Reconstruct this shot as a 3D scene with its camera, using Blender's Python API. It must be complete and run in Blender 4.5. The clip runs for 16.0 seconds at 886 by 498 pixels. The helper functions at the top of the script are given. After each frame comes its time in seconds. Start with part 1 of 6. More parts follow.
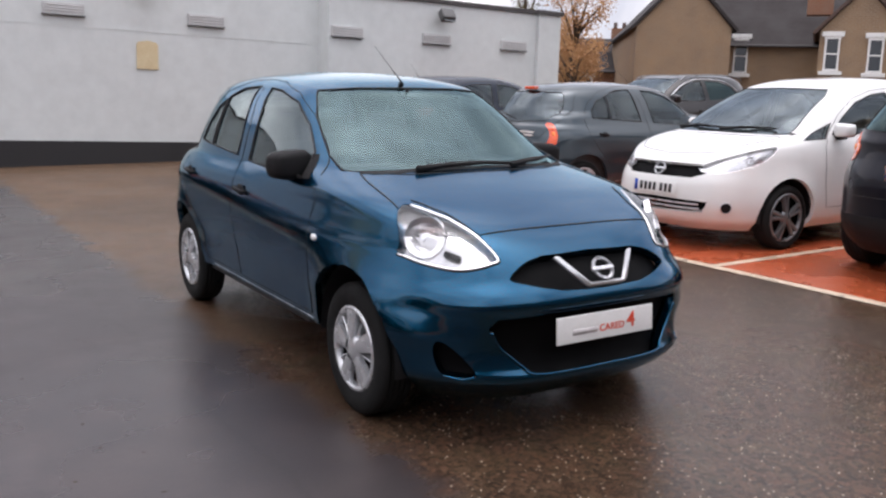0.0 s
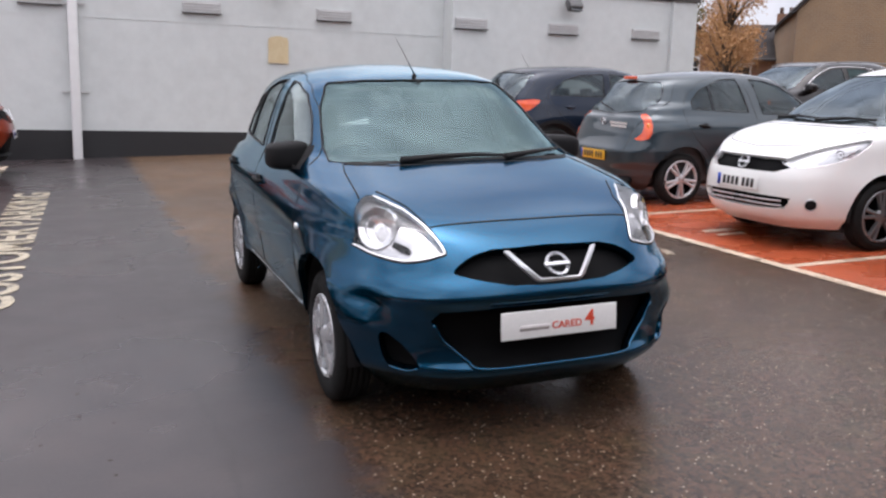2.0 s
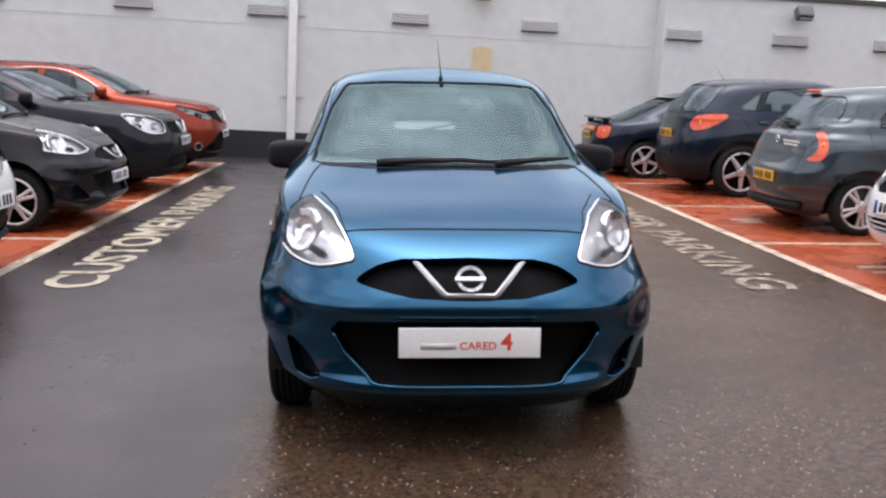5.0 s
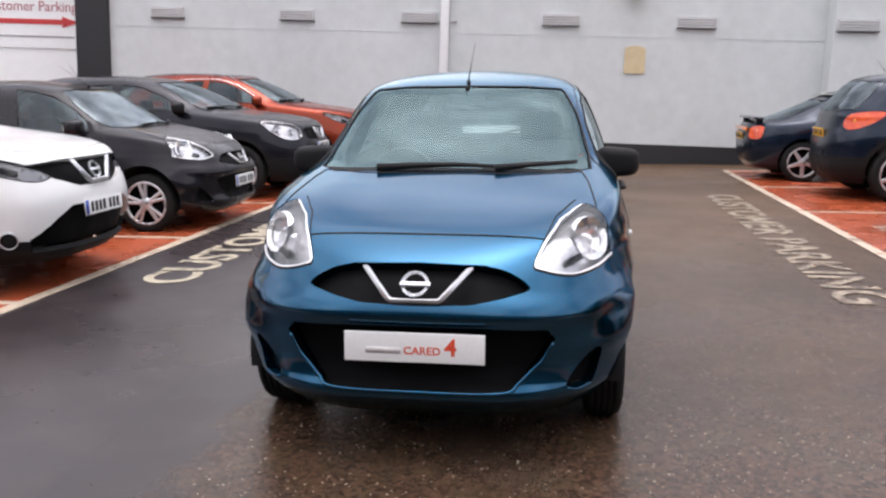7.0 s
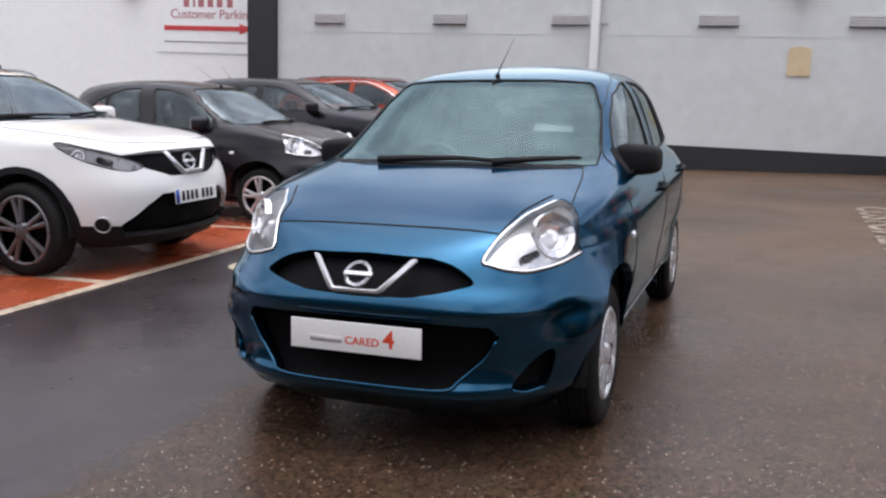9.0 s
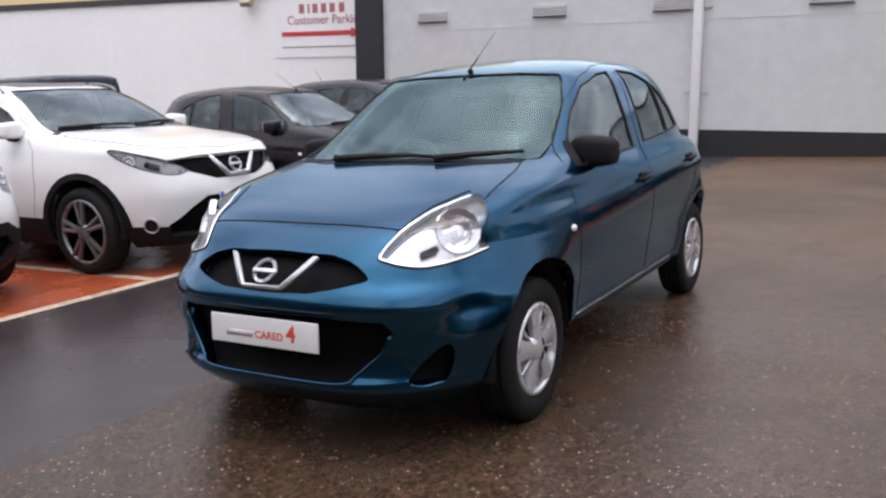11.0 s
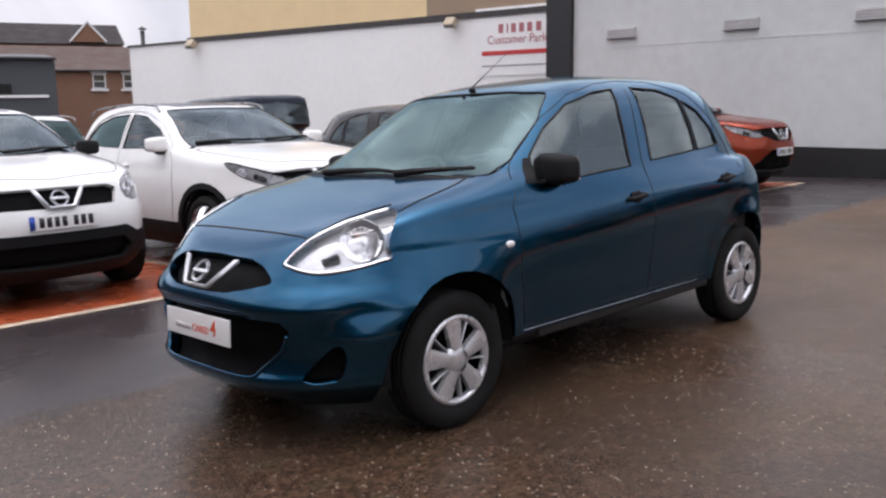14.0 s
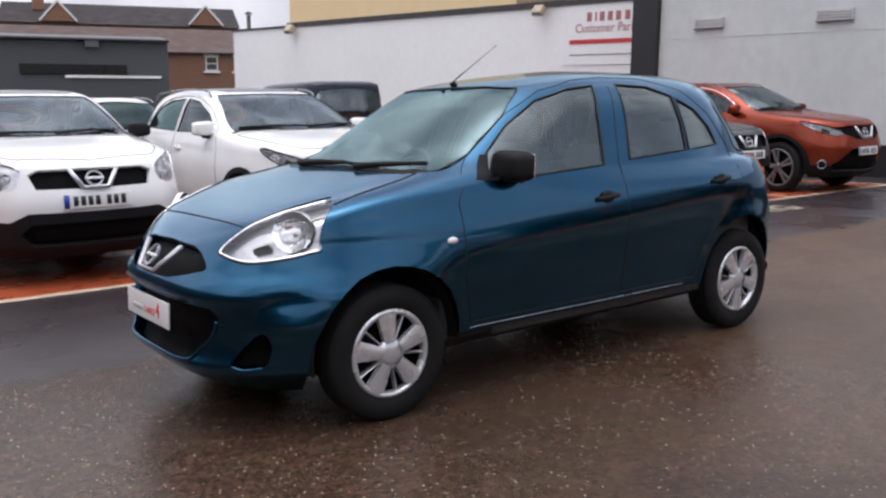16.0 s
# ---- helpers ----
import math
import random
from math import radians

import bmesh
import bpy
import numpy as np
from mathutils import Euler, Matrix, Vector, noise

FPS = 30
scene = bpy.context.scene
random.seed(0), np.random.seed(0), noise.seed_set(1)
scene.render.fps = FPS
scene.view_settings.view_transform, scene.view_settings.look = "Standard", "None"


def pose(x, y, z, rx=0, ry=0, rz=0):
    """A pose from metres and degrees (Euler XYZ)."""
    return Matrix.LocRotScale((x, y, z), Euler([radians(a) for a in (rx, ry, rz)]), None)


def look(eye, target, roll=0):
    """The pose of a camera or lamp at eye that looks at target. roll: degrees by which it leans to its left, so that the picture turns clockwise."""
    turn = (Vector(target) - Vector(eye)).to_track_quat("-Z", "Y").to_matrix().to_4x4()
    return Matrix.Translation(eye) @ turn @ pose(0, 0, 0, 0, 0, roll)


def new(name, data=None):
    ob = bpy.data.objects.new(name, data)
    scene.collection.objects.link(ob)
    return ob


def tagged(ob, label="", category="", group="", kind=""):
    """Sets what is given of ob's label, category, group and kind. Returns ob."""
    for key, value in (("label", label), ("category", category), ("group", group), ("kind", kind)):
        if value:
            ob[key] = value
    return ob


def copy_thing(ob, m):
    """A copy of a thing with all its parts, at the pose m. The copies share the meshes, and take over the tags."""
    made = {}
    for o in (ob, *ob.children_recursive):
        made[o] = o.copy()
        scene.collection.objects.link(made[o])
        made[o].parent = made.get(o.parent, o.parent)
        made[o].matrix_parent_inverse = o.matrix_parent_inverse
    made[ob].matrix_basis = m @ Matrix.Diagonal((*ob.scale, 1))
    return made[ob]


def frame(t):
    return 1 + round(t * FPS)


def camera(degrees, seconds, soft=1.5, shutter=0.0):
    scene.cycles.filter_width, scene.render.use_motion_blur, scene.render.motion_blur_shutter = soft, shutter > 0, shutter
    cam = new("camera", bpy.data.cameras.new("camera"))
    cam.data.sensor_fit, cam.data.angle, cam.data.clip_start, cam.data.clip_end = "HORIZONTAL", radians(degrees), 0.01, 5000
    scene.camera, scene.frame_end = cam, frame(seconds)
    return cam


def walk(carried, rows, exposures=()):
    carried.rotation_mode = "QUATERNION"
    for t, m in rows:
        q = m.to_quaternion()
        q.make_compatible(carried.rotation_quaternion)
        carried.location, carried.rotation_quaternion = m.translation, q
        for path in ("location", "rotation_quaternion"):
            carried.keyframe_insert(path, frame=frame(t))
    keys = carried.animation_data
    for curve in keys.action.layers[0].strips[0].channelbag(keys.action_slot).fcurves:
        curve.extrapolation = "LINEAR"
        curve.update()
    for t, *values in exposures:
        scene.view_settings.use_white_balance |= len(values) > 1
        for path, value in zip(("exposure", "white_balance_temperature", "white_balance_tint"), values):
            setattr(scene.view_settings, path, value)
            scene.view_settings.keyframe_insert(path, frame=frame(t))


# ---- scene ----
cam = camera(53.5, 16.0, 2.4)
PATH = [
    (0, (-2.479, -4.591, 1.31), (-1.42, -2.924, 0.996), 2.0),
    (0.5, (-2.295, -4.682, 1.322), (-1.326, -2.96, 1.011), 2.8),
    (1, (-2.128, -4.794, 1.352), (-1.216, -3.046, 1.019), 1.8),
    (1.5, (-1.918, -4.949, 1.35), (-1.092, -3.159, 1.017), 2.0),
    (2, (-1.728, -4.975, 1.339), (-0.995, -3.146, 0.994), 1.7),
    (2.5, (-1.505, -4.979, 1.345), (-0.864, -3.112, 1.027), 2.7),
    (3, (-1.309, -5.018, 1.37), (-0.724, -3.135, 1.037), 1.1),
    (3.5, (-1.051, -5.116, 1.362), (-0.595, -3.195, 1.042), 1.1),
    (4, (-0.837, -5.106, 1.336), (-0.471, -3.169, 0.999), 1.7),
    (6.5, (0.286, -5.015, 1.356), (0.116, -3.051, 1.011), 3.0),
    (7, (0.505, -5.03, 1.381), (0.233, -3.078, 1.03), 1.8),
    (7.5, (0.778, -5.031, 1.374), (0.368, -3.1, 1.046), 1.2),
    (8, (0.976, -4.951, 1.357), (0.489, -3.038, 1.02), 0.8),
    (8.5, (1.159, -4.855, 1.344), (0.574, -2.971, 1.002), 1.7),
    (11, (2.166, -4.406, 1.37), (1.183, -2.703, 1.003), -0.4),
    (11.5, (2.442, -4.359, 1.376), (1.391, -2.691, 1.041), -0.1),
    (12, (2.61, -4.218, 1.353), (1.5, -2.593, 0.999), -0.5),
    (12.5, (2.746, -4.08, 1.379), (1.565, -2.507, 1.018), 0.8),
    (13, (2.909, -3.977, 1.375), (1.683, -2.44, 1.008), 0.1),
    (13.5, (3.143, -3.87, 1.382), (1.833, -2.396, 1.049), -0.5),
    (14, (3.285, -3.746, 1.367), (1.87, -2.37, 1.042), -0.7),
    (14.5, (3.417, -3.567, 1.378), (1.952, -2.25, 1.033), 0.3),
    (15, (3.559, -3.425, 1.385), (2.036, -2.179, 1.026), -0.3),
    (15.5, (3.719, -3.295, 1.395), (2.153, -2.103, 1.041), 0.3),
    (16, (3.753, -3.218, 1.403), (2.185, -2.028, 1.049), 0.4),
]
walk(cam, [(t, look(eye, target, roll)) for t, eye, target, roll in PATH],
     [(0, 0.10, 6330, 16.0), (3.5, 0.20, 6300, 16.0), (6.5, 0.25, 6360, 16.0), (7, 0.29, 6340, 16.0), (8, 0.20, 6290, 14.8), (8.5, 0.04, 6200, 14.0), (11, 0.06, 6250, 16.0), (13.5, 0.02, 6300, 16.5), (14, -0.08, 6260, 16.2), (14.5, -0.10, 6220, 16.0), (16, -0.13, 6180, 15.5)])

# ---- world and light: an overcast afternoon ----
world = bpy.data.worlds.new("sky")
scene.world = world
world.use_nodes = True
wn, wl = world.node_tree.nodes, world.node_tree.links
sky = wn.new("ShaderNodeTexSky")
sky.sky_type, sky.sun_disc = "NISHITA", False
sky.sun_elevation, sky.sun_rotation = radians(88), radians(200)
sky.air_density, sky.dust_density, sky.ozone_density = 1.0, 10.0, 1.0
grey = wn.new("ShaderNodeHueSaturation")
grey.inputs["Saturation"].default_value, grey.inputs["Value"].default_value = 0.25, 0.15
cloud = wn.new("ShaderNodeMix")  # a closed cloud cover over the clear sky
cloud.data_type = "RGBA"
cloud.inputs["Factor"].default_value = 0.5
cover = wn.new("ShaderNodeTexNoise")
cover.inputs["Scale"].default_value, cover.inputs["Detail"].default_value, cover.inputs["Distortion"].default_value = 2.6, 6, 0.4
thick = wn.new("ShaderNodeValToRGB")
thick.color_ramp.elements[0].position, thick.color_ramp.elements[1].position = 0.36, 0.66
thick.color_ramp.elements[0].color, thick.color_ramp.elements[1].color = (0.58, 0.64, 0.76, 1), (2.02, 1.95, 1.90, 1)
wl.new(wn.new("ShaderNodeTexCoord").outputs["Generated"], cover.inputs["Vector"])
wl.new(cover.outputs["Fac"], thick.inputs["Fac"])
wl.new(thick.outputs["Color"], cloud.inputs["B"])
wl.new(sky.outputs[0], grey.inputs["Color"])
wl.new(grey.outputs[0], cloud.inputs["A"])
wl.new(cloud.outputs["Result"], wn["Background"].inputs["Color"])
wn["Background"].inputs["Strength"].default_value = 1.34
sun = new("sun", bpy.data.lights.new("sun", "SUN"))
sun.data.energy, sun.data.angle, sun.data.color = 0.5, radians(90), (1.0, 0.98, 0.96)
sun.matrix_world = look((-1, -2, 25), (0, 0, 0))
scene.view_settings.exposure = 0.0

# ---- the sloping lot ----
GX, GY = 0.033, 0.008


def lot_z(x, y):
    return GX * min(max(x, -16), 14) + GY * min(max(y, -9), 14)


_up = Vector((-GX, -GY, 1)).normalized()
_ex = Vector((1, 0, GX)).normalized()
_ey = _up.cross(_ex)
LOT = Matrix((_ex, _ey, _up)).transposed().to_4x4()


def on_lot(x, y, turn=0.0, lift=0.0):
    return Matrix.Translation((x, y, lot_z(x, y) + lift)) @ LOT @ pose(0, 0, 0, 0, 0, turn)


# ---- materials ----
def material(name, base, rough=0.5, metal=0.0, coat=0.0, var=0.12, scale=6.0, fine=90.0, bump=0.0, bscale=60.0, other=None, spec=0.5, wet=0.0):
    m = bpy.data.materials.new(name)
    m.use_nodes = True
    n, l = m.node_tree.nodes, m.node_tree.links
    b = n["Principled BSDF"]
    geo = n.new("ShaderNodeTexCoord")
    big, small = n.new("ShaderNodeTexNoise"), n.new("ShaderNodeTexNoise")
    for tex, s in ((big, scale), (small, fine)):
        tex.inputs["Scale"].default_value, tex.inputs["Detail"].default_value = s, 5
        l.new(geo.outputs["Object"], tex.inputs["Vector"])
    add = n.new("ShaderNodeMath")
    add.operation = "ADD"
    l.new(big.outputs["Fac"], add.inputs[0])
    l.new(small.outputs["Fac"], add.inputs[1])
    ramp = n.new("ShaderNodeMapRange")
    ramp.inputs["From Min"].default_value, ramp.inputs["From Max"].default_value = 0.7, 1.3
    l.new(add.outputs[0], ramp.inputs["Value"])
    mix = n.new("ShaderNodeMix")
    mix.data_type = "RGBA"
    lo = other or tuple(c * (1 - var) for c in base)
    hi = base if other else tuple(min(1, c * (1 + var)) for c in base)
    mix.inputs["A"].default_value, mix.inputs["B"].default_value = (*lo, 1), (*hi, 1)
    l.new(ramp.outputs[0], mix.inputs["Factor"])
    l.new(mix.outputs["Result"], b.inputs["Base Color"])
    rr = n.new("ShaderNodeMapRange")
    rr.inputs["From Min"].default_value, rr.inputs["From Max"].default_value = 0.35, 0.65
    rr.inputs["To Min"].default_value, rr.inputs["To Max"].default_value = max(0.02, rough - wet - 0.15 * rough), min(1, rough + 0.15 * rough)
    l.new(big.outputs["Fac"], rr.inputs["Value"])
    l.new(rr.outputs[0], b.inputs["Roughness"])
    b.inputs["Metallic"].default_value = metal
    b.inputs["Coat Weight"].default_value, b.inputs["Coat Roughness"].default_value = coat, 0.04
    b.inputs["Specular IOR Level"].default_value = spec
    if bump:
        bt, bn = n.new("ShaderNodeTexNoise"), n.new("ShaderNodeBump")
        bt.inputs["Scale"].default_value, bt.inputs["Detail"].default_value = bscale, 4
        bn.inputs["Strength"].default_value, bn.inputs["Distance"].default_value = bump, 0.01
        l.new(geo.outputs["Object"], bt.inputs["Vector"])
        l.new(bt.outputs["Fac"], bn.inputs["Height"])
        l.new(bn.outputs[0], b.inputs["Normal"])
    return m


def paint(name, base, metal=0.55, rough=0.32, edge=None, coat=1.0):
    m = material(name, base, rough, metal, coat, 0.06, 3.0, 900.0, spec=0.15)
    if edge:  # a deep flake paint keeps its colour at a slant
        b = m.node_tree.nodes["Principled BSDF"]
        b.inputs["Specular Tint"].default_value = (*edge, 1)
        n, l = m.node_tree.nodes, m.node_tree.links  # a film of rain
        drops, dent, co = n.new("ShaderNodeTexNoise"), n.new("ShaderNodeBump"), n.new("ShaderNodeTexCoord")
        drops.inputs["Scale"].default_value, drops.inputs["Detail"].default_value = 110, 2
        dent.inputs["Strength"].default_value, dent.inputs["Distance"].default_value = 0.03, 0.004
        l.new(co.outputs["Object"], drops.inputs["Vector"])
        l.new(drops.outputs["Fac"], dent.inputs["Height"])
        l.new(dent.outputs[0], b.inputs["Coat Normal"])
        b.inputs["Coat IOR"].default_value, b.inputs["Coat Roughness"].default_value = 1.43, 0.07
    return m


def glass(name, tint, haze=0.03, ior=1.65, sheen=(0.66, 0.93, 0.96), film=0.0):
    m = bpy.data.materials.new(name)
    m.use_nodes = True
    n, l = m.node_tree.nodes, m.node_tree.links
    n.remove(n["Principled BSDF"])
    clear, shine, mix, fres = (n.new("ShaderNode" + k) for k in ("BsdfTransparent", "BsdfGlossy", "MixShader", "Fresnel"))
    clear.inputs["Color"].default_value = (*tint, 1)
    shine.inputs["Roughness"].default_value = haze
    shine.inputs["Color"].default_value = (*sheen, 1)
    fres.inputs["IOR"].default_value = ior
    share = fres.outputs[0]
    if film:  # rain lies on the pane in uneven sheets
        co, wet, span, times = (n.new("ShaderNode" + k) for k in ("TexCoord", "TexNoise", "MapRange", "Math"))
        wet.inputs["Scale"].default_value, wet.inputs["Detail"].default_value, wet.inputs["Distortion"].default_value = 3.2, 5, 0.8
        span.inputs["From Min"].default_value, span.inputs["From Max"].default_value = 0.36, 0.64
        span.inputs["To Min"].default_value, span.inputs["To Max"].default_value = 1 - film, 1 + film
        times.operation, times.use_clamp = "MULTIPLY", True
        l.new(co.outputs["Object"], wet.inputs["Vector"])
        l.new(wet.outputs["Fac"], span.inputs["Value"])
        l.new(span.outputs[0], times.inputs[0])
        l.new(share, times.inputs[1])
        share = times.outputs[0]
    l.new(share, mix.inputs[0])
    l.new(clear.outputs[0], mix.inputs[1])
    l.new(shine.outputs[0], mix.inputs[2])
    l.new(mix.outputs[0], n["Material Output"].inputs["Surface"])
    return m


TEAL = paint("teal_blue_paint", (0.0001, 0.062, 0.129), 1.0, 0.22, (0.03, 0.63, 0.85), 0.95)
WHITE = paint("white_paint", (0.80, 0.80, 0.79), 0.0, 0.35)
GREY = paint("blue_grey_paint", (0.034, 0.050, 0.062), 0.5, 0.34)
BLACK = paint("black_paint", (0.008, 0.007, 0.010), 0.3, 0.3, coat=0.45)
NAVY = paint("navy_paint", (0.005, 0.012, 0.027), 0.5, 0.32, coat=0.65)
COPPER = paint("copper_orange_paint", (0.24, 0.036, 0.013), 0.7, 0.3, (0.8, 0.3, 0.2), 0.7)
CHAR = paint("charcoal_paint", (0.012, 0.012, 0.018), 0.5, 0.32, coat=0.45)
BROWN = paint("brown_paint", (0.009, 0.007, 0.008), 0.5, 0.35)
GLOSS = material("black_grille_plastic", (0.0035, 0.0035, 0.004), 0.6, spec=0.08)
TRIM = material("black_plastic", (0.011, 0.011, 0.012), 0.6, spec=0.15, bump=0.15, bscale=500)
RUBBER = material("tyre_rubber", (0.010, 0.010, 0.010), 0.85, spec=0.25, bump=0.2, bscale=220)
SEAM = material("panel_gap", (0.004, 0.004, 0.005), 0.7)
SILVER = material("silver_hubcap_paint", (0.66, 0.67, 0.69), 0.26, 0.6, var=0.06)
ALLOY = material("alloy_metal", (0.60, 0.61, 0.63), 0.3, 0.65, var=0.06)
DARKALLOY = material("dark_alloy_metal", (0.22, 0.22, 0.23), 0.3, 0.6, var=0.06)
CHROME = material("chrome", (0.80, 0.80, 0.82), 0.10, 1.0, var=0.03)
LAMP = material("lamp_reflector", (0.92, 0.92, 0.93), 0.15, 0.92, var=0.04, scale=14)
SMOKED = material("smoked_lamp_back", (0.30, 0.30, 0.31), 0.3, 0.5, var=0.2, scale=14)
REFLECTOR = material("grey_lamp_back", (0.74, 0.74, 0.75), 0.22, 0.8, var=0.14, scale=14)
LENSE = glass("headlamp_lens", (0.98, 0.98, 0.99), 0.02, 1.5, (1, 1, 1))
RED = material("red_lamp_lens", (0.80, 0.12, 0.015), 0.15, coat=0.6, other=(0.50, 0.025, 0.01), scale=7)
AMBER = material("amber_lamp_lens", (0.85, 0.25, 0.03), 0.2, coat=1.0)
HEROPANE = glass("green_windscreen_glass", (0.82, 0.93, 0.91), 0.04, 2.0, film=0.14)
PANE = glass("window_glass", (0.70, 0.78, 0.78), 0.03, 1.95, (0.80, 0.92, 0.99), 0.25)
SIDEPANE = glass("side_window_glass", (0.90, 0.96, 0.95), 0.03, 2.15, (0.82, 0.95, 0.97), 0.15)
LINING = material("pale_headlining", (0.42, 0.42, 0.41), 0.9)
PARKPANE = glass("parked_window_glass", (0.50, 0.56, 0.56), 0.03, 1.6, (0.80, 0.92, 0.99), 0.2)
DARKPANE = glass("privacy_glass", (0.05, 0.055, 0.06), 0.03, 1.5)
CLOTH = material("seat_cloth", (0.06, 0.06, 0.064), 0.9, bump=0.3, bscale=300)
CABIN = material("cabin_plastic", (0.045, 0.045, 0.047), 0.6, bump=0.1, bscale=400)
PLATE_W = material("white_plate", (0.78, 0.78, 0.77), 0.35, var=0.04)
PLATE_Y = material("yellow_plate", (0.75, 0.42, 0.03), 0.35, var=0.05)
INK = material("plate_ink", (0.012, 0.012, 0.014), 0.5)
EUBLUE = material("plate_blue", (0.01, 0.06, 0.38), 0.4)
PRINT = material("red_print", (0.65, 0.07, 0.03), 0.5)
PALEPRINT = material("pale_grey_print", (0.55, 0.52, 0.52), 0.5)


# ---- mesh helpers ----
def part(name, bm, mat, parent=None, label="", smooth=True):
    me = bpy.data.meshes.new(name)
    bm.to_mesh(me)
    bm.free()
    me.materials.append(mat)
    if smooth:
        me.polygons.foreach_set("use_smooth", [True] * len(me.polygons))
    ob = new(name, me)
    ob.parent = parent
    return tagged(ob, label)


def thing(name, label, category, m=None, group="", kind=""):
    ob = tagged(new(name), label, category, group, kind)
    ob.empty_display_size = 0.1
    if m is not None:
        ob.matrix_world = m
    return ob


def box(sx, sy, sz, x=0, y=0, z=0, bevel=0.0, bm=None, rot=None, seg=2):
    """A bevelled box with its centre at x, y, z."""
    own = bmesh.new()
    bmesh.ops.create_cube(own, size=1.0)
    for v in own.verts:
        v.co = Vector((v.co.x * sx, v.co.y * sy, v.co.z * sz))
    if bevel:
        bmesh.ops.bevel(own, geom=own.edges[:], offset=bevel, segments=seg, profile=0.7, affect="EDGES")
    m = Matrix.Translation((x, y, z)) @ (rot or Matrix())
    bmesh.ops.transform(own, matrix=m, verts=own.verts)
    if bm is None:
        return own
    me = bpy.data.meshes.new("t")
    own.to_mesh(me)
    own.free()
    bm.from_mesh(me)
    bpy.data.meshes.remove(me)
    return bm


def lathe(profile, n=40, axis="x", bm=None, arc=1.0):
    """Turns (r, a) points about an axis through the origin; a runs along the axis."""
    bm = bm or bmesh.new()
    rows = []
    count = n if arc >= 1 else n + 1
    for k in range(count):
        t = 2 * math.pi * arc * k / n
        c, s = math.cos(t), math.sin(t)
        rows.append([bm.verts.new((a, r * c, r * s) if axis == "x" else (r * c, r * s, a) if axis == "z" else (r * c, a, r * s)) for r, a in profile])
    for k in range(n):
        p, q = rows[k], rows[(k + 1) % count]
        for i in range(len(profile) - 1):
            bm.faces.new((p[i], p[i + 1], q[i + 1], q[i]))
    bmesh.ops.recalc_face_normals(bm, faces=bm.faces[:])
    return bm


def tube(points, r, closed=False, n=6, bm=None, r_end=None):
    bm = bm or bmesh.new()
    pts = [Vector(p) for p in points]
    rings = []
    for i, p in enumerate(pts):
        a = pts[i - 1] if (i or closed) else p
        b = pts[(i + 1) % len(pts)] if (i + 1 < len(pts) or closed) else p
        d = (b - a).normalized() if (b - a).length > 1e-9 else Vector((0, 0, 1))
        u = d.orthogonal().normalized() if not rings else (last - d * last.dot(d)).normalized()
        last = u
        w = d.cross(u)
        rad = r if r_end is None else r + (r_end - r) * i / (len(pts) - 1)
        rings.append([bm.verts.new(p + rad * (math.cos(2 * math.pi * k / n) * u + math.sin(2 * math.pi * k / n) * w)) for k in range(n)])
    for i in range(len(rings) - (0 if closed else 1)):
        p, q = rings[i], rings[(i + 1) % len(rings)]
        for k in range(n):
            bm.faces.new((p[k], p[(k + 1) % n], q[(k + 1) % n], q[k]))
    if not closed:
        bm.faces.new(rings[0][::-1])
        bm.faces.new(rings[-1])
    return bm


def prism(outline, depth, bm=None, m=None):
    """A flat outline of (x, z) points, thickened along y from 0 to depth."""
    own = bmesh.new()
    a = [own.verts.new((x, 0, z)) for x, z in outline]
    b = [own.verts.new((x, depth, z)) for x, z in outline]
    own.faces.new(a)
    own.faces.new(b[::-1])
    for i in range(len(a)):
        j = (i + 1) % len(a)
        own.faces.new((a[j], a[i], b[i], b[j]))
    bmesh.ops.recalc_face_normals(own, faces=own.faces[:])
    if m is not None:
        bmesh.ops.transform(own, matrix=m, verts=own.verts)
    if bm is None:
        return own
    me = bpy.data.meshes.new("t")
    own.to_mesh(me)
    own.free()
    bm.from_mesh(me)
    bpy.data.meshes.remove(me)
    return bm


def letters(text, size, depth=0.002, bold=0.0, width=None):
    """A bmesh of the text in the x, y plane, centred, with the built-in font."""
    cu = bpy.data.curves.new("t", "FONT")
    cu.body, cu.size, cu.extrude, cu.offset, cu.align_x, cu.align_y = text, size, depth, bold, "CENTER", "CENTER"
    cu.resolution_u = 4
    ob = bpy.data.objects.new("t", cu)
    scene.collection.objects.link(ob)
    me = bpy.data.meshes.new_from_object(ob.evaluated_get(bpy.context.evaluated_depsgraph_get()))
    bm = bmesh.new()
    bm.from_mesh(me)
    bpy.data.objects.remove(ob)
    bpy.data.curves.remove(cu)
    bpy.data.meshes.remove(me)
    if width:
        xs = [v.co.x for v in bm.verts]
        f = width / (max(xs) - min(xs))
        mid = (max(xs) + min(xs)) / 2
        for v in bm.verts:
            v.co.x = (v.co.x - mid) * f
    return bm


def smooth_loop(pts, n=4, closed=True):
    """A rounded line through the points."""
    out = []
    k = len(pts)
    for i in range(k if closed else k - 1):
        p = [Vector(pts[(i + j) % k] if closed else pts[min(max(i + j, 0), k - 1)]) for j in (-1, 0, 1, 2)]
        for s in range(n):
            t = s / n
            out.append(0.5 * ((2 * p[1]) + (p[2] - p[0]) * t + (2 * p[0] - 5 * p[1] + 4 * p[2] - p[3]) * t * t + (3 * p[1] - p[0] - 3 * p[2] + p[3]) * t ** 3))
    if not closed:
        out.append(Vector(pts[-1]))
    return [tuple(p) for p in out]


# ---- cars ----
from mathutils.bvhtree import BVHTree


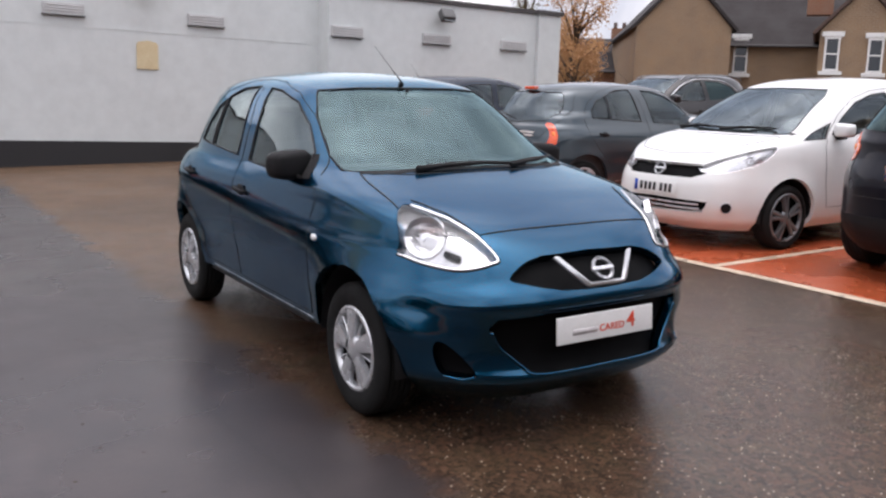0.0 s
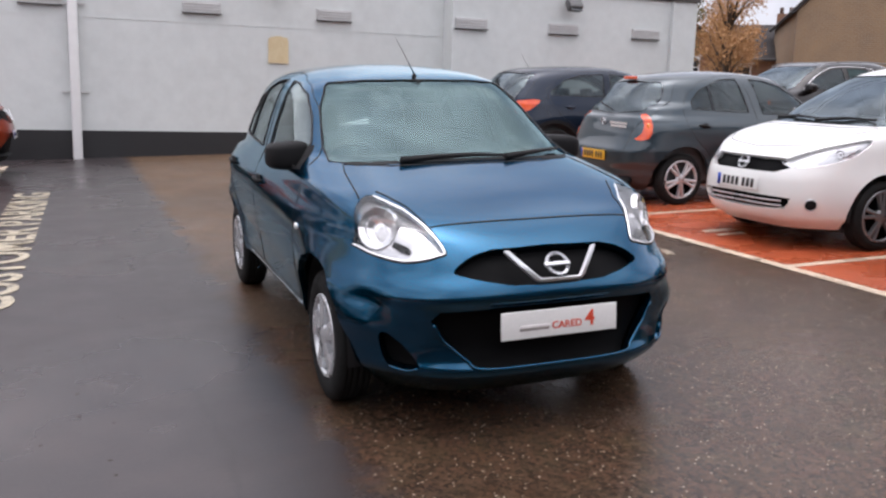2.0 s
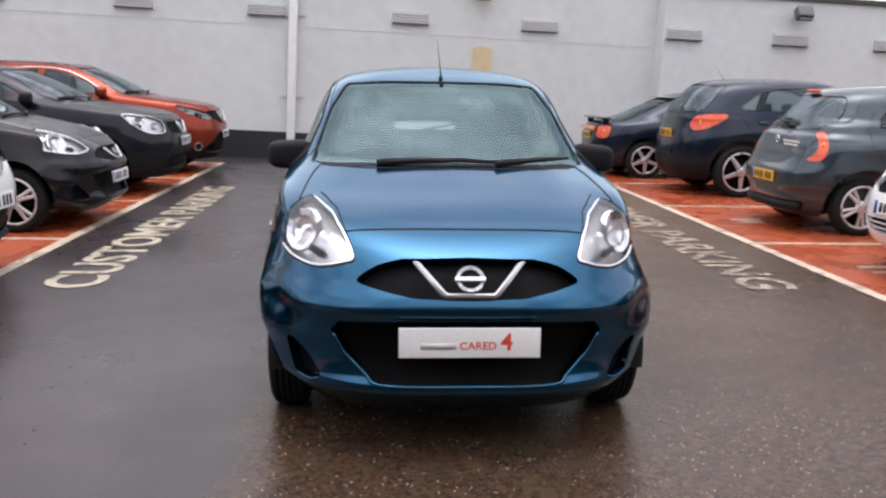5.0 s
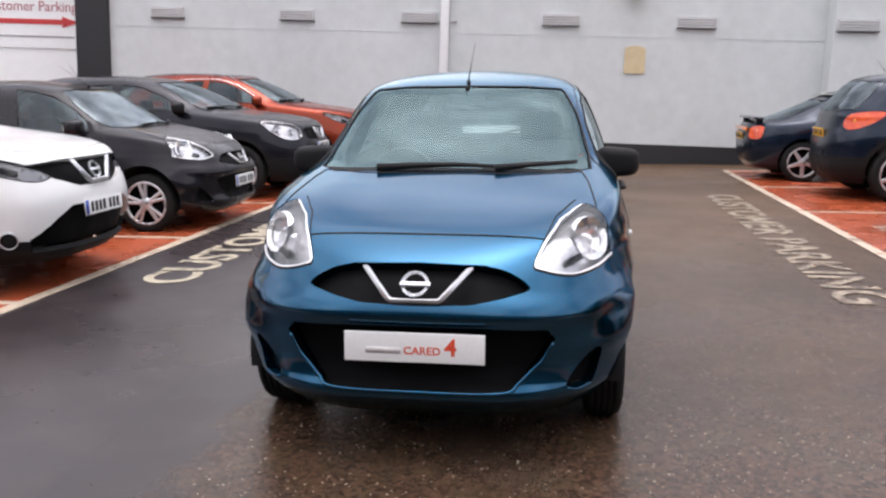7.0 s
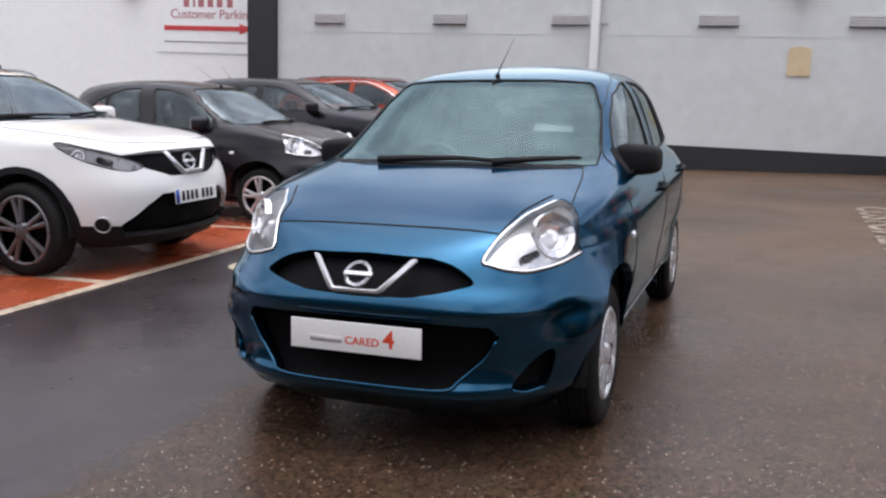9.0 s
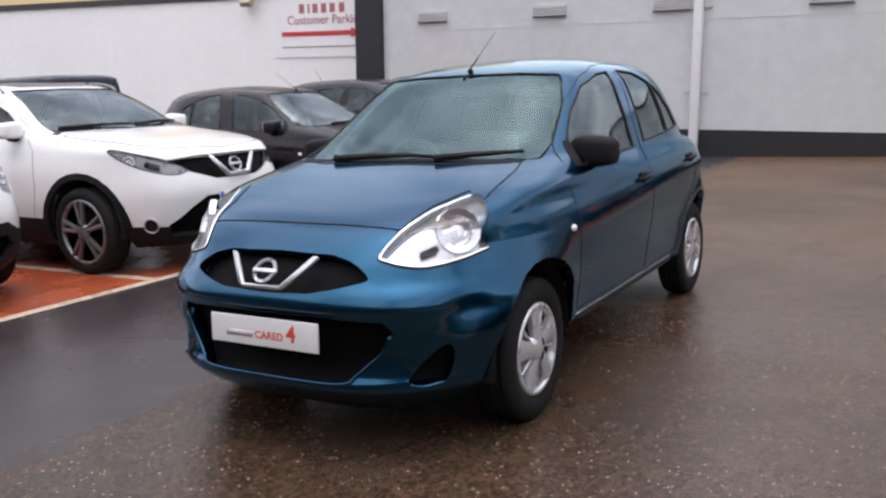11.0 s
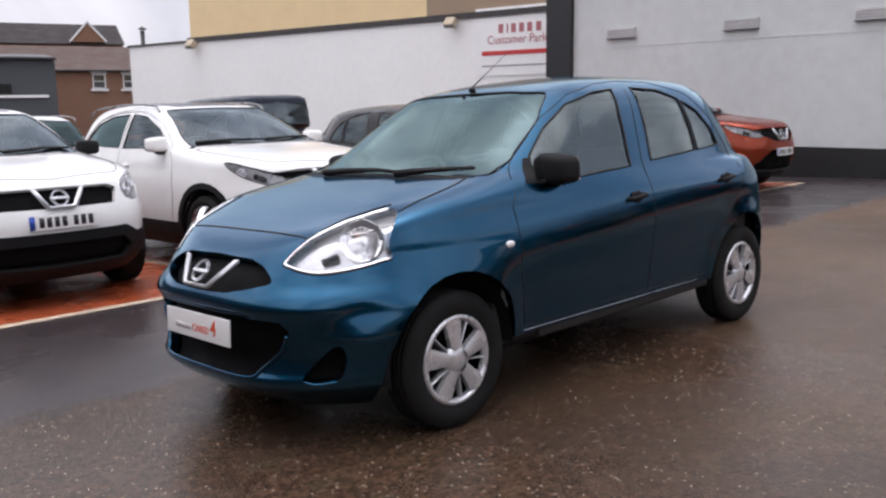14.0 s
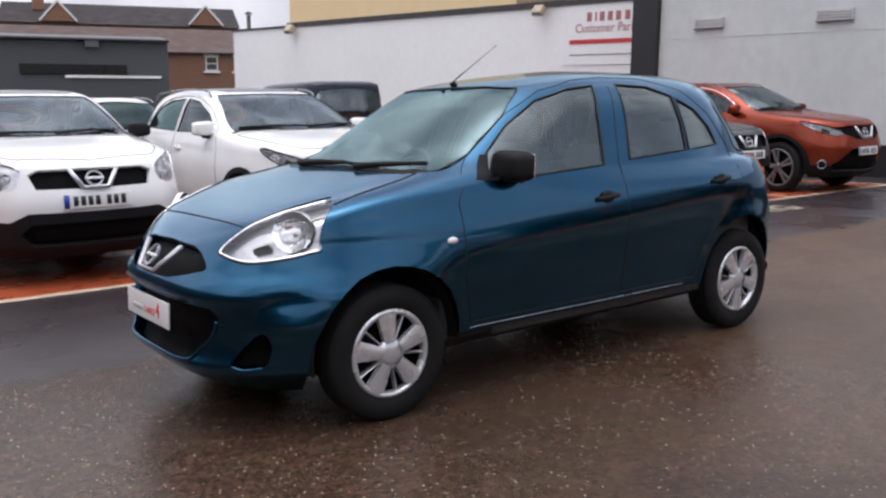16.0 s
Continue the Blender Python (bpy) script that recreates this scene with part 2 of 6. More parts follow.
def pchip(xs, ys):
    xs, ys = np.array(xs, float), np.array(ys, float)
    h, d = np.diff(xs), np.diff(ys) / np.diff(xs)
    m = np.zeros(len(xs))
    m[0], m[-1] = d[0], d[-1]
    for i in range(1, len(xs) - 1):
        if d[i - 1] * d[i] > 0:
            a, b = 2 * h[i] + h[i - 1], h[i] + 2 * h[i - 1]
            m[i] = (a + b) / (a / d[i - 1] + b / d[i])

    def f(x):
        i = min(max(int(np.searchsorted(xs, x)) - 1, 0), len(h) - 1)
        t = (x - xs[i]) / h[i]
        return float(ys[i] * (1 + 2 * t) * (1 - t) ** 2 + m[i] * h[i] * t * (1 - t) ** 2 + ys[i + 1] * t * t * (3 - 2 * t) + m[i + 1] * h[i] * t * t * (t - 1))
    return f


def quarter(n, count):
    """Even points along a quarter of a superellipse of power n."""
    a = np.linspace(0, math.pi / 2, 500)
    x, y = np.sin(a) ** (2 / n), np.cos(a) ** (2 / n)
    return x, y


def hull(spec, fine=1.0):
    """Half of a car's skin (x >= 0), as rings of one height each: nose F, tail R, half-width W, roundness of both ends."""
    t = spec["rings"]
    z = [r[0] for r in t]
    F, R, W, A, B, C = (pchip(z, [r[k] for r in t]) for k in range(1, 7))
    levels = []
    for lo, hi, k in spec["levels"]:
        levels += list(np.linspace(lo, hi, max(2, int(k * fine)), endpoint=False))
    top = z[-1]
    flat = pchip(*zip(*spec["flat"]))
    levels += [top - (top - levels[-1]) * (1 - s) ** 2 * 0.94 for s in np.linspace(0.08, 1, int(12 * fine) + 2)][:-1] + [top]
    nf, nr = int(46 * fine), int(40 * fine)
    bm = bmesh.new()
    rows = []
    for h in levels:
        w, f, r, a, b, c = W(h), F(h), R(h), A(h), B(h), C(h)
        k = flat(h)
        pts = []
        for sign, ext, power, count in ((-1, c - k - f, a, nf), (1, r - c - k, b, nr)):
            px, py = quarter(power, count)
            x, y = np.append(px * w, w + 0.004 * k), np.append(c + sign * (k + py * ext), c)
            s = np.concatenate(([0], np.cumsum(np.hypot(np.diff(x), np.diff(y)))))
            u = np.linspace(0, s[-1], count + 1)
            q = list(zip(np.interp(u, s, x), np.interp(u, s, y)))
            pts += q if sign < 0 else q[::-1][1:]
        pts[0], pts[-1] = (0.0, pts[0][1]), (0.0, pts[-1][1])
        rows.append([bm.verts.new((x, y, h)) for x, y in pts])
    for p, q in zip(rows, rows[1:]):
        for i in range(len(p) - 1):
            bm.faces.new((p[i], p[i + 1], q[i + 1], q[i]))
    last = rows[-1]
    mid = len(last) // 2
    bm.faces.new(last)
    bm.normal_update()
    out = max(bm.faces, key=lambda g: g.calc_center_median().x)
    if out.normal.x < 0:
        bmesh.ops.reverse_faces(bm, faces=bm.faces[:])
    bm.normal_update()
    for u, h, su, sh, amp in spec.get("bulges", ()):
        for v in bm.verts:
            a = ((v.co.x + v.co.y) * math.sqrt(0.5) - u) / su
            b = (v.co.z - h) / sh
            if v.co.y < -1.0 and a * a + b * b < 9 and v.co.x > 0.01:
                v.co += v.normal * amp * math.exp(-0.5 * (a * a + b * b))
    rise = spec.get("rise", 0.0)  # the widest line of the flanks climbs towards the tail
    if rise:
        for v in bm.verts:
            fade = min(1.0, max(0.0, (1.02 - v.co.z) / 0.16)) * min(1.0, max(0.0, (v.co.z - 0.40) / 0.15))
            share = min(1.0, max(0.0, v.normal.x)) ** 2 * fade * fade * (3 - 2 * fade)
            if share and v.co.x > 0.4:
                low = v.co.z - rise * min(1.2, max(-1.35, v.co.y))
                v.co.x += share * (W(low) - W(v.co.z))
        bm.normal_update()
    for y, z, sy, sz, amp in spec.get("swells", ()):  # swellings of the flanks
        for v in bm.verts:
            a, b = (v.co.y - y) / sy, (v.co.z - z) / sz
            if a * a + b * b < 9 and v.co.x > 0.2:
                v.co.x += max(0.0, v.normal.x) * amp * math.exp(-0.5 * (a * a + b * b))
    for y, r0, width, amp in spec.get("flares", ()):  # rounded lips over the wheels
        for v in bm.verts:
            r = math.hypot(v.co.y - y, v.co.z - spec["hub"])
            if v.co.x > 0.3 and r < r0 + 4 * width:
                v.co.x += max(0.0, v.normal.x) * amp * math.exp(-0.5 * (max(0.0, r - r0) / width) ** 2)
    for y0, y1, z0, z1, n in spec.get("soften", ()):  # even out the panel
        inner = [v for v in bm.verts if v.co.x > 0.45 and y0 < v.co.y < y1 and z0 < v.co.z < z1]
        for _ in range(n):
            bmesh.ops.smooth_vert(bm, verts=inner, factor=0.5, use_axis_x=True, use_axis_y=False, use_axis_z=False)
    bm.normal_update()
    return bm


R2 = math.sqrt(0.5)
VIEWS = {  # flat coordinates, a ray towards the car
    "side": (lambda p: (p.y, p.z), lambda u, v: (Vector((4, u, v)), Vector((-1, 0, 0)))),
    "front": (lambda p: (p.x, p.z), lambda u, v: (Vector((u, -6, v)), Vector((0, 1, 0)))),
    "rear": (lambda p: (p.x, p.z), lambda u, v: (Vector((u, 6, v)), Vector((0, -1, 0)))),
    "top": (lambda p: (p.x, p.y), lambda u, v: (Vector((u, v, 4)), Vector((0, 0, -1)))),
    "diag": (lambda p: ((p.x + p.y) * R2, p.z), lambda u, v: (Vector((u * R2 + 4, u * R2 - 4, v)), Vector((-R2, R2, 0)))),
    "diagr": (lambda p: ((p.y - p.x) * R2, p.z), lambda u, v: (Vector((4 - u * R2, 4 + u * R2, v)), Vector((-R2, -R2, 0)))),
}
FACING = {"side": lambda n: n.x > 0.15, "front": lambda n: n.y < -0.05, "rear": lambda n: n.y > 0.05, "top": lambda n: n.z > 0.2,
          "diag": lambda n: n.x - n.y > 0.2, "diagr": lambda n: n.x + n.y > 0.2}


def inside(p, poly):
    x, y = p
    hit = False
    for i in range(len(poly)):
        (x1, y1), (x2, y2) = poly[i - 1], poly[i]
        if (y1 > y) != (y2 > y) and x < (x2 - x1) * (y - y1) / (y2 - y1) + x1:
            hit = not hit
    return hit


def cut(bm, view, poly, index, keep=None):
    """Cuts the outline into the skin and gives the faces within it a number."""
    flat, _ = VIEWS[view]
    facing = FACING[view]
    lo = [min(p[k] for p in poly) for k in (0, 1)]
    hi = [max(p[k] for p in poly) for k in (0, 1)]

    def touches(f, a, b):
        q = [flat(v.co) for v in f.verts]
        return min(p[0] for p in q) <= b[0] and max(p[0] for p in q) >= a[0] and min(p[1] for p in q) <= b[1] and max(p[1] for p in q) >= a[1]

    cand = [f for f in bm.faces if facing(f.normal) and (keep is None or f.material_index in keep) and touches(f, lo, hi)]
    for i in range(len(poly)):
        p, q = poly[i - 1], poly[i]
        if math.hypot(p[0] - q[0], p[1] - q[1]) < 1e-6:
            continue
        a = (min(p[0], q[0]) - 1e-4, min(p[1], q[1]) - 1e-4)
        b = (max(p[0], q[0]) + 1e-4, max(p[1], q[1]) + 1e-4)
        sub = [f for f in cand if touches(f, a, b)]
        if not sub:
            continue
        d = (q[0] - p[0], q[1] - p[1])
        nrm = (-d[1], d[0])
        if view == "side":
            co, no = Vector((0, p[0], p[1])), Vector((0, nrm[0], nrm[1]))
        elif view in ("front", "rear"):
            co, no = Vector((p[0], 0, p[1])), Vector((nrm[0], 0, nrm[1]))
        elif view == "top":
            co, no = Vector((p[0], p[1], 0)), Vector((nrm[0], nrm[1], 0))
        elif view == "diag":
            co, no = Vector((p[0] * R2, p[0] * R2, p[1])), Vector((nrm[0] * R2, nrm[0] * R2, nrm[1]))
        else:
            co, no = Vector((-p[0] * R2, p[0] * R2, p[1])), Vector((-nrm[0] * R2, nrm[0] * R2, nrm[1]))
        rest = set(cand) - set(sub)
        geom = set(sub)
        for f in sub:
            geom.update(f.edges)
            geom.update(f.verts)
        ret = bmesh.ops.bisect_plane(bm, geom=list(geom), dist=1e-5, plane_co=co, plane_no=no.normalized())
        new_faces = {g for g in ret["geom"] if isinstance(g, bmesh.types.BMFace)}
        cand = [f for f in rest | new_faces | set(sub) if f.is_valid]
    done = 0
    for f in cand:
        if inside(flat(f.calc_center_median()), poly):
            f.material_index = index
            done += 1
    return done


def lift_out(bm, indices, inset=0.0, rim=0.02, mirror=False, side=1):
    """A new bmesh of the faces with these numbers, with its edge turned inwards; mirrored over x = 0 or flipped to the other side."""
    out = bmesh.new()
    got, low = {}, {}

    def normal(v):
        n = v.normal.copy()
        if abs(v.co.x) < 1e-5:
            n.x = 0
        return n.normalized()

    faces = [f for f in bm.faces if f.material_index in indices]
    for f in faces:
        for v in f.verts:
            if v not in got:
                got[v] = out.verts.new(v.co - normal(v) * inset)
        try:
            out.faces.new([got[v] for v in f.verts])
        except ValueError:
            pass
    if rim:
        for f in faces:
            for lp in f.loops:
                e = lp.edge
                if sum(g.material_index in indices for g in e.link_faces) > 1:
                    continue
                a, b = lp.vert, lp.link_loop_next.vert
                if abs(a.co.x) < 1e-5 and abs(b.co.x) < 1e-5:
                    continue
                for v in (a, b):
                    if v not in low:
                        low[v] = out.verts.new(v.co - normal(v) * (inset + rim))
                try:
                    out.faces.new((got[b], got[a], low[a], low[b]))
                except ValueError:
                    continue
                ed = out.edges.get((got[a], got[b]))
                if ed:
                    ed.smooth = False
    if mirror:
        ret = bmesh.ops.duplicate(out, geom=out.verts[:] + out.edges[:] + out.faces[:])
        dup = [g for g in ret["geom"] if isinstance(g, bmesh.types.BMVert)]
        for v in dup:
            v.co.x = -v.co.x
        bmesh.ops.reverse_faces(out, faces=[g for g in ret["geom"] if isinstance(g, bmesh.types.BMFace)])
        bmesh.ops.remove_doubles(out, verts=[v for v in out.verts if abs(v.co.x) < 1e-5], dist=1e-5)
    elif side < 0:
        for v in out.verts:
            v.co.x = -v.co.x
        bmesh.ops.reverse_faces(out, faces=out.faces[:])
    return out


def flipped(bm, side):
    if side < 0:
        for v in bm.verts:
            v.co.x = -v.co.x
        bmesh.ops.reverse_faces(bm, faces=bm.faces[:])
    return bm


def on_skin(tree, view, pts, lift=0.0):
    """The points of a flat outline, laid on the skin."""
    out = []
    for u, v in pts:
        o, d = VIEWS[view][1](u, v)
        hit, n, _, _ = tree.ray_cast(o, d)
        if hit is not None:
            out.append(hit + n * lift)
    return out


def dense(pts, step=0.04, closed=True):
    out = []
    k = len(pts)
    for i in range(k if closed else k - 1):
        a, b = pts[i], pts[(i + 1) % k]
        m = max(1, int(math.hypot(a[0] - b[0], a[1] - b[1]) / step))
        out += [(a[0] + (b[0] - a[0]) * j / m, a[1] + (b[1] - a[1]) * j / m) for j in range(m)]
    return out if closed else out + [pts[-1]]


def tyre_mesh(r, w, rim):
    b = w / 2
    prof = [(rim, -b * 0.82), (rim + 0.012, -b * 0.93), ((r + rim) / 2, -b), (r - 0.03, -b * 0.95), (r - 0.009, -b * 0.84), (r, -b * 0.66)]
    for k in (-0.42, -0.1, 0.22, 0.5):
        prof += [(r, b * (k - 0.08)), (r - 0.007, b * (k - 0.07)), (r - 0.007, b * (k - 0.02)), (r, b * (k - 0.01))]
    prof += [(r, b * 0.66), (r - 0.009, b * 0.84), (r - 0.03, b * 0.95), ((r + rim) / 2, b), (rim + 0.012, b * 0.93), (rim, b * 0.82)]
    return lathe(prof, 56)


def ring_mesh(rim, x0):
    return lathe([(rim + 0.004, x0 - 0.03), (rim + 0.004, x0 - 0.002), (rim - 0.006, x0 + 0.006), (rim - 0.018, x0 + 0.002), (rim - 0.02, x0 - 0.03)], 56)


def cap_mesh(x0):
    return lathe([(0.0, x0 + 0.012), (0.022, x0 + 0.012), (0.034, x0 + 0.008), (0.062, x0 + 0.002), (0.066, x0 - 0.02)], 32)


def spoke_mesh(a0, a1, r0, r1, crown, x0):
    """One spoke along +y, widening from a0 to a1, looking along +x."""
    bm = bmesh.new()
    grid = []
    for i in range(7):
        t = i / 6
        r = r0 + (r1 - r0) * t
        lo, hi = (a0[0] + (a1[0] - a0[0]) * t, a0[1] + (a1[1] - a0[1]) * t)
        row = [bm.verts.new((x0 - 0.022, r, lo))]
        for k in range(5):
            u = lo + (hi - lo) * k / 4
            row.append(bm.verts.new((x0 + 0.006 * (1 - t) + crown * (1 - (2 * k / 4 - 1) ** 2) - 0.004 * t * (1 - t), r, u)))
        row.append(bm.verts.new((x0 - 0.022, r, hi)))
        grid.append(row)
    for i in range(6):
        for k in range(6):
            bm.faces.new((grid[i][k], grid[i][k + 1], grid[i + 1][k + 1], grid[i + 1][k]))
    bmesh.ops.recalc_face_normals(bm, faces=bm.faces[:])
    if max(bm.faces, key=lambda f: f.calc_center_median().x).normal.x < 0:
        bmesh.ops.reverse_faces(bm, faces=bm.faces[:])
    for e in bm.edges:
        if len(e.link_faces) == 2 and e.calc_face_angle() > 0.7:
            e.smooth = False
    return bm


WHEELS = {}
SPOKES = {  # width at the hub and at the rim, turn
    "cap": [((-0.026, 0.024), (-0.052, 0.042), 0.0), ((-0.003, 0.003), (-0.004, 0.004), 0.68)],
    "five": [((-0.030, 0.030), (-0.020, 0.020), 0.0)],
    "twin": [((-0.013, 0.013), (-0.016, 0.016), -0.16), ((-0.013, 0.013), (-0.016, 0.016), 0.16)]}


def wheel(style, r, w, parent, m, rim_mat):
    key = (style, r, w)
    rim = r * (0.645 if style == "cap" else 0.74)
    x0 = w / 2 - 0.008
    if key not in WHEELS:
        meshes = []
        made = [("tyre", tyre_mesh(r, w, rim), RUBBER), ("rim_ring", ring_mesh(rim, x0), rim_mat), ("hub_cap", cap_mesh(x0), rim_mat),
                ("drum", lathe([(0.0, w / 2 - 0.07), (rim * 0.55, w / 2 - 0.07), (rim * 0.6, w / 2 - 0.085), (rim, w / 2 - 0.075), (rim, -w / 2 + 0.02), (0.0, -w / 2 + 0.02)], 40), GLOSS)]
        made += [("spoke", spoke_mesh(a, b, 0.05, rim - 0.012, 0.006, x0 - (0.014 if a[1] < 0.004 else 0)), rim_mat) for a, b, _ in SPOKES[style]]
        for nm, bm, mt in made:
            me = bpy.data.meshes.new(nm)
            bm.to_mesh(me)
            bm.free()
            me.materials.append(mt)
            me.polygons.foreach_set("use_smooth", [True] * len(me.polygons))
            meshes.append((nm, me))
        WHEELS[key] = meshes
    hub = new("wheel")
    hub.parent = parent
    hub.matrix_basis = m
    for nm, me in WHEELS[key][:4]:
        new(nm, me).parent = hub
    for (nm, me), (_, _, turn) in zip(WHEELS[key][4:], SPOKES[style]):
        for k in range(5):
            o = new(nm, me)
            o.parent = hub
            o.matrix_basis = pose(0, 0, 0, 72 * k + math.degrees(turn), 0, 0)
    return hub


def seat(parent, x, y, bench=False, tilt=-14):
    hold = new("rear_bench" if bench else "front_seat")
    hold.parent = parent
    hold.location = (x, y, 0)
    w = 1.18 if bench else 0.48
    rot = pose(0, 0, 0, tilt, 0, 0)
    part("cushion", box(w, 0.48, 0.16, 0, -0.05, 0.46, 0.05), CLOTH, hold)
    part("backrest", box(w, 0.13, 0.60, 0, 0.27, 0.80, 0.055, rot=rot), CLOTH, hold)
    for hx in ((-0.36, 0.36) if bench else (0,)):
        part("headrest", box(0.26, 0.10, 0.19, hx, 0.37, 1.17 if not bench else 1.12, 0.045, rot=rot), CLOTH, hold)
    return hold


def badge(parent, x, y, z, r, tilt=0.0, turn=0.0, big=True):
    """A round chrome badge: a ring with a bar over it."""
    bm = lathe([(r, -0.006), (r, 0.004), (r * 0.9, 0.009), (r * 0.76, 0.004), (r * 0.76, -0.006)], 36, axis="y")
    box(r * 2.16, 0.012, r * 0.32, 0, 0, 0, 0.003, bm=bm)
    bmesh.ops.transform(bm, matrix=pose(x, y, z, tilt, 0, turn), verts=bm.verts)
    return part("round_badge", bm, SILVER, parent, "round chrome badge with a bar")


def number_plate(parent, x, y, z, w=0.52, h=0.111, tilt=0.0, back=False, yellow=False, words=False):
    hold = new("number_plate")
    hold.parent = parent
    hold.matrix_basis = pose(x, y, z, tilt, 0, 180 if back else 0)
    part("plate_face", box(w, 0.008, h, 0, 0, 0, 0.003), PLATE_Y if yellow else PLATE_W, hold)
    if words:
        bar = box(0.13, 0.002, 0.022, -0.115, -0.0045, -0.012)
        part("pale_bar", bar, PALEPRINT, hold)
        bm = letters("CARED", 0.040, 0.0008, 0.0006, 0.135)
        bmesh.ops.transform(bm, matrix=pose(0.030, -0.0045, -0.012, 90), verts=bm.verts)
        part("red_word", bm, PRINT, hold, smooth=False)
        bm = letters("4", 0.088, 0.0008, 0.002)
        bmesh.ops.transform(bm, matrix=pose(0.135, -0.0045, 0.002, 90), verts=bm.verts)
        part("red_figure", bm, PRINT, hold, smooth=False)
    else:
        part("blue_band", box(0.04, 0.002, h * 0.92, -w / 2 + 0.024, -0.0045, 0), EUBLUE, hold)
        xs = [-0.185, -0.13, -0.075, -0.02, 0.065, 0.12, 0.175]
        for k, px in enumerate(xs):
            part("bar", box(0.036, 0.002, h * 0.66, px + 0.018, -0.0045, 0), INK, hold)
    return hold


def mirror_bm(size):
    """A door mirror's housing, with its foot, on the car's left side (+x), about the origin."""
    bm = bmesh.new()
    bmesh.ops.create_uvsphere(bm, u_segments=24, v_segments=16, radius=1.0)
    for v in bm.verts:
        x, y, z = v.co
        e = 0.5
        q = [math.copysign(abs(c) ** e, c) for c in (x, y, z)]
        v.co = Vector((q[0] * size * 0.62, (q[1] * 0.48 if q[1] < 0 else q[1] * 0.34) * size, q[2] * size * (0.42 - 0.04 * q[0])))
    return bm


BODY, FDOOR, RDOOR, FWIN, RWIN, QWIN, SCREEN, REARWIN, HEAD, GRILLE, INTAKE, FOG, HOOD, TAIL, GATE, CLAD, GONE, ROOFP, SAIL, COWL = range(20)


def circle(y, z, r, n=28):
    return [(y + r * math.cos(2 * math.pi * k / n), z + r * math.sin(2 * math.pi * k / n)) for k in range(n)]


def car(name, spec, body_paint, label, m, fine=0.7, glass_mat=None, rear_glass=None, mirror_paint=None, yellow_rear=True, words=False, group="parked cars", lining=True):
    """A whole car, nose towards -y, standing on z = 0 with its origin midway between the axles."""
    pane = glass_mat or PANE
    rear_pane = rear_glass or pane
    half = hull(spec, fine)
    tree = BVHTree.FromBMesh(half)
    loops = {}
    for index, view, pts, rounding, keep in spec["cuts"]:
        poly = smooth_loop(pts, rounding) if rounding > 1 else dense(pts, 0.15)
        loops[index] = (view, poly)
        cut(half, view, poly, index, keep)
    for y in spec["axles"]:
        if "clad" in spec:
            cut(half, "side", circle(y, spec["hub"], spec["arch"] + spec["clad"]), CLAD)
        cut(half, "side", circle(y, spec["hub"] + 0.015, spec["arch"]), GONE)
    half.normal_update()
    root = thing(name, label, "car", m, group)

    part("body", lift_out(half, {BODY}, 0, 0.035, True), body_paint, root)
    if "clad" in spec:
        part("wheel_arch_cladding", lift_out(half, {CLAD}, -0.006, 0.04, True), TRIM, root, "unpainted black plastic cladding")
    if HOOD in loops:
        hood = part("bonnet", lift_out(half, {HOOD}, 0, 0.02, True), body_paint, root)
        v, p = loops[HOOD]
        line = [(max(0.0, q[0]), q[1]) for q in dense(p, 0.05) if q[0] > -0.06]
        lv, lp = loops[HEAD]
        runs = [[]]
        for q in on_skin(tree, v, line):
            if inside(VIEWS[lv][0](q), lp) and q.y < -1.0:
                runs.append([])
            else:
                runs[-1].append(q)
        for run in runs:
            for k in (1, -1):
                if len(run) > 1:
                    part("bonnet_gap", tube([(k * q.x, q.y, q.z) for q in run], 0.004, n=5), SEAM, hood)
    if ROOFP in loops:
        part("roof_panel", lift_out(half, {ROOFP}, 0, 0.012, True), BLACK, root, "glossy black roof panel")
    part("windscreen", lift_out(half, {SCREEN}, 0.004, 0, True), HEROPANE if words else pane, root)
    if COWL in loops:
        part("cowl_panel", lift_out(half, {COWL}, 0.002, 0.01, True), TRIM, root, "black plastic strip below the windscreen")
    part("rear_window", lift_out(half, {REARWIN}, 0.004, 0, True), rear_pane, root)
    for index, nm in ((SCREEN, "windscreen_seal"), (REARWIN, "rear_window_seal")):
        v, p = loops[index]
        q = on_skin(tree, v, [s for s in dense(p, 0.05) if s[0] > 0.0])
        q.sort(key=lambda s: math.atan2(s.z - spec["seal"], s.x))
        part(nm, tube([*q, *[(-s.x, s.y, s.z) for s in reversed(q)]], 0.0045, closed=True), SEAM, root)
    if GATE in loops:
        part("tailgate", lift_out(half, {GATE}, 0, 0.02, True), body_paint, root)
        v, p = loops[GATE]
        q = on_skin(tree, v, [s for s in dense(p, 0.05) if s[0] > 0.0])
        for k in (1, -1):
            part("tailgate_gap", tube([(k * s.x, s.y, s.z) for s in q], 0.003, n=5), SEAM, root)
    if GRILLE in loops:
        part("grille", lift_out(half, {GRILLE}, 0.045, 0, True), GLOSS, root, "black front grille")
    if INTAKE in loops:
        part("lower_intake", lift_out(half, {INTAKE}, 0.05, 0, True), GLOSS, root, "black lower air intake")
        for z in spec.get("slats", ()):
            q = on_skin(tree, "front", dense([(0.0, z), (spec["slat_half"], z)], 0.05, False), -0.008)
            part("slat", tube([*[(-p.x, p.y, p.z) for p in reversed(q)], *q[1:]], 0.009, n=6), ALLOY, root, "silver intake slat")
        if "lip" in spec:
            q = on_skin(tree, "front", smooth_loop(spec["lip"], 4, False), 0.001)
            part("bumper_lip", tube([*[(-p.x, p.y, p.z) for p in reversed(q)], *q], 0.008, n=8), body_paint, root)
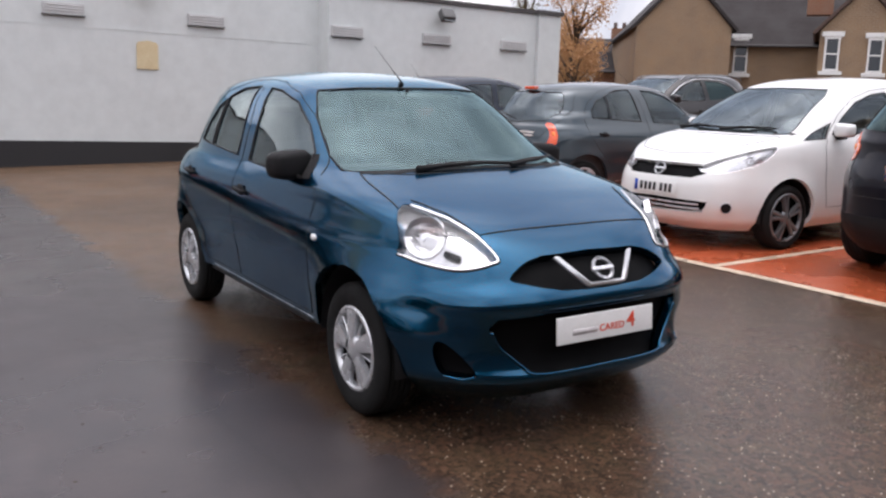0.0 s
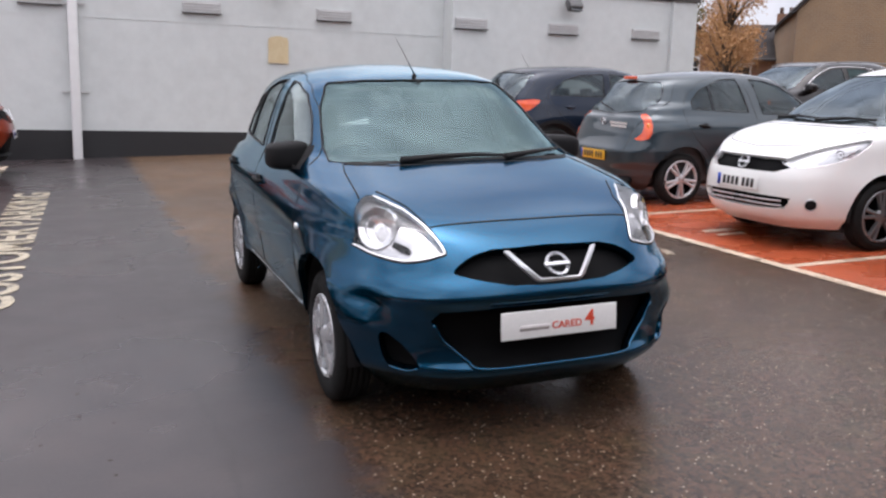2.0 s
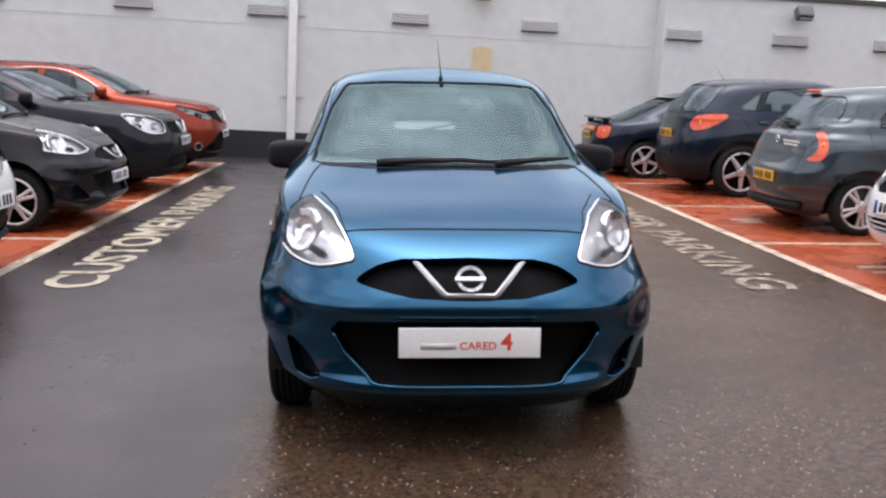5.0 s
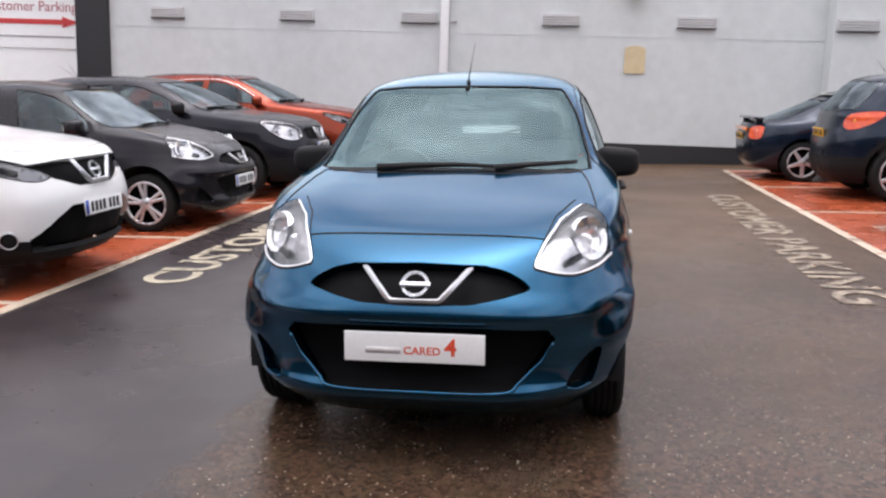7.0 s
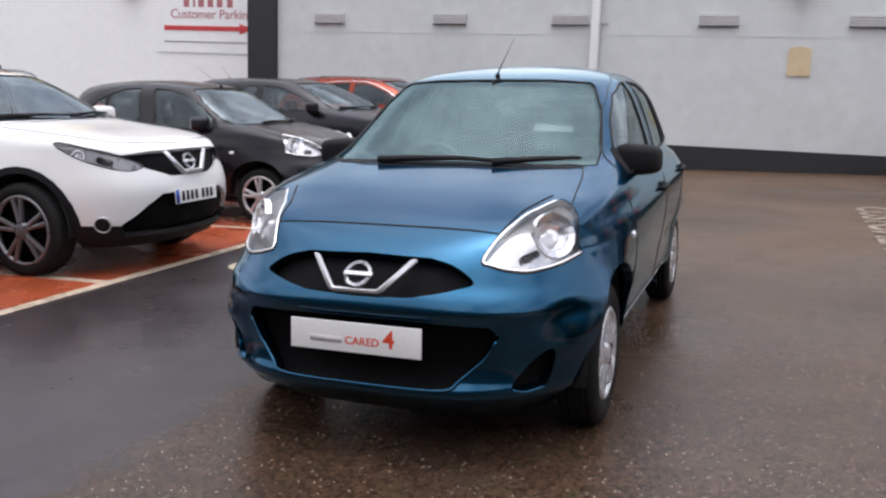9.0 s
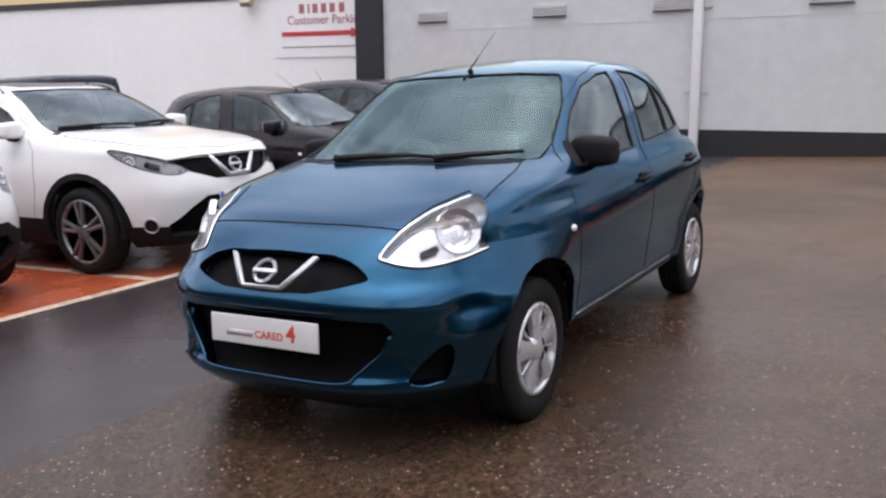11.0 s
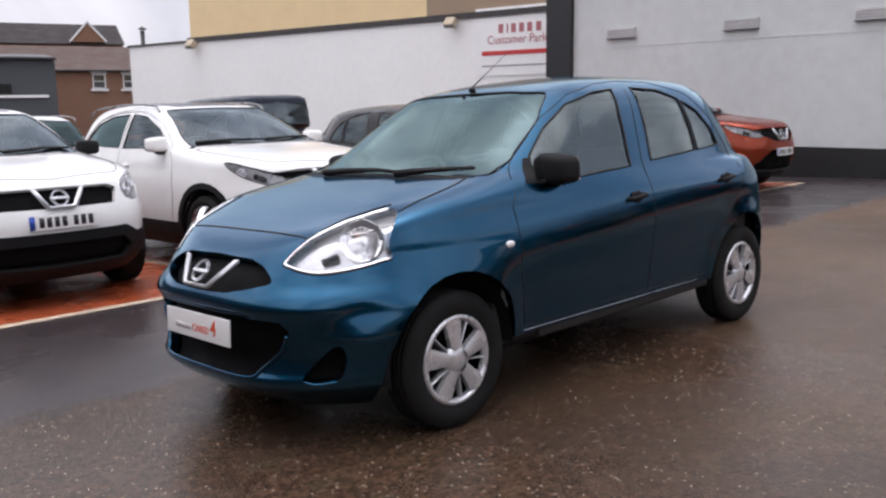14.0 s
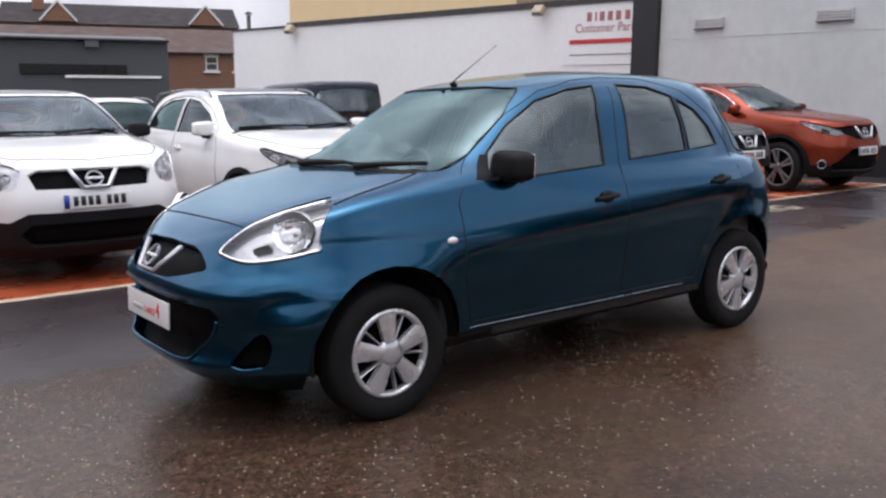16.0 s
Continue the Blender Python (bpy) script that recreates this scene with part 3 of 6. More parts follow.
    for side in (1, -1):
        for index, win, nm in ((FDOOR, FWIN, "front_door"), (RDOOR, RWIN, "rear_door")):
            door = part(nm, lift_out(half, {index}, 0, 0.025, False, side), body_paint, root)
            v, p = loops[index]
            part("door_gap", flipped(tube(on_skin(tree, v, dense(p, 0.05)), 0.0026, True, 5), side), SEAM, door)
            for w in ((win, QWIN) if index == RDOOR and QWIN in loops else (win,)):
                if w not in loops:
                    continue
                part("side_window", lift_out(half, {w}, 0.004, 0, False, side), (SIDEPANE if words else PARKPANE if pane is PANE else pane) if index == FDOOR or rear_pane is PANE else rear_pane, door)
                v, p = loops[w]
                part("window_seal", flipped(tube(on_skin(tree, v, dense(p, 0.05)), 0.006, True, 6), side), SEAM, door)
            if index == FDOOR and SAIL in loops:
                part("mirror_sail", lift_out(half, {SAIL}, -0.002, 0.02, False, side), TRIM, door, "black plastic triangle behind the mirror")
            hy, hz = spec["handles"][index - FDOOR]
            q = on_skin(tree, "side", [(hy - 0.075, hz - 0.006), (hy, hz), (hy + 0.075, hz + 0.006)], 0.022)
            if len(q) == 3:
                hb = bmesh.new()
                tube([q[0] - Vector((0.03, 0, 0)), q[0] + Vector((0.0, 0.02, 0)), q[1], q[2] - Vector((0, 0.02, 0)), q[2] - Vector((0.03, 0, 0))], 0.012, bm=hb, n=8)
                bmesh.ops.create_uvsphere(hb, u_segments=14, v_segments=8, radius=1.0, matrix=Matrix.Translation(q[1] - Vector((0.018, 0, 0.0))) @ Matrix.Diagonal((0.012, 0.05, 0.032, 1)))
                part("door_handle", flipped(hb, side), TRIM if spec.get("black_handles") else body_paint, door)
        lampv, lampp = loops[HEAD]
        lamp = part("headlight", lift_out(half, {HEAD}, 0.002, 0, False, side), LENSE, root, "clear headlamp lens over a silver reflector")
        part("reflector", lift_out(half, {HEAD}, 0.034, 0, False, side), SMOKED if spec.get("smoked") else REFLECTOR, lamp)
        if "lamp_back" in spec:  # a bright rim along the upper, front and lower edges, dark gap round it
            ring = dense(lampp, 0.02)
            far = [k for k, q in enumerate(ring) if q[0] > spec["lamp_back"]]
            ring = ring[far[-1] + 1:] + ring[:far[0]]
            part("lamp_rim", flipped(tube(on_skin(tree, lampv, ring, -0.001), 0.0062, n=8), side), LAMP, lamp)
            cu, cv = sum(q[0] for q in ring) / len(ring), sum(q[1] for q in ring) / len(ring)
            part("lamp_gap", flipped(tube(on_skin(tree, lampv, [(cu + (u - cu) * 1.035, cv + (w - cv) * 1.09) for u, w in ring], 0.001), 0.0032, n=5), side), SEAM, lamp)
        else:
            part("lamp_rim", flipped(tube(on_skin(tree, lampv, dense(lampp, 0.03)), spec.get("lamp_rim", 0.0065), True, 6), side), GLOSS if spec.get("smoked") else LAMP, lamp)
        for (u, w2, r, mt) in spec["bulbs"]:
            q = on_skin(tree, lampv, [(u, w2)])
            if q:
                o, d = VIEWS[lampv][1](u, w2)
                skin = tree.ray_cast(o, d)[1]
                face = ((Vector((0.45, -1, 0.25)) if lampv == "diag" else Vector((0, -1, 0.1))).normalized() + skin * 1.6).normalized()
                rot = face.to_track_quat("Z", "Y").to_matrix().to_4x4()
                if mt is TRIM:
                    bm = box(r * 2.4, r * 0.9, 0.02, 0, 0, 0, r * 0.35, rot=pose(0, 0, 0, 0, 0, 20))
                    bmesh.ops.transform(bm, matrix=Matrix.Translation(q[0] - face * 0.016) @ rot, verts=bm.verts)
                    part("lamp_shroud", flipped(bm, side), mt, lamp)
                    continue
                rise, count = (0.010, 16) if "lamp_back" in spec else (0.0, 28)  # the large bowl has broad flat facets
                bm = lathe([(0.0, -0.004 - rise), (r * 0.24, -0.005 - rise), (r * 0.28, -0.012 - rise), (r * 0.62, -0.007 - rise * 0.4), (r * 0.66, -0.003), (r * 0.97, 0.003), (r * 1.04, -0.02)], count, axis="z")
                bmesh.ops.transform(bm, matrix=Matrix.Translation(q[0] - face * 0.020) @ rot, verts=bm.verts)
                part("bulb_bowl", flipped(bm, side), mt, lamp, smooth="lamp_back" not in spec)
        if FOG in loops:
            part("fog_recess", lift_out(half, {FOG}, 0.04, 0, False, side), GLOSS, root)
            if "fog_lip" in spec:
                q = on_skin(tree, "diag", smooth_loop(spec["fog_lip"], 4, False), 0.0)
                part("fog_lip", flipped(tube(q, 0.007, n=8), side), body_paint, root)
        if "fog_lamp" in spec:
            fx, fz, fr = spec["fog_lamp"]
            hit, nrm, _, _ = tree.ray_cast(Vector((fx, -6, fz)), Vector((0, 1, 0)))
            turn = Matrix.Translation(hit + nrm * 0.002) @ nrm.to_track_quat("Z", "Y").to_matrix().to_4x4()
            bm = lathe([(fr * 0.84, -0.03), (fr * 0.86, 0.004), (fr * 0.93, 0.009), (fr, 0.004), (fr, -0.03)], 24, axis="z")
            bmesh.ops.transform(bm, matrix=turn, verts=bm.verts)
            fog = part("fog_lamp", flipped(bm, side), ALLOY, root)
            bm = lathe([(0.0, 0.006), (fr * 0.5, 0.004), (fr * 0.86, -0.002), (fr * 0.86, -0.03)], 24, axis="z")
            bmesh.ops.transform(bm, matrix=turn, verts=bm.verts)
            part("fog_lens", flipped(bm, side), TRIM, fog)
        if TAIL in loops:
            tl = part("tail_lamp", lift_out(half, {TAIL}, -0.006, 0.03, False, side), RED, root, "red and amber tail lamp")
            q = on_skin(tree, loops[TAIL][0], [spec["tail_spot"]], -0.004)
            if q:
                bm = bmesh.new()
                bmesh.ops.create_uvsphere(bm, u_segments=16, v_segments=10, radius=1.0, matrix=Matrix.Translation(q[0]) @ Matrix.Diagonal((0.022, 0.018, 0.035, 1)))
                part("amber_lens", flipped(bm, side), AMBER, tl)
        mx, my, mz, ms = spec["mirror"]
        hold = new("door_mirror")
        hold.parent = root
        bm = mirror_bm(ms)
        bmesh.ops.transform(bm, matrix=pose(mx, my, mz, 0, 0, -8), verts=bm.verts)
        part("housing", flipped(bm, side), mirror_paint or body_paint, hold)
        if mirror_paint is None:
            bm = mirror_bm(ms * 0.97)
            bmesh.ops.transform(bm, matrix=pose(mx, my + ms * 0.11, mz - ms * 0.03, 0, 0, -8), verts=bm.verts)
            part("housing_back", flipped(bm, side), TRIM, hold, "black rear half of the mirror housing")
        part("foot", flipped(tube([(mx - ms * 0.85, my + 0.03, mz - ms * 0.40), (mx - ms * 0.05, my + 0.01, mz - ms * 0.28)], ms * 0.30, n=10), side), TRIM, hold)
        bm = box(ms * 1.0, 0.006, ms * 0.62, mx, my + ms * (0.34 if mirror_paint else 0.445), mz, 0.002, rot=pose(0, 0, 0, 0, 0, -8))
        part("mirror_glass", flipped(bm, side), CHROME, hold)
        for k, y in enumerate(spec["axles"]):
            part("wheel_arch_liner", lathe([(0.02, -0.20), (spec["arch"] - 0.003, -0.20), (spec["arch"] - 0.003, 0.03 if k else 0.085)], 24, arc=0.53), SEAM, root).matrix_basis = pose(side * (spec["track"] - 0.02), y, spec["hub"] + 0.015, -2 if (side > 0) == (k == 0) else -9, 0, 0 if side > 0 else 180)
            wheel(spec["style"], spec["hub"], spec["tyre"], root, pose(side * spec["track"], y, spec["hub"], (-17 if k else 25), 0, 0 if side > 0 else 180), SILVER if spec["style"] == "cap" else DARKALLOY if "rails" in spec or "dark_rims" in spec else ALLOY)
        if spec.get("repeater"):
            ry, rz = spec["repeater"]
            q = on_skin(tree, "side", [(ry, rz)])
            if q:
                bm = bmesh.new()
                bmesh.ops.create_uvsphere(bm, u_segments=16, v_segments=8, radius=1.0, matrix=Matrix.Translation(q[0]) @ Matrix.Diagonal((0.010, 0.028, 0.016, 1)))
                part("side_repeater", flipped(bm, side), PLATE_W, root, "small white oval indicator")
    if "window_chrome" in spec:
        q = on_skin(tree, "side", dense(smooth_loop(spec["window_chrome"], 3, False), 0.06, False), 0.002)
        for k in (1, -1):
            part("window_trim", tube([(k * p.x, p.y, p.z) for p in q], 0.008), CHROME, root, "chrome window strip")
    # silver line drawn in for the glint along the lower door edge
    if "sill" in spec:
        y0, y1, z0 = spec["sill"]
        q = on_skin(tree, "side", dense([(y0, z0), (y1, z0)], 0.1, False))
        for k in (1, -1):
            part("sill_glint", tube([(k * p.x, p.y, p.z) for p in q], 0.0016), ALLOY, root)
    # underside and cabin
    f, r, w = spec["axles"][0] - 0.45, spec["axles"][1] + 0.40, spec["track"] - 0.14
    part("underside", box(2 * w, r - f, 0.05, 0, (f + r) / 2, spec["floor"], 0.01), SEAM, root)
    c0, c1, belt, cw = spec["cabin"]
    tub = bmesh.new()
    for k in (1, -1):
        box(0.05, c1 - c0, belt - 0.26, k * cw, (c0 + c1) / 2, (belt + 0.26) / 2, 0.015, bm=tub)
    box(2 * cw, 0.06, belt - 0.28, 0, c1, (belt + 0.26) / 2, 0.015, bm=tub)
    box(2 * cw, 0.06, belt - 0.28, 0, c0 - 0.25, (belt + 0.26) / 2, 0.015, bm=tub)
    box(2 * cw, c1 - c0 + 0.3, 0.04, 0, (c0 + c1) / 2 - 0.1, 0.29, bm=tub)
    part("cabin_lining", tub, CABIN, root)
    dash = box(2 * cw - 0.02, 0.46, 0.20, 0, c0 - 0.02, belt - 0.03, 0.05)
    box(0.42, 0.16, 0.09, -0.36, c0 + 0.10, belt + 0.055, 0.03, bm=dash)
    part("dashboard", dash, CABIN, root)
    bm = bmesh.new()
    tube([(0.185 * math.cos(a), 0, 0.185 * math.sin(a)) for a in np.linspace(0, 2 * math.pi, 25)[:-1]], 0.016, True, 8, bm)
    box(0.34, 0.02, 0.05, 0, 0, -0.01, 0.006, bm=bm)
    box(0.12, 0.04, 0.11, 0, 0, -0.01, 0.02, bm=bm)
    bmesh.ops.transform(bm, matrix=pose(-0.36, c0 + 0.30, belt - 0.02, -24), verts=bm.verts)
    part("steering_wheel", bm, CABIN, root)
    for k in (1, -1):
        seat(root, 0.36 * k, c0 + 0.82)
    if lining:
        seat(root, 0, c0 + 1.62, True)
    if "rearview" in spec:
        hx, hy, hz = spec["rearview"]
        bm = box(0.19, 0.025, 0.05, hx, hy + 0.10, hz + 0.015, 0.012)
        tube([(hx, hy + 0.10, hz + 0.03), (hx, hy + 0.09, hz + 0.085)], 0.010, bm=bm)
        part("rear_view_mirror", bm, TRIM, root)
    top = spec["rings"][-1][0]
    part("headlining", box(0.92, 1.0, 0.015, 0, spec["rings"][-1][6] + 0.02, top - 0.075, 0.004), LINING, root)
    # wipers, plates, badge, aerial
    for pts in spec["wipers"]:
        q = on_skin(tree, "front", [(abs(u), v) for u, v in pts], 0.016)
        q = [Vector((math.copysign(1, u) * s.x, s.y, s.z)) for s, (u, v) in zip(q, pts)]
        if len(q) > 1:
            part("wiper", tube(q, 0.018, n=6, r_end=0.008), SEAM, root)
    y, z, tilt = spec["front_plate"]
    number_plate(root, 0, y, z, tilt=tilt, words=words)
    y, z, tilt = spec["rear_plate"]
    number_plate(root, 0, y, z, tilt=tilt, back=True, yellow=yellow_rear)
    y, z, r, tilt = spec["badge"]
    badge(root, 0, y, z, r, tilt)
    if "high_lamp" in spec:
        y, z = spec["high_lamp"]
        part("high_brake_lamp", box(0.20, 0.06, 0.035, 0, y, z, 0.012), RED, root, "red high brake lamp")
        y, z, r = spec["rear_badge"]
        badge(root, 0, y, z, r, 14, 180)
        q = on_skin(tree, "rear", [(0.0, 1.06), (0.12, 1.09), (0.26, 1.12), (0.38, 1.15)], 0.014)
        part("rear_wiper", tube(q, 0.010, n=6, r_end=0.005), SEAM, root)
        # black tube stands in for the shade below the body-coloured bumper
        q = on_skin(tree, "rear", dense([(0.0, 0.29), (0.56, 0.29)], 0.06, False), 0.03)
        part("rear_bumper_shade", tube([*[(-p.x, p.y, p.z) for p in reversed(q)], *q[1:]], 0.045, n=10), TRIM, root, "dark strip for the shade under the rear bumper")
    if "vee" in spec:
        y, z, tilt, out = spec["vee"]
        bm = prism([(x, h - z) for x, h in out], -0.022)
        bmesh.ops.bevel(bm, geom=bm.edges[:], offset=0.004, segments=2, affect="EDGES")
        bmesh.ops.transform(bm, matrix=pose(0, y, z, tilt), verts=bm.verts)
        part("grille_vee", bm, ALLOY, root, "chrome V-shaped bar")
    if "aerial" in spec:
        ay, az, length, lean = spec["aerial"]
        bm = bmesh.new()
        bmesh.ops.create_uvsphere(bm, u_segments=12, v_segments=8, radius=1.0, matrix=Matrix.Translation((0, ay, az)) @ Matrix.Diagonal((0.012, 0.026, 0.015, 1)))
        d = Vector((0, math.cos(radians(lean)), math.sin(radians(lean))))
        p = Vector((0, ay, az + 0.015))
        tube([p, p + d * 0.09, p + d * 0.11, p + d * length], 0.0042, bm=bm, n=8, r_end=0.0012)
        part("roof_aerial", bm, TRIM, root)
    if "rails" in spec:
        y0, y1, rx, rz = spec["rails"]
        for k in (1, -1):
            pts = [(k * rx, y0, rz - 0.07), (k * rx * 0.99, y0 + 0.15, rz - 0.0), (k * rx * 0.98, (y0 + y1) / 2, rz + 0.03), (k * rx * 0.99, y1 - 0.15, rz - 0.0), (k * rx, y1, rz - 0.07)]
            part("roof_rail", tube(smooth_loop(pts, 4, False), 0.011, n=8), DARKALLOY, root)
    half.free()
    return root


MICRA = dict(
    rings=[  # height, nose, tail, half-width, roundness of nose and tail, middle
        (0.17, -1.82, 1.740, 0.705, 3.5, 3.8, 0.00), (0.24, -1.925, 1.820, 0.745, 3.6, 3.9, 0.00), (0.295, -1.966, 1.855, 0.764, 3.7, 4.0, 0.00), (0.33, -1.944, 1.862, 0.774, 3.7, 4.0, 0.00), (0.40, -1.926, 1.872, 0.787, 3.65, 4.0, 0.00),
        (0.50, -1.938, 1.880, 0.803, 3.55, 4.0, 0.00), (0.55, -1.955, 1.880, 0.813, 3.5, 4.0, 0.00), (0.585, -1.980, 1.880, 0.819, 3.4, 4.0, 0.00), (0.615, -1.972, 1.878, 0.824, 3.3, 4.0, 0.00), (0.68, -1.925, 1.868, 0.832, 3.1, 3.9, 0.00),
        (0.76, -1.855, 1.842, 0.838, 3.2, 3.8, 0.00), (0.81, -1.79, 1.825, 0.835, 3.6, 3.8, 0.00), (0.86, -1.70, 1.805, 0.826, 4.4, 3.8, 0.02),
        (0.91, -1.555, 1.785, 0.811, 5.2, 3.8, 0.05), (0.95, -1.41, 1.770, 0.793, 5.6, 3.8, 0.08), (0.985, -1.26, 1.755, 0.776, 5.0, 3.8, 0.12),
        (1.02, -1.09, 1.70, 0.759, 4.6, 3.2, 0.18), (1.045, -0.985, 1.69, 0.749, 4.2, 3.2, 0.22), (1.08, -0.90, 1.675, 0.736, 4.0, 3.2, 0.25), (1.16, -0.765, 1.635, 0.708, 4.0, 3.2, 0.30), (1.26, -0.60, 1.56, 0.668, 4.2, 3.2, 0.36),
        (1.34, -0.465, 1.50, 0.630, 4.4, 3.2, 0.42), (1.41, -0.325, 1.42, 0.577, 4.6, 3.1, 0.45), (1.45, -0.17, 1.33, 0.520, 4.0, 3.0, 0.46),
        (1.475, -0.02, 1.18, 0.450, 3.4, 2.8, 0.47), (1.497, 0.16, 0.98, 0.320, 2.8, 2.5, 0.48), (1.511, 0.32, 0.76, 0.16, 2.3, 2.3, 0.48), (1.515, 0.45, 0.51, 0.02, 2.0, 2.0, 0.48)],
    bulges=[(-0.58, 0.42, 0.22, 0.15, 0.040), (-0.69, 0.575, 0.085, 0.028, -0.016), (-0.70, 0.455, 0.10, 0.040, 0.024)],
    swells=[(1.42, 0.48, 0.26, 0.20, 0.035), (-1.50, 0.46, 0.20, 0.17, 0.018)],
    rise=0.075, soften=[(-1.62, -0.70, 0.60, 1.00, 14), (1.30, 1.70, 0.40, 0.95, 6)],
    flares=[(-1.225, 0.36, 0.05, 0.014), (1.225, 0.36, 0.05, 0.016)],
    flat=[(0.17, 0.55), (0.80, 0.55), (0.95, 0.45), (1.04, 0.25), (1.2, 0.12), (1.45, 0.02), (1.515, 0.0)],
    levels=[(0.17, 0.30, 8), (0.30, 0.64, 22), (0.64, 0.76, 7), (0.76, 1.02, 30), (1.02, 1.40, 20), (1.40, 1.47, 7)],
    axles=(-1.225, 1.225), hub=0.293, arch=0.366, track=0.708, tyre=0.168, style="cap", floor=0.22,
    cuts=[
        (FDOOR, "side", [(-0.79, 0.36), (-0.85, 0.60), (-0.855, 0.90), (-0.79, 1.02), (-0.635, 1.135), (-0.40, 1.284), (-0.17, 1.39), (0.10, 1.445), (0.335, 1.462), (0.25, 1.20), (0.208, 1.02), (0.20, 0.90), (0.21, 0.36)], 1, None),
        (RDOOR, "side", [(0.21, 0.36), (0.20, 0.90), (0.208, 1.02), (0.25, 1.20), (0.336, 1.462), (0.62, 1.455), (0.90, 1.39), (1.10, 1.25), (1.20, 1.08), (1.19, 0.90), (1.02, 0.70), (0.85, 0.55), (0.80, 0.36)], 1, (BODY,)),
        (FWIN, "side", [(-0.66, 1.00), (-0.592, 1.11), (-0.427, 1.233), (-0.223, 1.343), (0.02, 1.40), (0.20, 1.415), (0.15, 1.28), (0.10, 1.02), (-0.395, 0.995)], 1, (FDOOR,)),
        (RWIN, "side", [(0.297, 1.037), (0.34, 1.22), (0.385, 1.422), (0.62, 1.408), (0.785, 1.357), (0.79, 1.2), (0.775, 1.066)], 1, (RDOOR,)),
        (QWIN, "side", [(0.80, 1.067), (0.815, 1.2), (0.81, 1.345), (0.95, 1.285), (1.05, 1.185), (1.085, 1.085)], 1, (RDOOR,)),
        (SAIL, "side", [(-0.735, 0.995), (-0.63, 1.10), (-0.58, 1.10), (-0.60, 0.985)], 1, (FDOOR,)),
        (GONE, "side", [(-0.90, 0.10), (0.90, 0.10), (0.86, 0.318), (-0.86, 0.318)], 1, (BODY,)),
        (HOOD, "top", [(-0.5, -1.712), (-0.2, -1.712), (0.2, -1.712), (0.34, -1.712), (0.46, -1.708), (0.58, -1.65), (0.66, -1.53), (0.658, -1.40), (0.642, -1.22), (0.626, -1.06), (0.602, -0.945), (0.5, -1.0), (0.4, -1.045), (-0.5, -1.07)], 1, (BODY,)),
        (SCREEN, "front", [(-0.5, 1.038), (0.3, 1.037), (0.55, 1.03), (0.645, 1.04), (0.635, 1.10), (0.58, 1.275), (0.515, 1.385), (0.49, 1.405), (0.3, 1.418), (-0.5, 1.425)], 1, (BODY,)),
        (COWL, "front", [(-0.5, 1.030), (0.3, 1.029), (0.55, 1.022), (0.66, 1.03), (0.645, 1.041), (0.55, 1.043), (0.3, 1.048), (-0.5, 1.049)], 1, (SCREEN,)),
        (REARWIN, "rear", [(-0.5, 1.05), (0.4, 1.05), (0.56, 1.08), (0.55, 1.2), (0.47, 1.36), (0.3, 1.385), (-0.5, 1.39)], 2, (BODY,)),
        (GATE, "rear", [(-0.5, 0.52), (0.5, 0.53), (0.56, 0.62), (0.56, 0.80), (0.66, 1.06), (0.52, 1.41), (-0.5, 1.43)], 1, (BODY,)),
        (HEAD, "diag", [(-0.972, 0.762), (-0.875, 0.842), (-0.762, 0.892), (-0.68, 0.915), (-0.60, 0.934), (-0.545, 0.942), (-0.533, 0.928), (-0.538, 0.900), (-0.552, 0.86), (-0.562, 0.80), (-0.552, 0.765), (-0.600, 0.752), (-0.680, 0.736), (-0.81, 0.721), (-0.892, 0.728), (-0.948, 0.743)], 4, None),
        (GRILLE, "front", [(-0.5, 0.766), (0.16, 0.765), (0.27, 0.758), (0.35, 0.735), (0.415, 0.688), (0.36, 0.667), (0.25, 0.645), (0.12, 0.634), (-0.5, 0.632)], 4, (BODY,)),
        (INTAKE, "front", [(-0.5, 0.55), (0.27, 0.548), (0.48, 0.537), (0.51, 0.50), (0.465, 0.42), (0.425, 0.381), (0.375, 0.335), (0.345, 0.308), (-0.5, 0.297)], 1, (BODY,)),
        (FOG, "diag", [(-0.915, 0.308), (-0.86, 0.292), (-0.775, 0.303), (-0.74, 0.37), (-0.745, 0.43), (-0.775, 0.445), (-0.83, 0.405), (-0.885, 0.35)], 3, (BODY,)),
        (TAIL, "diagr", [(0.70, 1.00), (0.662, 0.94), (0.66, 0.86), (0.69, 0.79), (0.745, 0.765), (0.785, 0.80), (0.79, 0.88), (0.775, 0.96), (0.745, 1.00)], 3, None)],
    seal=1.2, handles=[(0.05, 0.862), (0.965, 0.89)], black_handles=True, bulbs=[(-0.672, 0.836, 0.088, LAMP), (-0.795, 0.770, 0.030, TRIM)], lamp_back=-0.556, lip=[(0.12, 0.302), (0.33, 0.306), (0.375, 0.335), (0.425, 0.381), (0.465, 0.42), (0.50, 0.485)], fog_lip=[(-0.91, 0.303), (-0.86, 0.290), (-0.78, 0.299)],
    mirror=(0.782, -0.52, 1.045, 0.172), repeater=(-0.922, 0.749), cabin=(-0.62, 1.40, 0.93, 0.70), rearview=(0, -0.42, 1.33),
    wipers=[[(-0.34, 1.034), (-0.15, 1.044), (0.05, 1.048), (0.25, 1.040)], [(0.21, 1.036), (0.35, 1.048), (0.47, 1.054), (0.575, 1.056)]],
    front_plate=(-1.978, 0.478, -3), rear_plate=(1.888, 0.55, 2), badge=(-1.942, 0.707, 0.052, -38), tail_spot=(0.725, 0.89), high_lamp=(1.44, 1.435), rear_badge=(1.80, 0.93, 0.045),
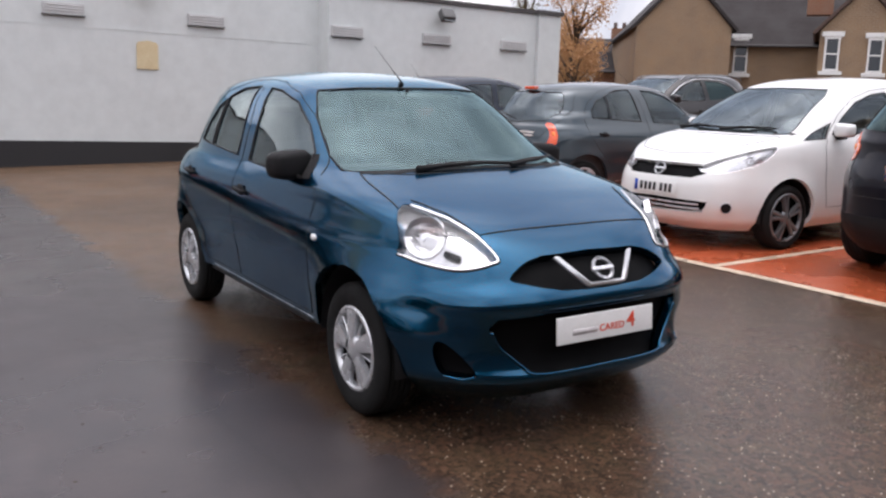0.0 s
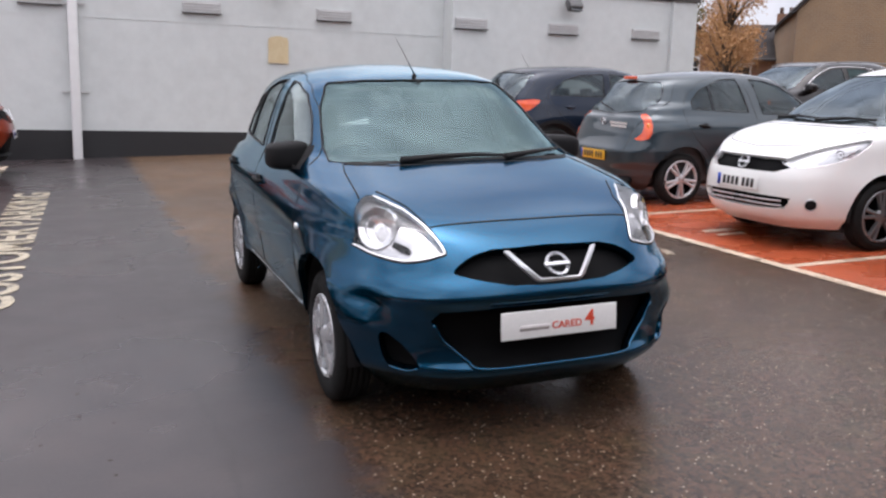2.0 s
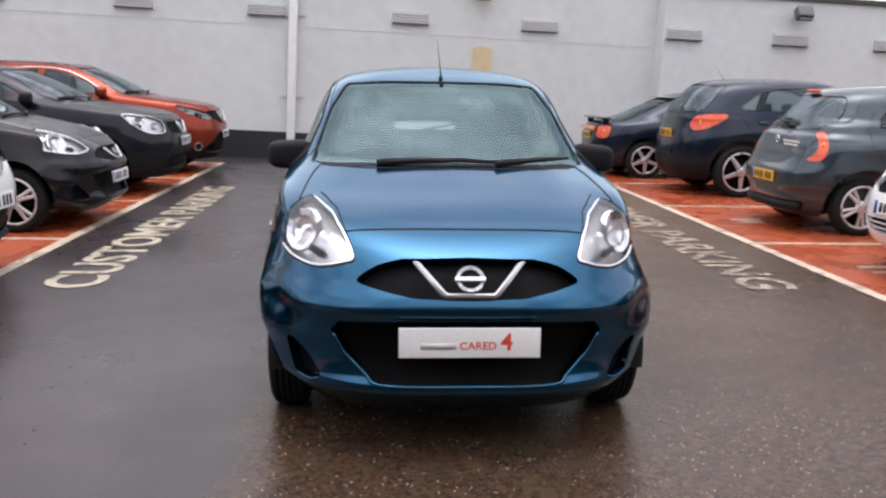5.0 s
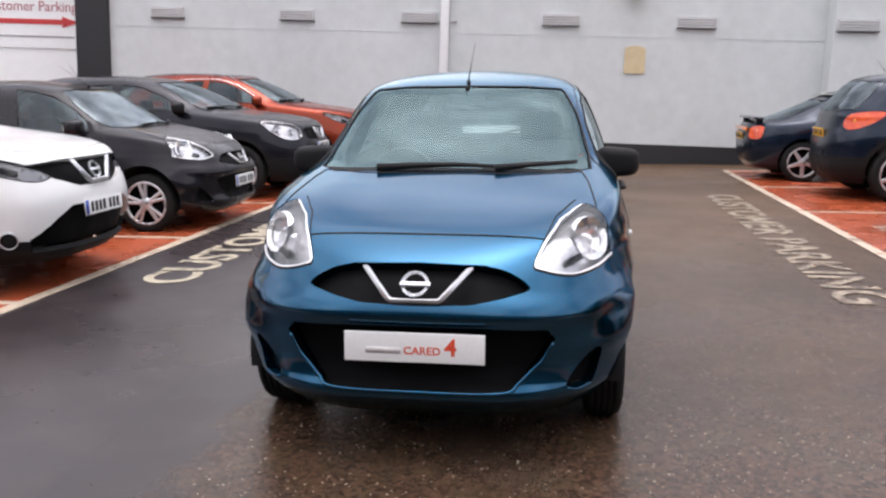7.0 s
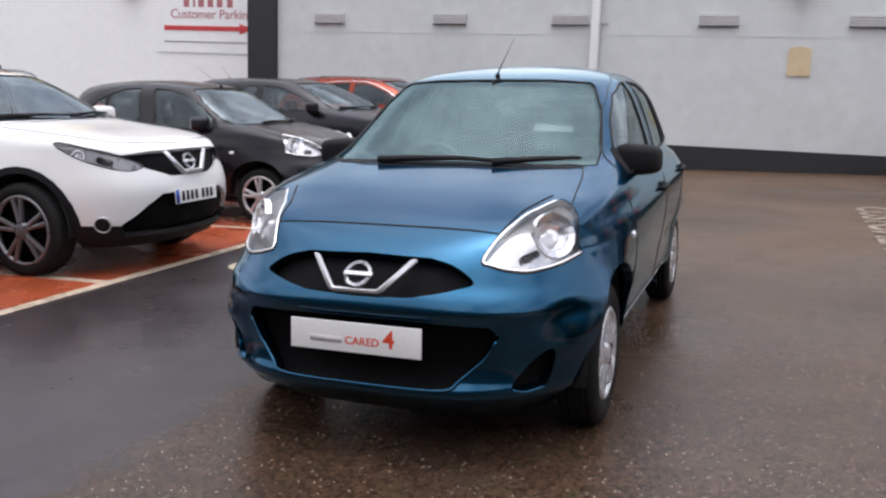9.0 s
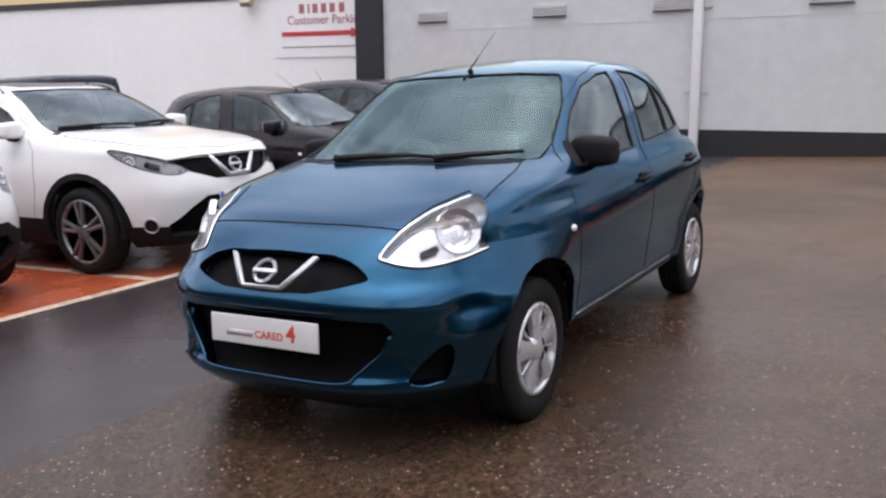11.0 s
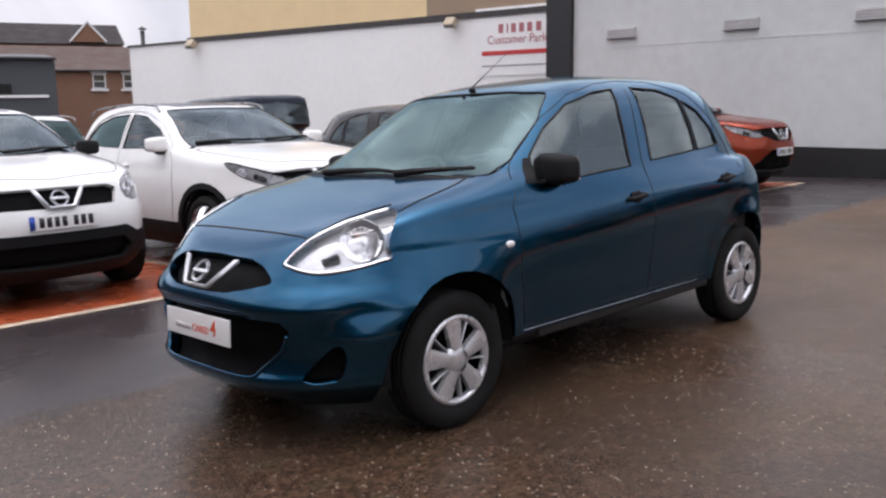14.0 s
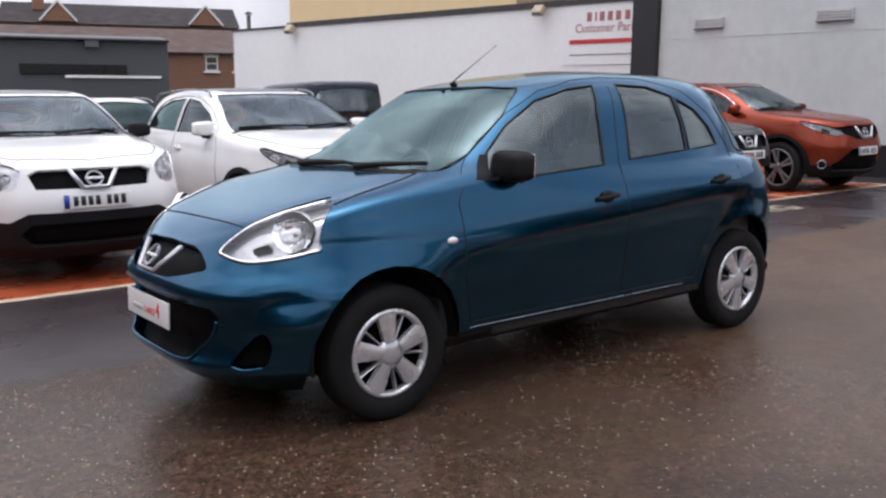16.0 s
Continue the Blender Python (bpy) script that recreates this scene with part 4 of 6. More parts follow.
    vee=(-1.915, 0.70, -40, [(-0.210, 0.768), (-0.186, 0.766), (-0.086, 0.634), (0.086, 0.634), (0.186, 0.766), (0.210, 0.768), (0.110, 0.632), (0.090, 0.620), (-0.090, 0.620), (-0.110, 0.632)]),
    sill=(-0.79, 0.72, 0.333), aerial=(-0.26, 1.441, 0.37, 33))

SUV_SIDES = [
    (FDOOR, "side", [(-0.74, 0.42), (-0.80, 0.70), (-0.78, 1.00), (-0.62, 1.17), (-0.30, 1.37), (0.05, 1.495), (0.36, 1.525), (0.40, 1.13), (0.42, 0.70), (0.40, 0.42)], 1, (BODY,)),
    (RDOOR, "side", [(0.40, 0.42), (0.42, 0.70), (0.40, 1.13), (0.37, 1.525), (0.80, 1.515), (1.15, 1.43), (1.40, 1.26), (1.38, 1.14), (1.20, 0.88), (0.98, 0.72), (0.90, 0.42)], 1, (BODY,)),
    (FWIN, "side", [(-0.58, 1.14), (-0.30, 1.32), (0.02, 1.445), (0.31, 1.48), (0.35, 1.14)], 1, (FDOOR,)),
    (RWIN, "side", [(0.45, 1.145), (0.41, 1.48), (0.80, 1.465), (1.10, 1.39), (1.33, 1.23), (1.33, 1.18)], 1, (RDOOR,)),
    (HOOD, "top", [(-0.5, -2.02), (0.35, -1.99), (0.58, -1.88), (0.70, -1.5), (0.74, -1.1), (0.70, -1.0), (0.4, -1.08), (-0.5, -1.12)], 2, (BODY,)),
    (SCREEN, "front", [(-0.5, 1.15), (0.4, 1.148), (0.70, 1.14), (0.665, 1.26), (0.57, 1.46), (0.53, 1.505), (-0.5, 1.525)], 1, (BODY,)),
    (REARWIN, "rear", [(-0.5, 1.14), (0.5, 1.14), (0.62, 1.18), (0.56, 1.44), (0.45, 1.49), (-0.5, 1.50)], 2, (BODY,)),
    (GATE, "rear", [(-0.5, 0.64), (0.6, 0.65), (0.62, 0.90), (0.70, 1.12), (0.60, 1.51), (-0.5, 1.54)], 1, (BODY,)),
    (ROOFP, "top", [(-0.5, -0.08), (0.40, -0.06), (0.50, 0.15), (0.52, 0.6), (0.48, 1.25), (0.40, 1.42), (-0.5, 1.46)], 1, (BODY,))]

SUV = dict(
    rings=[
        (0.22, -2.05, 1.98, 0.80, 3.4, 3.5, 0), (0.32, -2.16, 2.08, 0.87, 3.5, 3.6, 0), (0.45, -2.20, 2.12, 0.892, 3.6, 3.8, 0), (0.62, -2.215, 2.12, 0.90, 3.6, 3.8, 0),
        (0.72, -2.20, 2.12, 0.90, 3.5, 3.8, 0), (0.82, -2.165, 2.10, 0.896, 3.4, 3.8, 0), (0.92, -2.115, 2.07, 0.882, 3.5, 3.6, 0), (0.965, -2.06, 2.06, 0.873, 3.8, 3.6, 0.02),
        (1.01, -1.93, 2.05, 0.862, 4.2, 3.7, 0.05), (1.06, -1.64, 2.04, 0.846, 4.5, 3.9, 0.1), (1.105, -1.27, 2.02, 0.830, 4.4, 3.9, 0.18),
        (1.135, -1.09, 2.01, 0.820, 4.0, 3.9, 0.24), (1.165, -0.99, 2.0, 0.806, 3.8, 3.8, 0.3), (1.28, -0.76, 1.91, 0.765, 3.8, 3.6, 0.4), (1.42, -0.44, 1.80, 0.706, 4.0, 3.4, 0.5),
        (1.51, -0.18, 1.68, 0.645, 4.0, 3.2, 0.55), (1.56, 0.05, 1.52, 0.565, 3.6, 3.0, 0.58), (1.588, 0.35, 1.25, 0.41, 2.8, 2.6, 0.6), (1.60, 0.62, 0.80, 0.03, 2, 2, 0.64)],
    flat=[(0.2, 0.6), (0.9, 0.6), (1.05, 0.45), (1.12, 0.28), (1.3, 0.15), (1.5, 0.05), (1.6, 0.0)],
    levels=[(0.22, 0.36, 7), (0.36, 0.92, 16), (0.92, 1.17, 26), (1.17, 1.48, 14), (1.48, 1.56, 7)],
    axles=(-1.32, 1.32), hub=0.352, arch=0.410, clad=0.065, track=0.785, tyre=0.215, style="twin", floor=0.28,
    cuts=[
        (CLAD, "side", [(-2.4, 0.1), (-2.4, 0.38), (-1.7, 0.40), (-0.8, 0.45), (0.8, 0.47), (1.6, 0.46), (2.4, 0.46), (2.4, 0.1)], 1, None),
        (CLAD, "front", [(-0.5, 0.1), (1.2, 0.1), (1.2, 0.39), (-0.5, 0.39)], 1, None),
        (CLAD, "rear", [(-0.5, 0.1), (1.2, 0.1), (1.2, 0.50), (-0.5, 0.50)], 1, None),
        *SUV_SIDES,
        (HEAD, "diag", [(-1.17, 0.83), (-1.00, 0.905), (-0.80, 0.958), (-0.62, 1.0), (-0.57, 0.982), (-0.70, 0.895), (-0.87, 0.83), (-1.06, 0.79)], 3, None),
        (GRILLE, "front", [(-0.5, 0.93), (0.36, 0.928), (0.60, 0.905), (0.56, 0.855), (0.44, 0.80), (0.24, 0.735), (-0.5, 0.725)], 1, (BODY,)),
        (INTAKE, "front", [(-0.5, 0.615), (0.36, 0.61), (0.48, 0.54), (0.64, 0.40), (0.60, 0.31), (-0.5, 0.28)], 1, (BODY, CLAD)),
        (TAIL, "diagr", [(0.92, 0.92), (0.96, 1.02), (0.84, 1.10), (0.60, 1.12), (0.48, 1.06), (0.66, 0.98), (0.80, 0.90)], 3, None)],
    seal=1.3, handles=[(0.20, 0.97), (1.05, 1.00)], bulbs=[(-0.72, 0.905, 0.05, CHROME), (-0.90, 0.865, 0.05, TRIM)], lamp_rim=0.004,
    mirror=(0.905, -0.56, 1.175, 0.165), cabin=(-0.70, 1.55, 1.07, 0.76), fog_lamp=(0.72, 0.405, 0.062),
    wipers=[[(-0.65, 1.16), (-0.3, 1.175), (0.1, 1.165)], [(0.02, 1.16), (0.35, 1.18), (0.62, 1.175)]],
    front_plate=(-2.232, 0.575, -3), rear_plate=(2.115, 0.84, 6), badge=(-2.175, 0.835, 0.066, -22), tail_spot=(0.84, 1.0),
    vee=(-2.168, 0.82, -22, [(-0.265, 0.925), (-0.225, 0.925), (-0.10, 0.765), (0.10, 0.765), (0.225, 0.925), (0.265, 0.925), (0.14, 0.745), (0.10, 0.73), (-0.10, 0.73), (-0.14, 0.745)]),
    smoked=True, rails=(-0.1, 1.55, 0.60, 1.555), window_chrome=[(-0.60, 1.15), (-0.30, 1.345), (0.02, 1.47), (0.34, 1.505), (0.80, 1.49), (1.12, 1.41), (1.37, 1.23)])


OLDER_SUV = dict(SUV, cuts=[
    (CLAD, "side", [(-2.4, 0.1), (-2.4, 0.52), (-1.75, 0.46), (-1.6, 0.38), (1.6, 0.40), (2.4, 0.50), (2.4, 0.1)], 1, None),
    (CLAD, "front", [(-0.5, 0.1), (1.2, 0.1), (1.2, 0.56), (0.62, 0.52), (0.50, 0.585), (-0.5, 0.575)], 1, None),
    (CLAD, "rear", [(-0.5, 0.1), (1.2, 0.1), (1.2, 0.55), (-0.5, 0.55)], 1, None),
    *SUV_SIDES,
    (HEAD, "diag", [(-1.09, 0.79), (-1.09, 0.91), (-0.93, 0.97), (-0.66, 1.005), (-0.60, 0.985), (-0.70, 0.87), (-0.82, 0.795), (-0.95, 0.765)], 2, None),
    (GRILLE, "front", [(-0.5, 0.915), (0.40, 0.91), (0.47, 0.88), (0.43, 0.765), (-0.5, 0.75)], 1, (BODY,)),
    (INTAKE, "front", [(-0.5, 0.50), (0.48, 0.50), (0.56, 0.42), (0.48, 0.33), (-0.5, 0.31)], 1, (BODY, CLAD)),
    (TAIL, "diagr", [(0.93, 0.90), (0.98, 0.98), (0.90, 1.08), (0.66, 1.12), (0.52, 1.10), (0.60, 1.00), (0.78, 0.91)], 3, None)],
    bulbs=[(-0.78, 0.90, 0.065, CHROME), (-0.97, 0.86, 0.045, CHROME)], front_plate=(-2.232, 0.665, -3), style="five",
    vee=(-2.168, 0.83, -22, [(-0.20, 0.915), (-0.165, 0.915), (-0.085, 0.77), (0.085, 0.77), (0.165, 0.915), (0.20, 0.915), (0.115, 0.755), (0.085, 0.742), (-0.085, 0.742), (-0.115, 0.755)]))
OLDER_SUV.pop("smoked")
OLDER_SUV.pop("rails")
OLDER_SUV.pop("window_chrome")
OLDER_SUV.pop("fog_lamp")
OLDER_SUV["aerial"] = (1.30, 1.555, 0.26, 55)

BOXY = dict(
    SUV, rings=[r for r in SUV["rings"] if r[0] < 1.15] + [
        (1.165, -1.02, 2.05, 0.820, 4.5, 6.0, 0.40), (1.30, -0.92, 2.03, 0.800, 5.0, 6.5, 0.50), (1.50, -0.78, 2.00, 0.775, 5.5, 7.0, 0.58), (1.60, -0.68, 1.97, 0.755, 5.5, 7.0, 0.62),
        (1.645, -0.55, 1.90, 0.70, 5.0, 6.0, 0.66), (1.665, -0.20, 1.70, 0.52, 4.0, 4.0, 0.70), (1.67, 0.60, 0.84, 0.03, 2, 2, 0.72)],
    flat=[(0.2, 0.6), (0.9, 0.6), (1.05, 0.45), (1.12, 0.28), (1.3, 0.2), (1.6, 0.1), (1.67, 0.0)],
    levels=[(0.22, 0.36, 7), (0.36, 0.92, 12), (0.92, 1.17, 20), (1.17, 1.58, 14), (1.58, 1.645, 6)],
    cuts=[
        *[c for c in SUV["cuts"] if c[0] not in (FDOOR, RDOOR, FWIN, RWIN, SCREEN, REARWIN, GATE, ROOFP)],
        (FDOOR, "side", [(-0.78, 0.42), (-0.82, 1.10), (-0.66, 1.56), (0.32, 1.58), (0.34, 0.42)], 1, (BODY,)),
        (RDOOR, "side", [(0.34, 0.42), (0.33, 1.58), (1.15, 1.58), (1.18, 0.90), (0.95, 0.42)], 1, (BODY,)),
        (FWIN, "side", [(-0.70, 1.16), (-0.58, 1.50), (0.26, 1.52), (0.28, 1.16)], 1, (FDOOR,)),
        (RWIN, "side", [(0.40, 1.16), (0.40, 1.52), (1.08, 1.52), (1.10, 1.16)], 1, (RDOOR,)),
        (SCREEN, "front", [(-0.5, 1.18), (0.70, 1.17), (0.64, 1.54), (-0.5, 1.56)], 1, (BODY,)),
        (REARWIN, "rear", [(-0.5, 1.16), (0.62, 1.16), (0.60, 1.50), (-0.5, 1.52)], 2, (BODY,)),
        (GATE, "rear", [(-0.5, 0.60), (0.68, 0.60), (0.68, 1.56), (-0.5, 1.58)], 1, (BODY,))],
    wipers=[],)
for k in ("rails", "window_chrome", "fog_lamp"):
    BOXY.pop(k)

NOTE = dict(
    rings=[
        (0.18, -1.95, 1.85, 0.76, 3.4, 3.43, 0), (0.28, -2.08, 1.93, 0.825, 3.5, 3.43, 0), (0.45, -2.13, 1.97, 0.843, 3.6, 3.59, 0),
        (0.6, -2.12, 1.97, 0.846, 3.5, 3.59, 0), (0.72, -2.07, 1.95, 0.845, 3.4, 3.59, 0), (0.8, -2.0, 1.94, 0.840, 3.5, 3.51, 0),
        (0.88, -1.88, 1.9, 0.829, 3.9, 3.43, 0.0), (0.95, -1.70, 1.88, 0.812, 4.4, 3.35, 0.0), (1.005, -1.48, 1.86, 0.793, 4.2, 3.78, 0.0),
        (1.04, -1.34, 1.84, 0.779, 3.6, 3.78, 0.02), (1.2, -1.02, 1.76, 0.745, 3.7, 3.6, 0.12), (1.36, -0.66, 1.64, 0.69, 3.8, 3.24, 0.25),
        (1.47, -0.38, 1.48, 0.63, 3.6, 2.88, 0.38), (1.53, -0.12, 1.24, 0.53, 3.0, 2.7, 0.45), (1.565, 0.22, 0.98, 0.34, 2.5, 2.25, 0.5), (1.578, 0.45, 0.60, 0.03, 2, 2, 0.52)],
    swells=[(-1.30, 0.45, 0.30, 0.18, 0.02)], flares=[(-1.30, 0.35, 0.05, 0.018)],
    flat=[(0.15, 0.6), (0.8, 0.6), (0.95, 0.45), (1.04, 0.25), (1.2, 0.15), (1.45, 0.03), (1.578, 0.0)],
    levels=[(0.18, 0.32, 7), (0.32, 0.78, 16), (0.78, 1.04, 24), (1.04, 1.45, 18), (1.45, 1.53, 6)],
    axles=(-1.30, 1.30), hub=0.296, arch=0.345, track=0.745, tyre=0.18, style="twin", dark_rims=True, floor=0.23,
    cuts=[
        (FDOOR, "side", [(-0.75, 0.36), (-0.80, 0.62), (-0.80, 0.92), (-0.72, 1.03), (-0.52, 1.215), (-0.25, 1.365), (0.05, 1.44), (0.36, 1.465), (0.42, 1.02), (0.43, 0.62), (0.41, 0.36)], 1, (BODY,)),
        (RDOOR, "side", [(0.41, 0.36), (0.43, 0.62), (0.42, 1.02), (0.37, 1.465), (0.85, 1.44), (1.15, 1.33), (1.34, 1.14), (1.30, 0.85), (1.02, 0.68), (0.92, 0.36)], 1, (BODY,)),
        (FWIN, "side", [(-0.66, 1.03), (-0.48, 1.185), (-0.23, 1.325), (0.05, 1.40), (0.30, 1.425), (0.35, 1.04)], 1, (FDOOR,)),
        (RWIN, "side", [(0.46, 1.045), (0.42, 1.425), (0.85, 1.39), (1.08, 1.29), (1.24, 1.13), (1.26, 1.08)], 1, (RDOOR,)),
        (QWIN, "side", [(-1.08, 0.985), (-0.78, 0.995), (-0.71, 1.06), (-0.64, 1.135), (-0.82, 1.075)], 1, (BODY,)),
        (HOOD, "top", [(-0.5, -1.93), (0.30, -1.90), (0.50, -1.78), (0.62, -1.55), (0.67, -1.33), (0.65, -1.26), (0.4, -1.42), (-0.5, -1.46)], 2, (BODY,)),
        (SCREEN, "front", [(-0.5, 1.04), (0.4, 1.035), (0.66, 1.03), (0.62, 1.19), (0.55, 1.38), (0.49, 1.445), (-0.5, 1.47)], 1, (BODY,)),
        (REARWIN, "rear", [(-0.5, 1.06), (0.5, 1.06), (0.56, 1.12), (0.5, 1.34), (0.4, 1.38), (-0.5, 1.40)], 2, (BODY,)),
        (GATE, "rear", [(-0.5, 0.55), (0.55, 0.56), (0.58, 0.85), (0.64, 1.05), (0.54, 1.42), (-0.5, 1.45)], 1, (BODY,)),
        (HEAD, "diag", [(-1.14, 0.735), (-1.03, 0.80), (-0.84, 0.865), (-0.66, 0.905), (-0.49, 0.935), (-0.462, 0.915), (-0.50, 0.865), (-0.60, 0.795), (-0.78, 0.733), (-0.99, 0.700)], 2, None),
        (GRILLE, "front", [(-0.5, 0.775), (0.35, 0.775), (0.54, 0.77), (0.50, 0.70), (0.38, 0.655), (-0.5, 0.65)], 1, (BODY,)),
        (INTAKE, "front", [(-0.5, 0.455), (0.44, 0.455), (0.53, 0.43), (0.50, 0.375), (0.40, 0.345), (-0.5, 0.34)], 2, (BODY,)),
        (TAIL, "diagr", [(0.80, 0.85), (0.78, 0.98), (0.66, 1.05), (0.60, 1.0), (0.66, 0.85)], 2, None)],
    seal=1.22, handles=[(0.28, 0.90), (1.05, 0.93)], bulbs=[(-0.70, 0.825, 0.042, CHROME)], lamp_rim=0.003,
    mirror=(0.885, -0.62, 1.075, 0.15), cabin=(-0.90, 1.45, 0.98, 0.71), slats=(0.42, 0.378), slat_half=0.47, fog_lamp=(0.655, 0.40, 0.052),
    wipers=[[(-0.62, 1.05), (-0.3, 1.075), (0.1, 1.06)], [(0.02, 1.05), (0.3, 1.075), (0.55, 1.07)]],
    front_plate=(-2.135, 0.545, -5), rear_plate=(1.985, 0.70, 4), badge=(-2.075, 0.715, 0.062, -28), tail_spot=(0.70, 0.95))

SALOON = dict(
    rings=[
        (0.18, -2, 1.95, 0.74, 3.36, 3.43, 0), (0.3, -2.12, 2.05, 0.82, 3.36, 3.74, 0), (0.48, -2.15, 2.09, 0.85, 3.36, 3.9, 0),
        (0.62, -2.12, 2.09, 0.852, 3.36, 3.9, 0), (0.72, -2, 2.07, 0.848, 3.36, 3.9, 0), (0.8, -1.6, 2.05, 0.838, 3.36, 3.74, 0.05),
        (0.86, -1.15, 2.02, 0.82, 3.19, 3.59, 0.1), (0.9, -1, 1.92, 0.805, 2.86, 3.43, 0.15), (0.98, -0.86, 1.62, 0.77, 2.69, 3.12, 0.22),
        (1.1, -0.64, 1.3, 0.72, 3.04, 3.24, 0.3), (1.24, -0.35, 0.98, 0.65, 2.94, 2.97, 0.35), (1.33, -0.1, 0.75, 0.57, 2.85, 2.7, 0.36),
        (1.375, 0.1, 0.55, 0.42, 2.47, 2.34, 0.37), (1.39, 0.32, 0.42, 0.03, 2, 2, 0.37)],
    flat=[(0.15, 0.6), (0.7, 0.6), (0.86, 0.5), (0.95, 0.25), (1.2, 0.1), (1.35, 0.02), (1.39, 0.0)],
    levels=[(0.18, 0.32, 6), (0.32, 0.72, 12), (0.72, 1.0, 22), (1.0, 1.30, 12), (1.30, 1.36, 5)],
    axles=(-1.30, 1.30), hub=0.30, arch=0.345, track=0.74, tyre=0.19, style="five", floor=0.23,
    cuts=[
        (FDOOR, "side", [(-0.62, 0.36), (-0.66, 0.80), (-0.50, 0.95), (-0.15, 1.18), (0.25, 1.30), (0.32, 0.90), (0.32, 0.36)], 1, (BODY,)),
        (RDOOR, "side", [(0.32, 0.36), (0.32, 0.90), (0.26, 1.30), (0.60, 1.26), (0.95, 1.08), (1.10, 0.92), (1.0, 0.70), (0.92, 0.36)], 1, (BODY,)),
        (FWIN, "side", [(-0.42, 0.93), (-0.14, 1.12), (0.18, 1.25), (0.25, 0.93)], 1, (FDOOR,)),
        (RWIN, "side", [(0.37, 0.93), (0.32, 1.25), (0.58, 1.21), (0.86, 1.06), (0.98, 0.94)], 1, (RDOOR,)),
        (HOOD, "top", [(-0.5, -1.95), (0.5, -1.85), (0.66, -1.4), (0.70, -1.0), (-0.5, -1.08)], 1, (BODY,)),
        (SCREEN, "front", [(-0.5, 0.93), (0.4, 0.925), (0.66, 0.92), (0.5, 1.24), (-0.5, 1.29)], 1, (BODY,)),
        (REARWIN, "rear", [(-0.5, 0.94), (0.58, 0.93), (0.50, 1.22), (-0.5, 1.27)], 1, (BODY,)),
        (GATE, "rear", [(-0.5, 0.58), (0.6, 0.58), (0.66, 0.86), (0.56, 1.26), (-0.5, 1.30)], 1, (BODY,)),
        (HEAD, "diag", [(-1.05, 0.64), (-0.70, 0.70), (-0.66, 0.62), (-1.02, 0.58)], 1, None),
        (TAIL, "diagr", [(0.86, 0.66), (0.84, 0.82), (0.98, 0.84), (1.10, 0.80), (1.10, 0.68), (1.0, 0.64)], 2, None)],
    seal=1.1, handles=[(0.15, 0.80), (0.85, 0.82)], bulbs=[], mirror=(0.90, -0.40, 0.97, 0.14), cabin=(-0.60, 1.2, 0.88, 0.70),
    wipers=[], front_plate=(-2.165, 0.45, 0), rear_plate=(2.10, 0.68, 6), badge=(-2.13, 0.60, 0.03, -10), tail_spot=(0.95, 0.76))


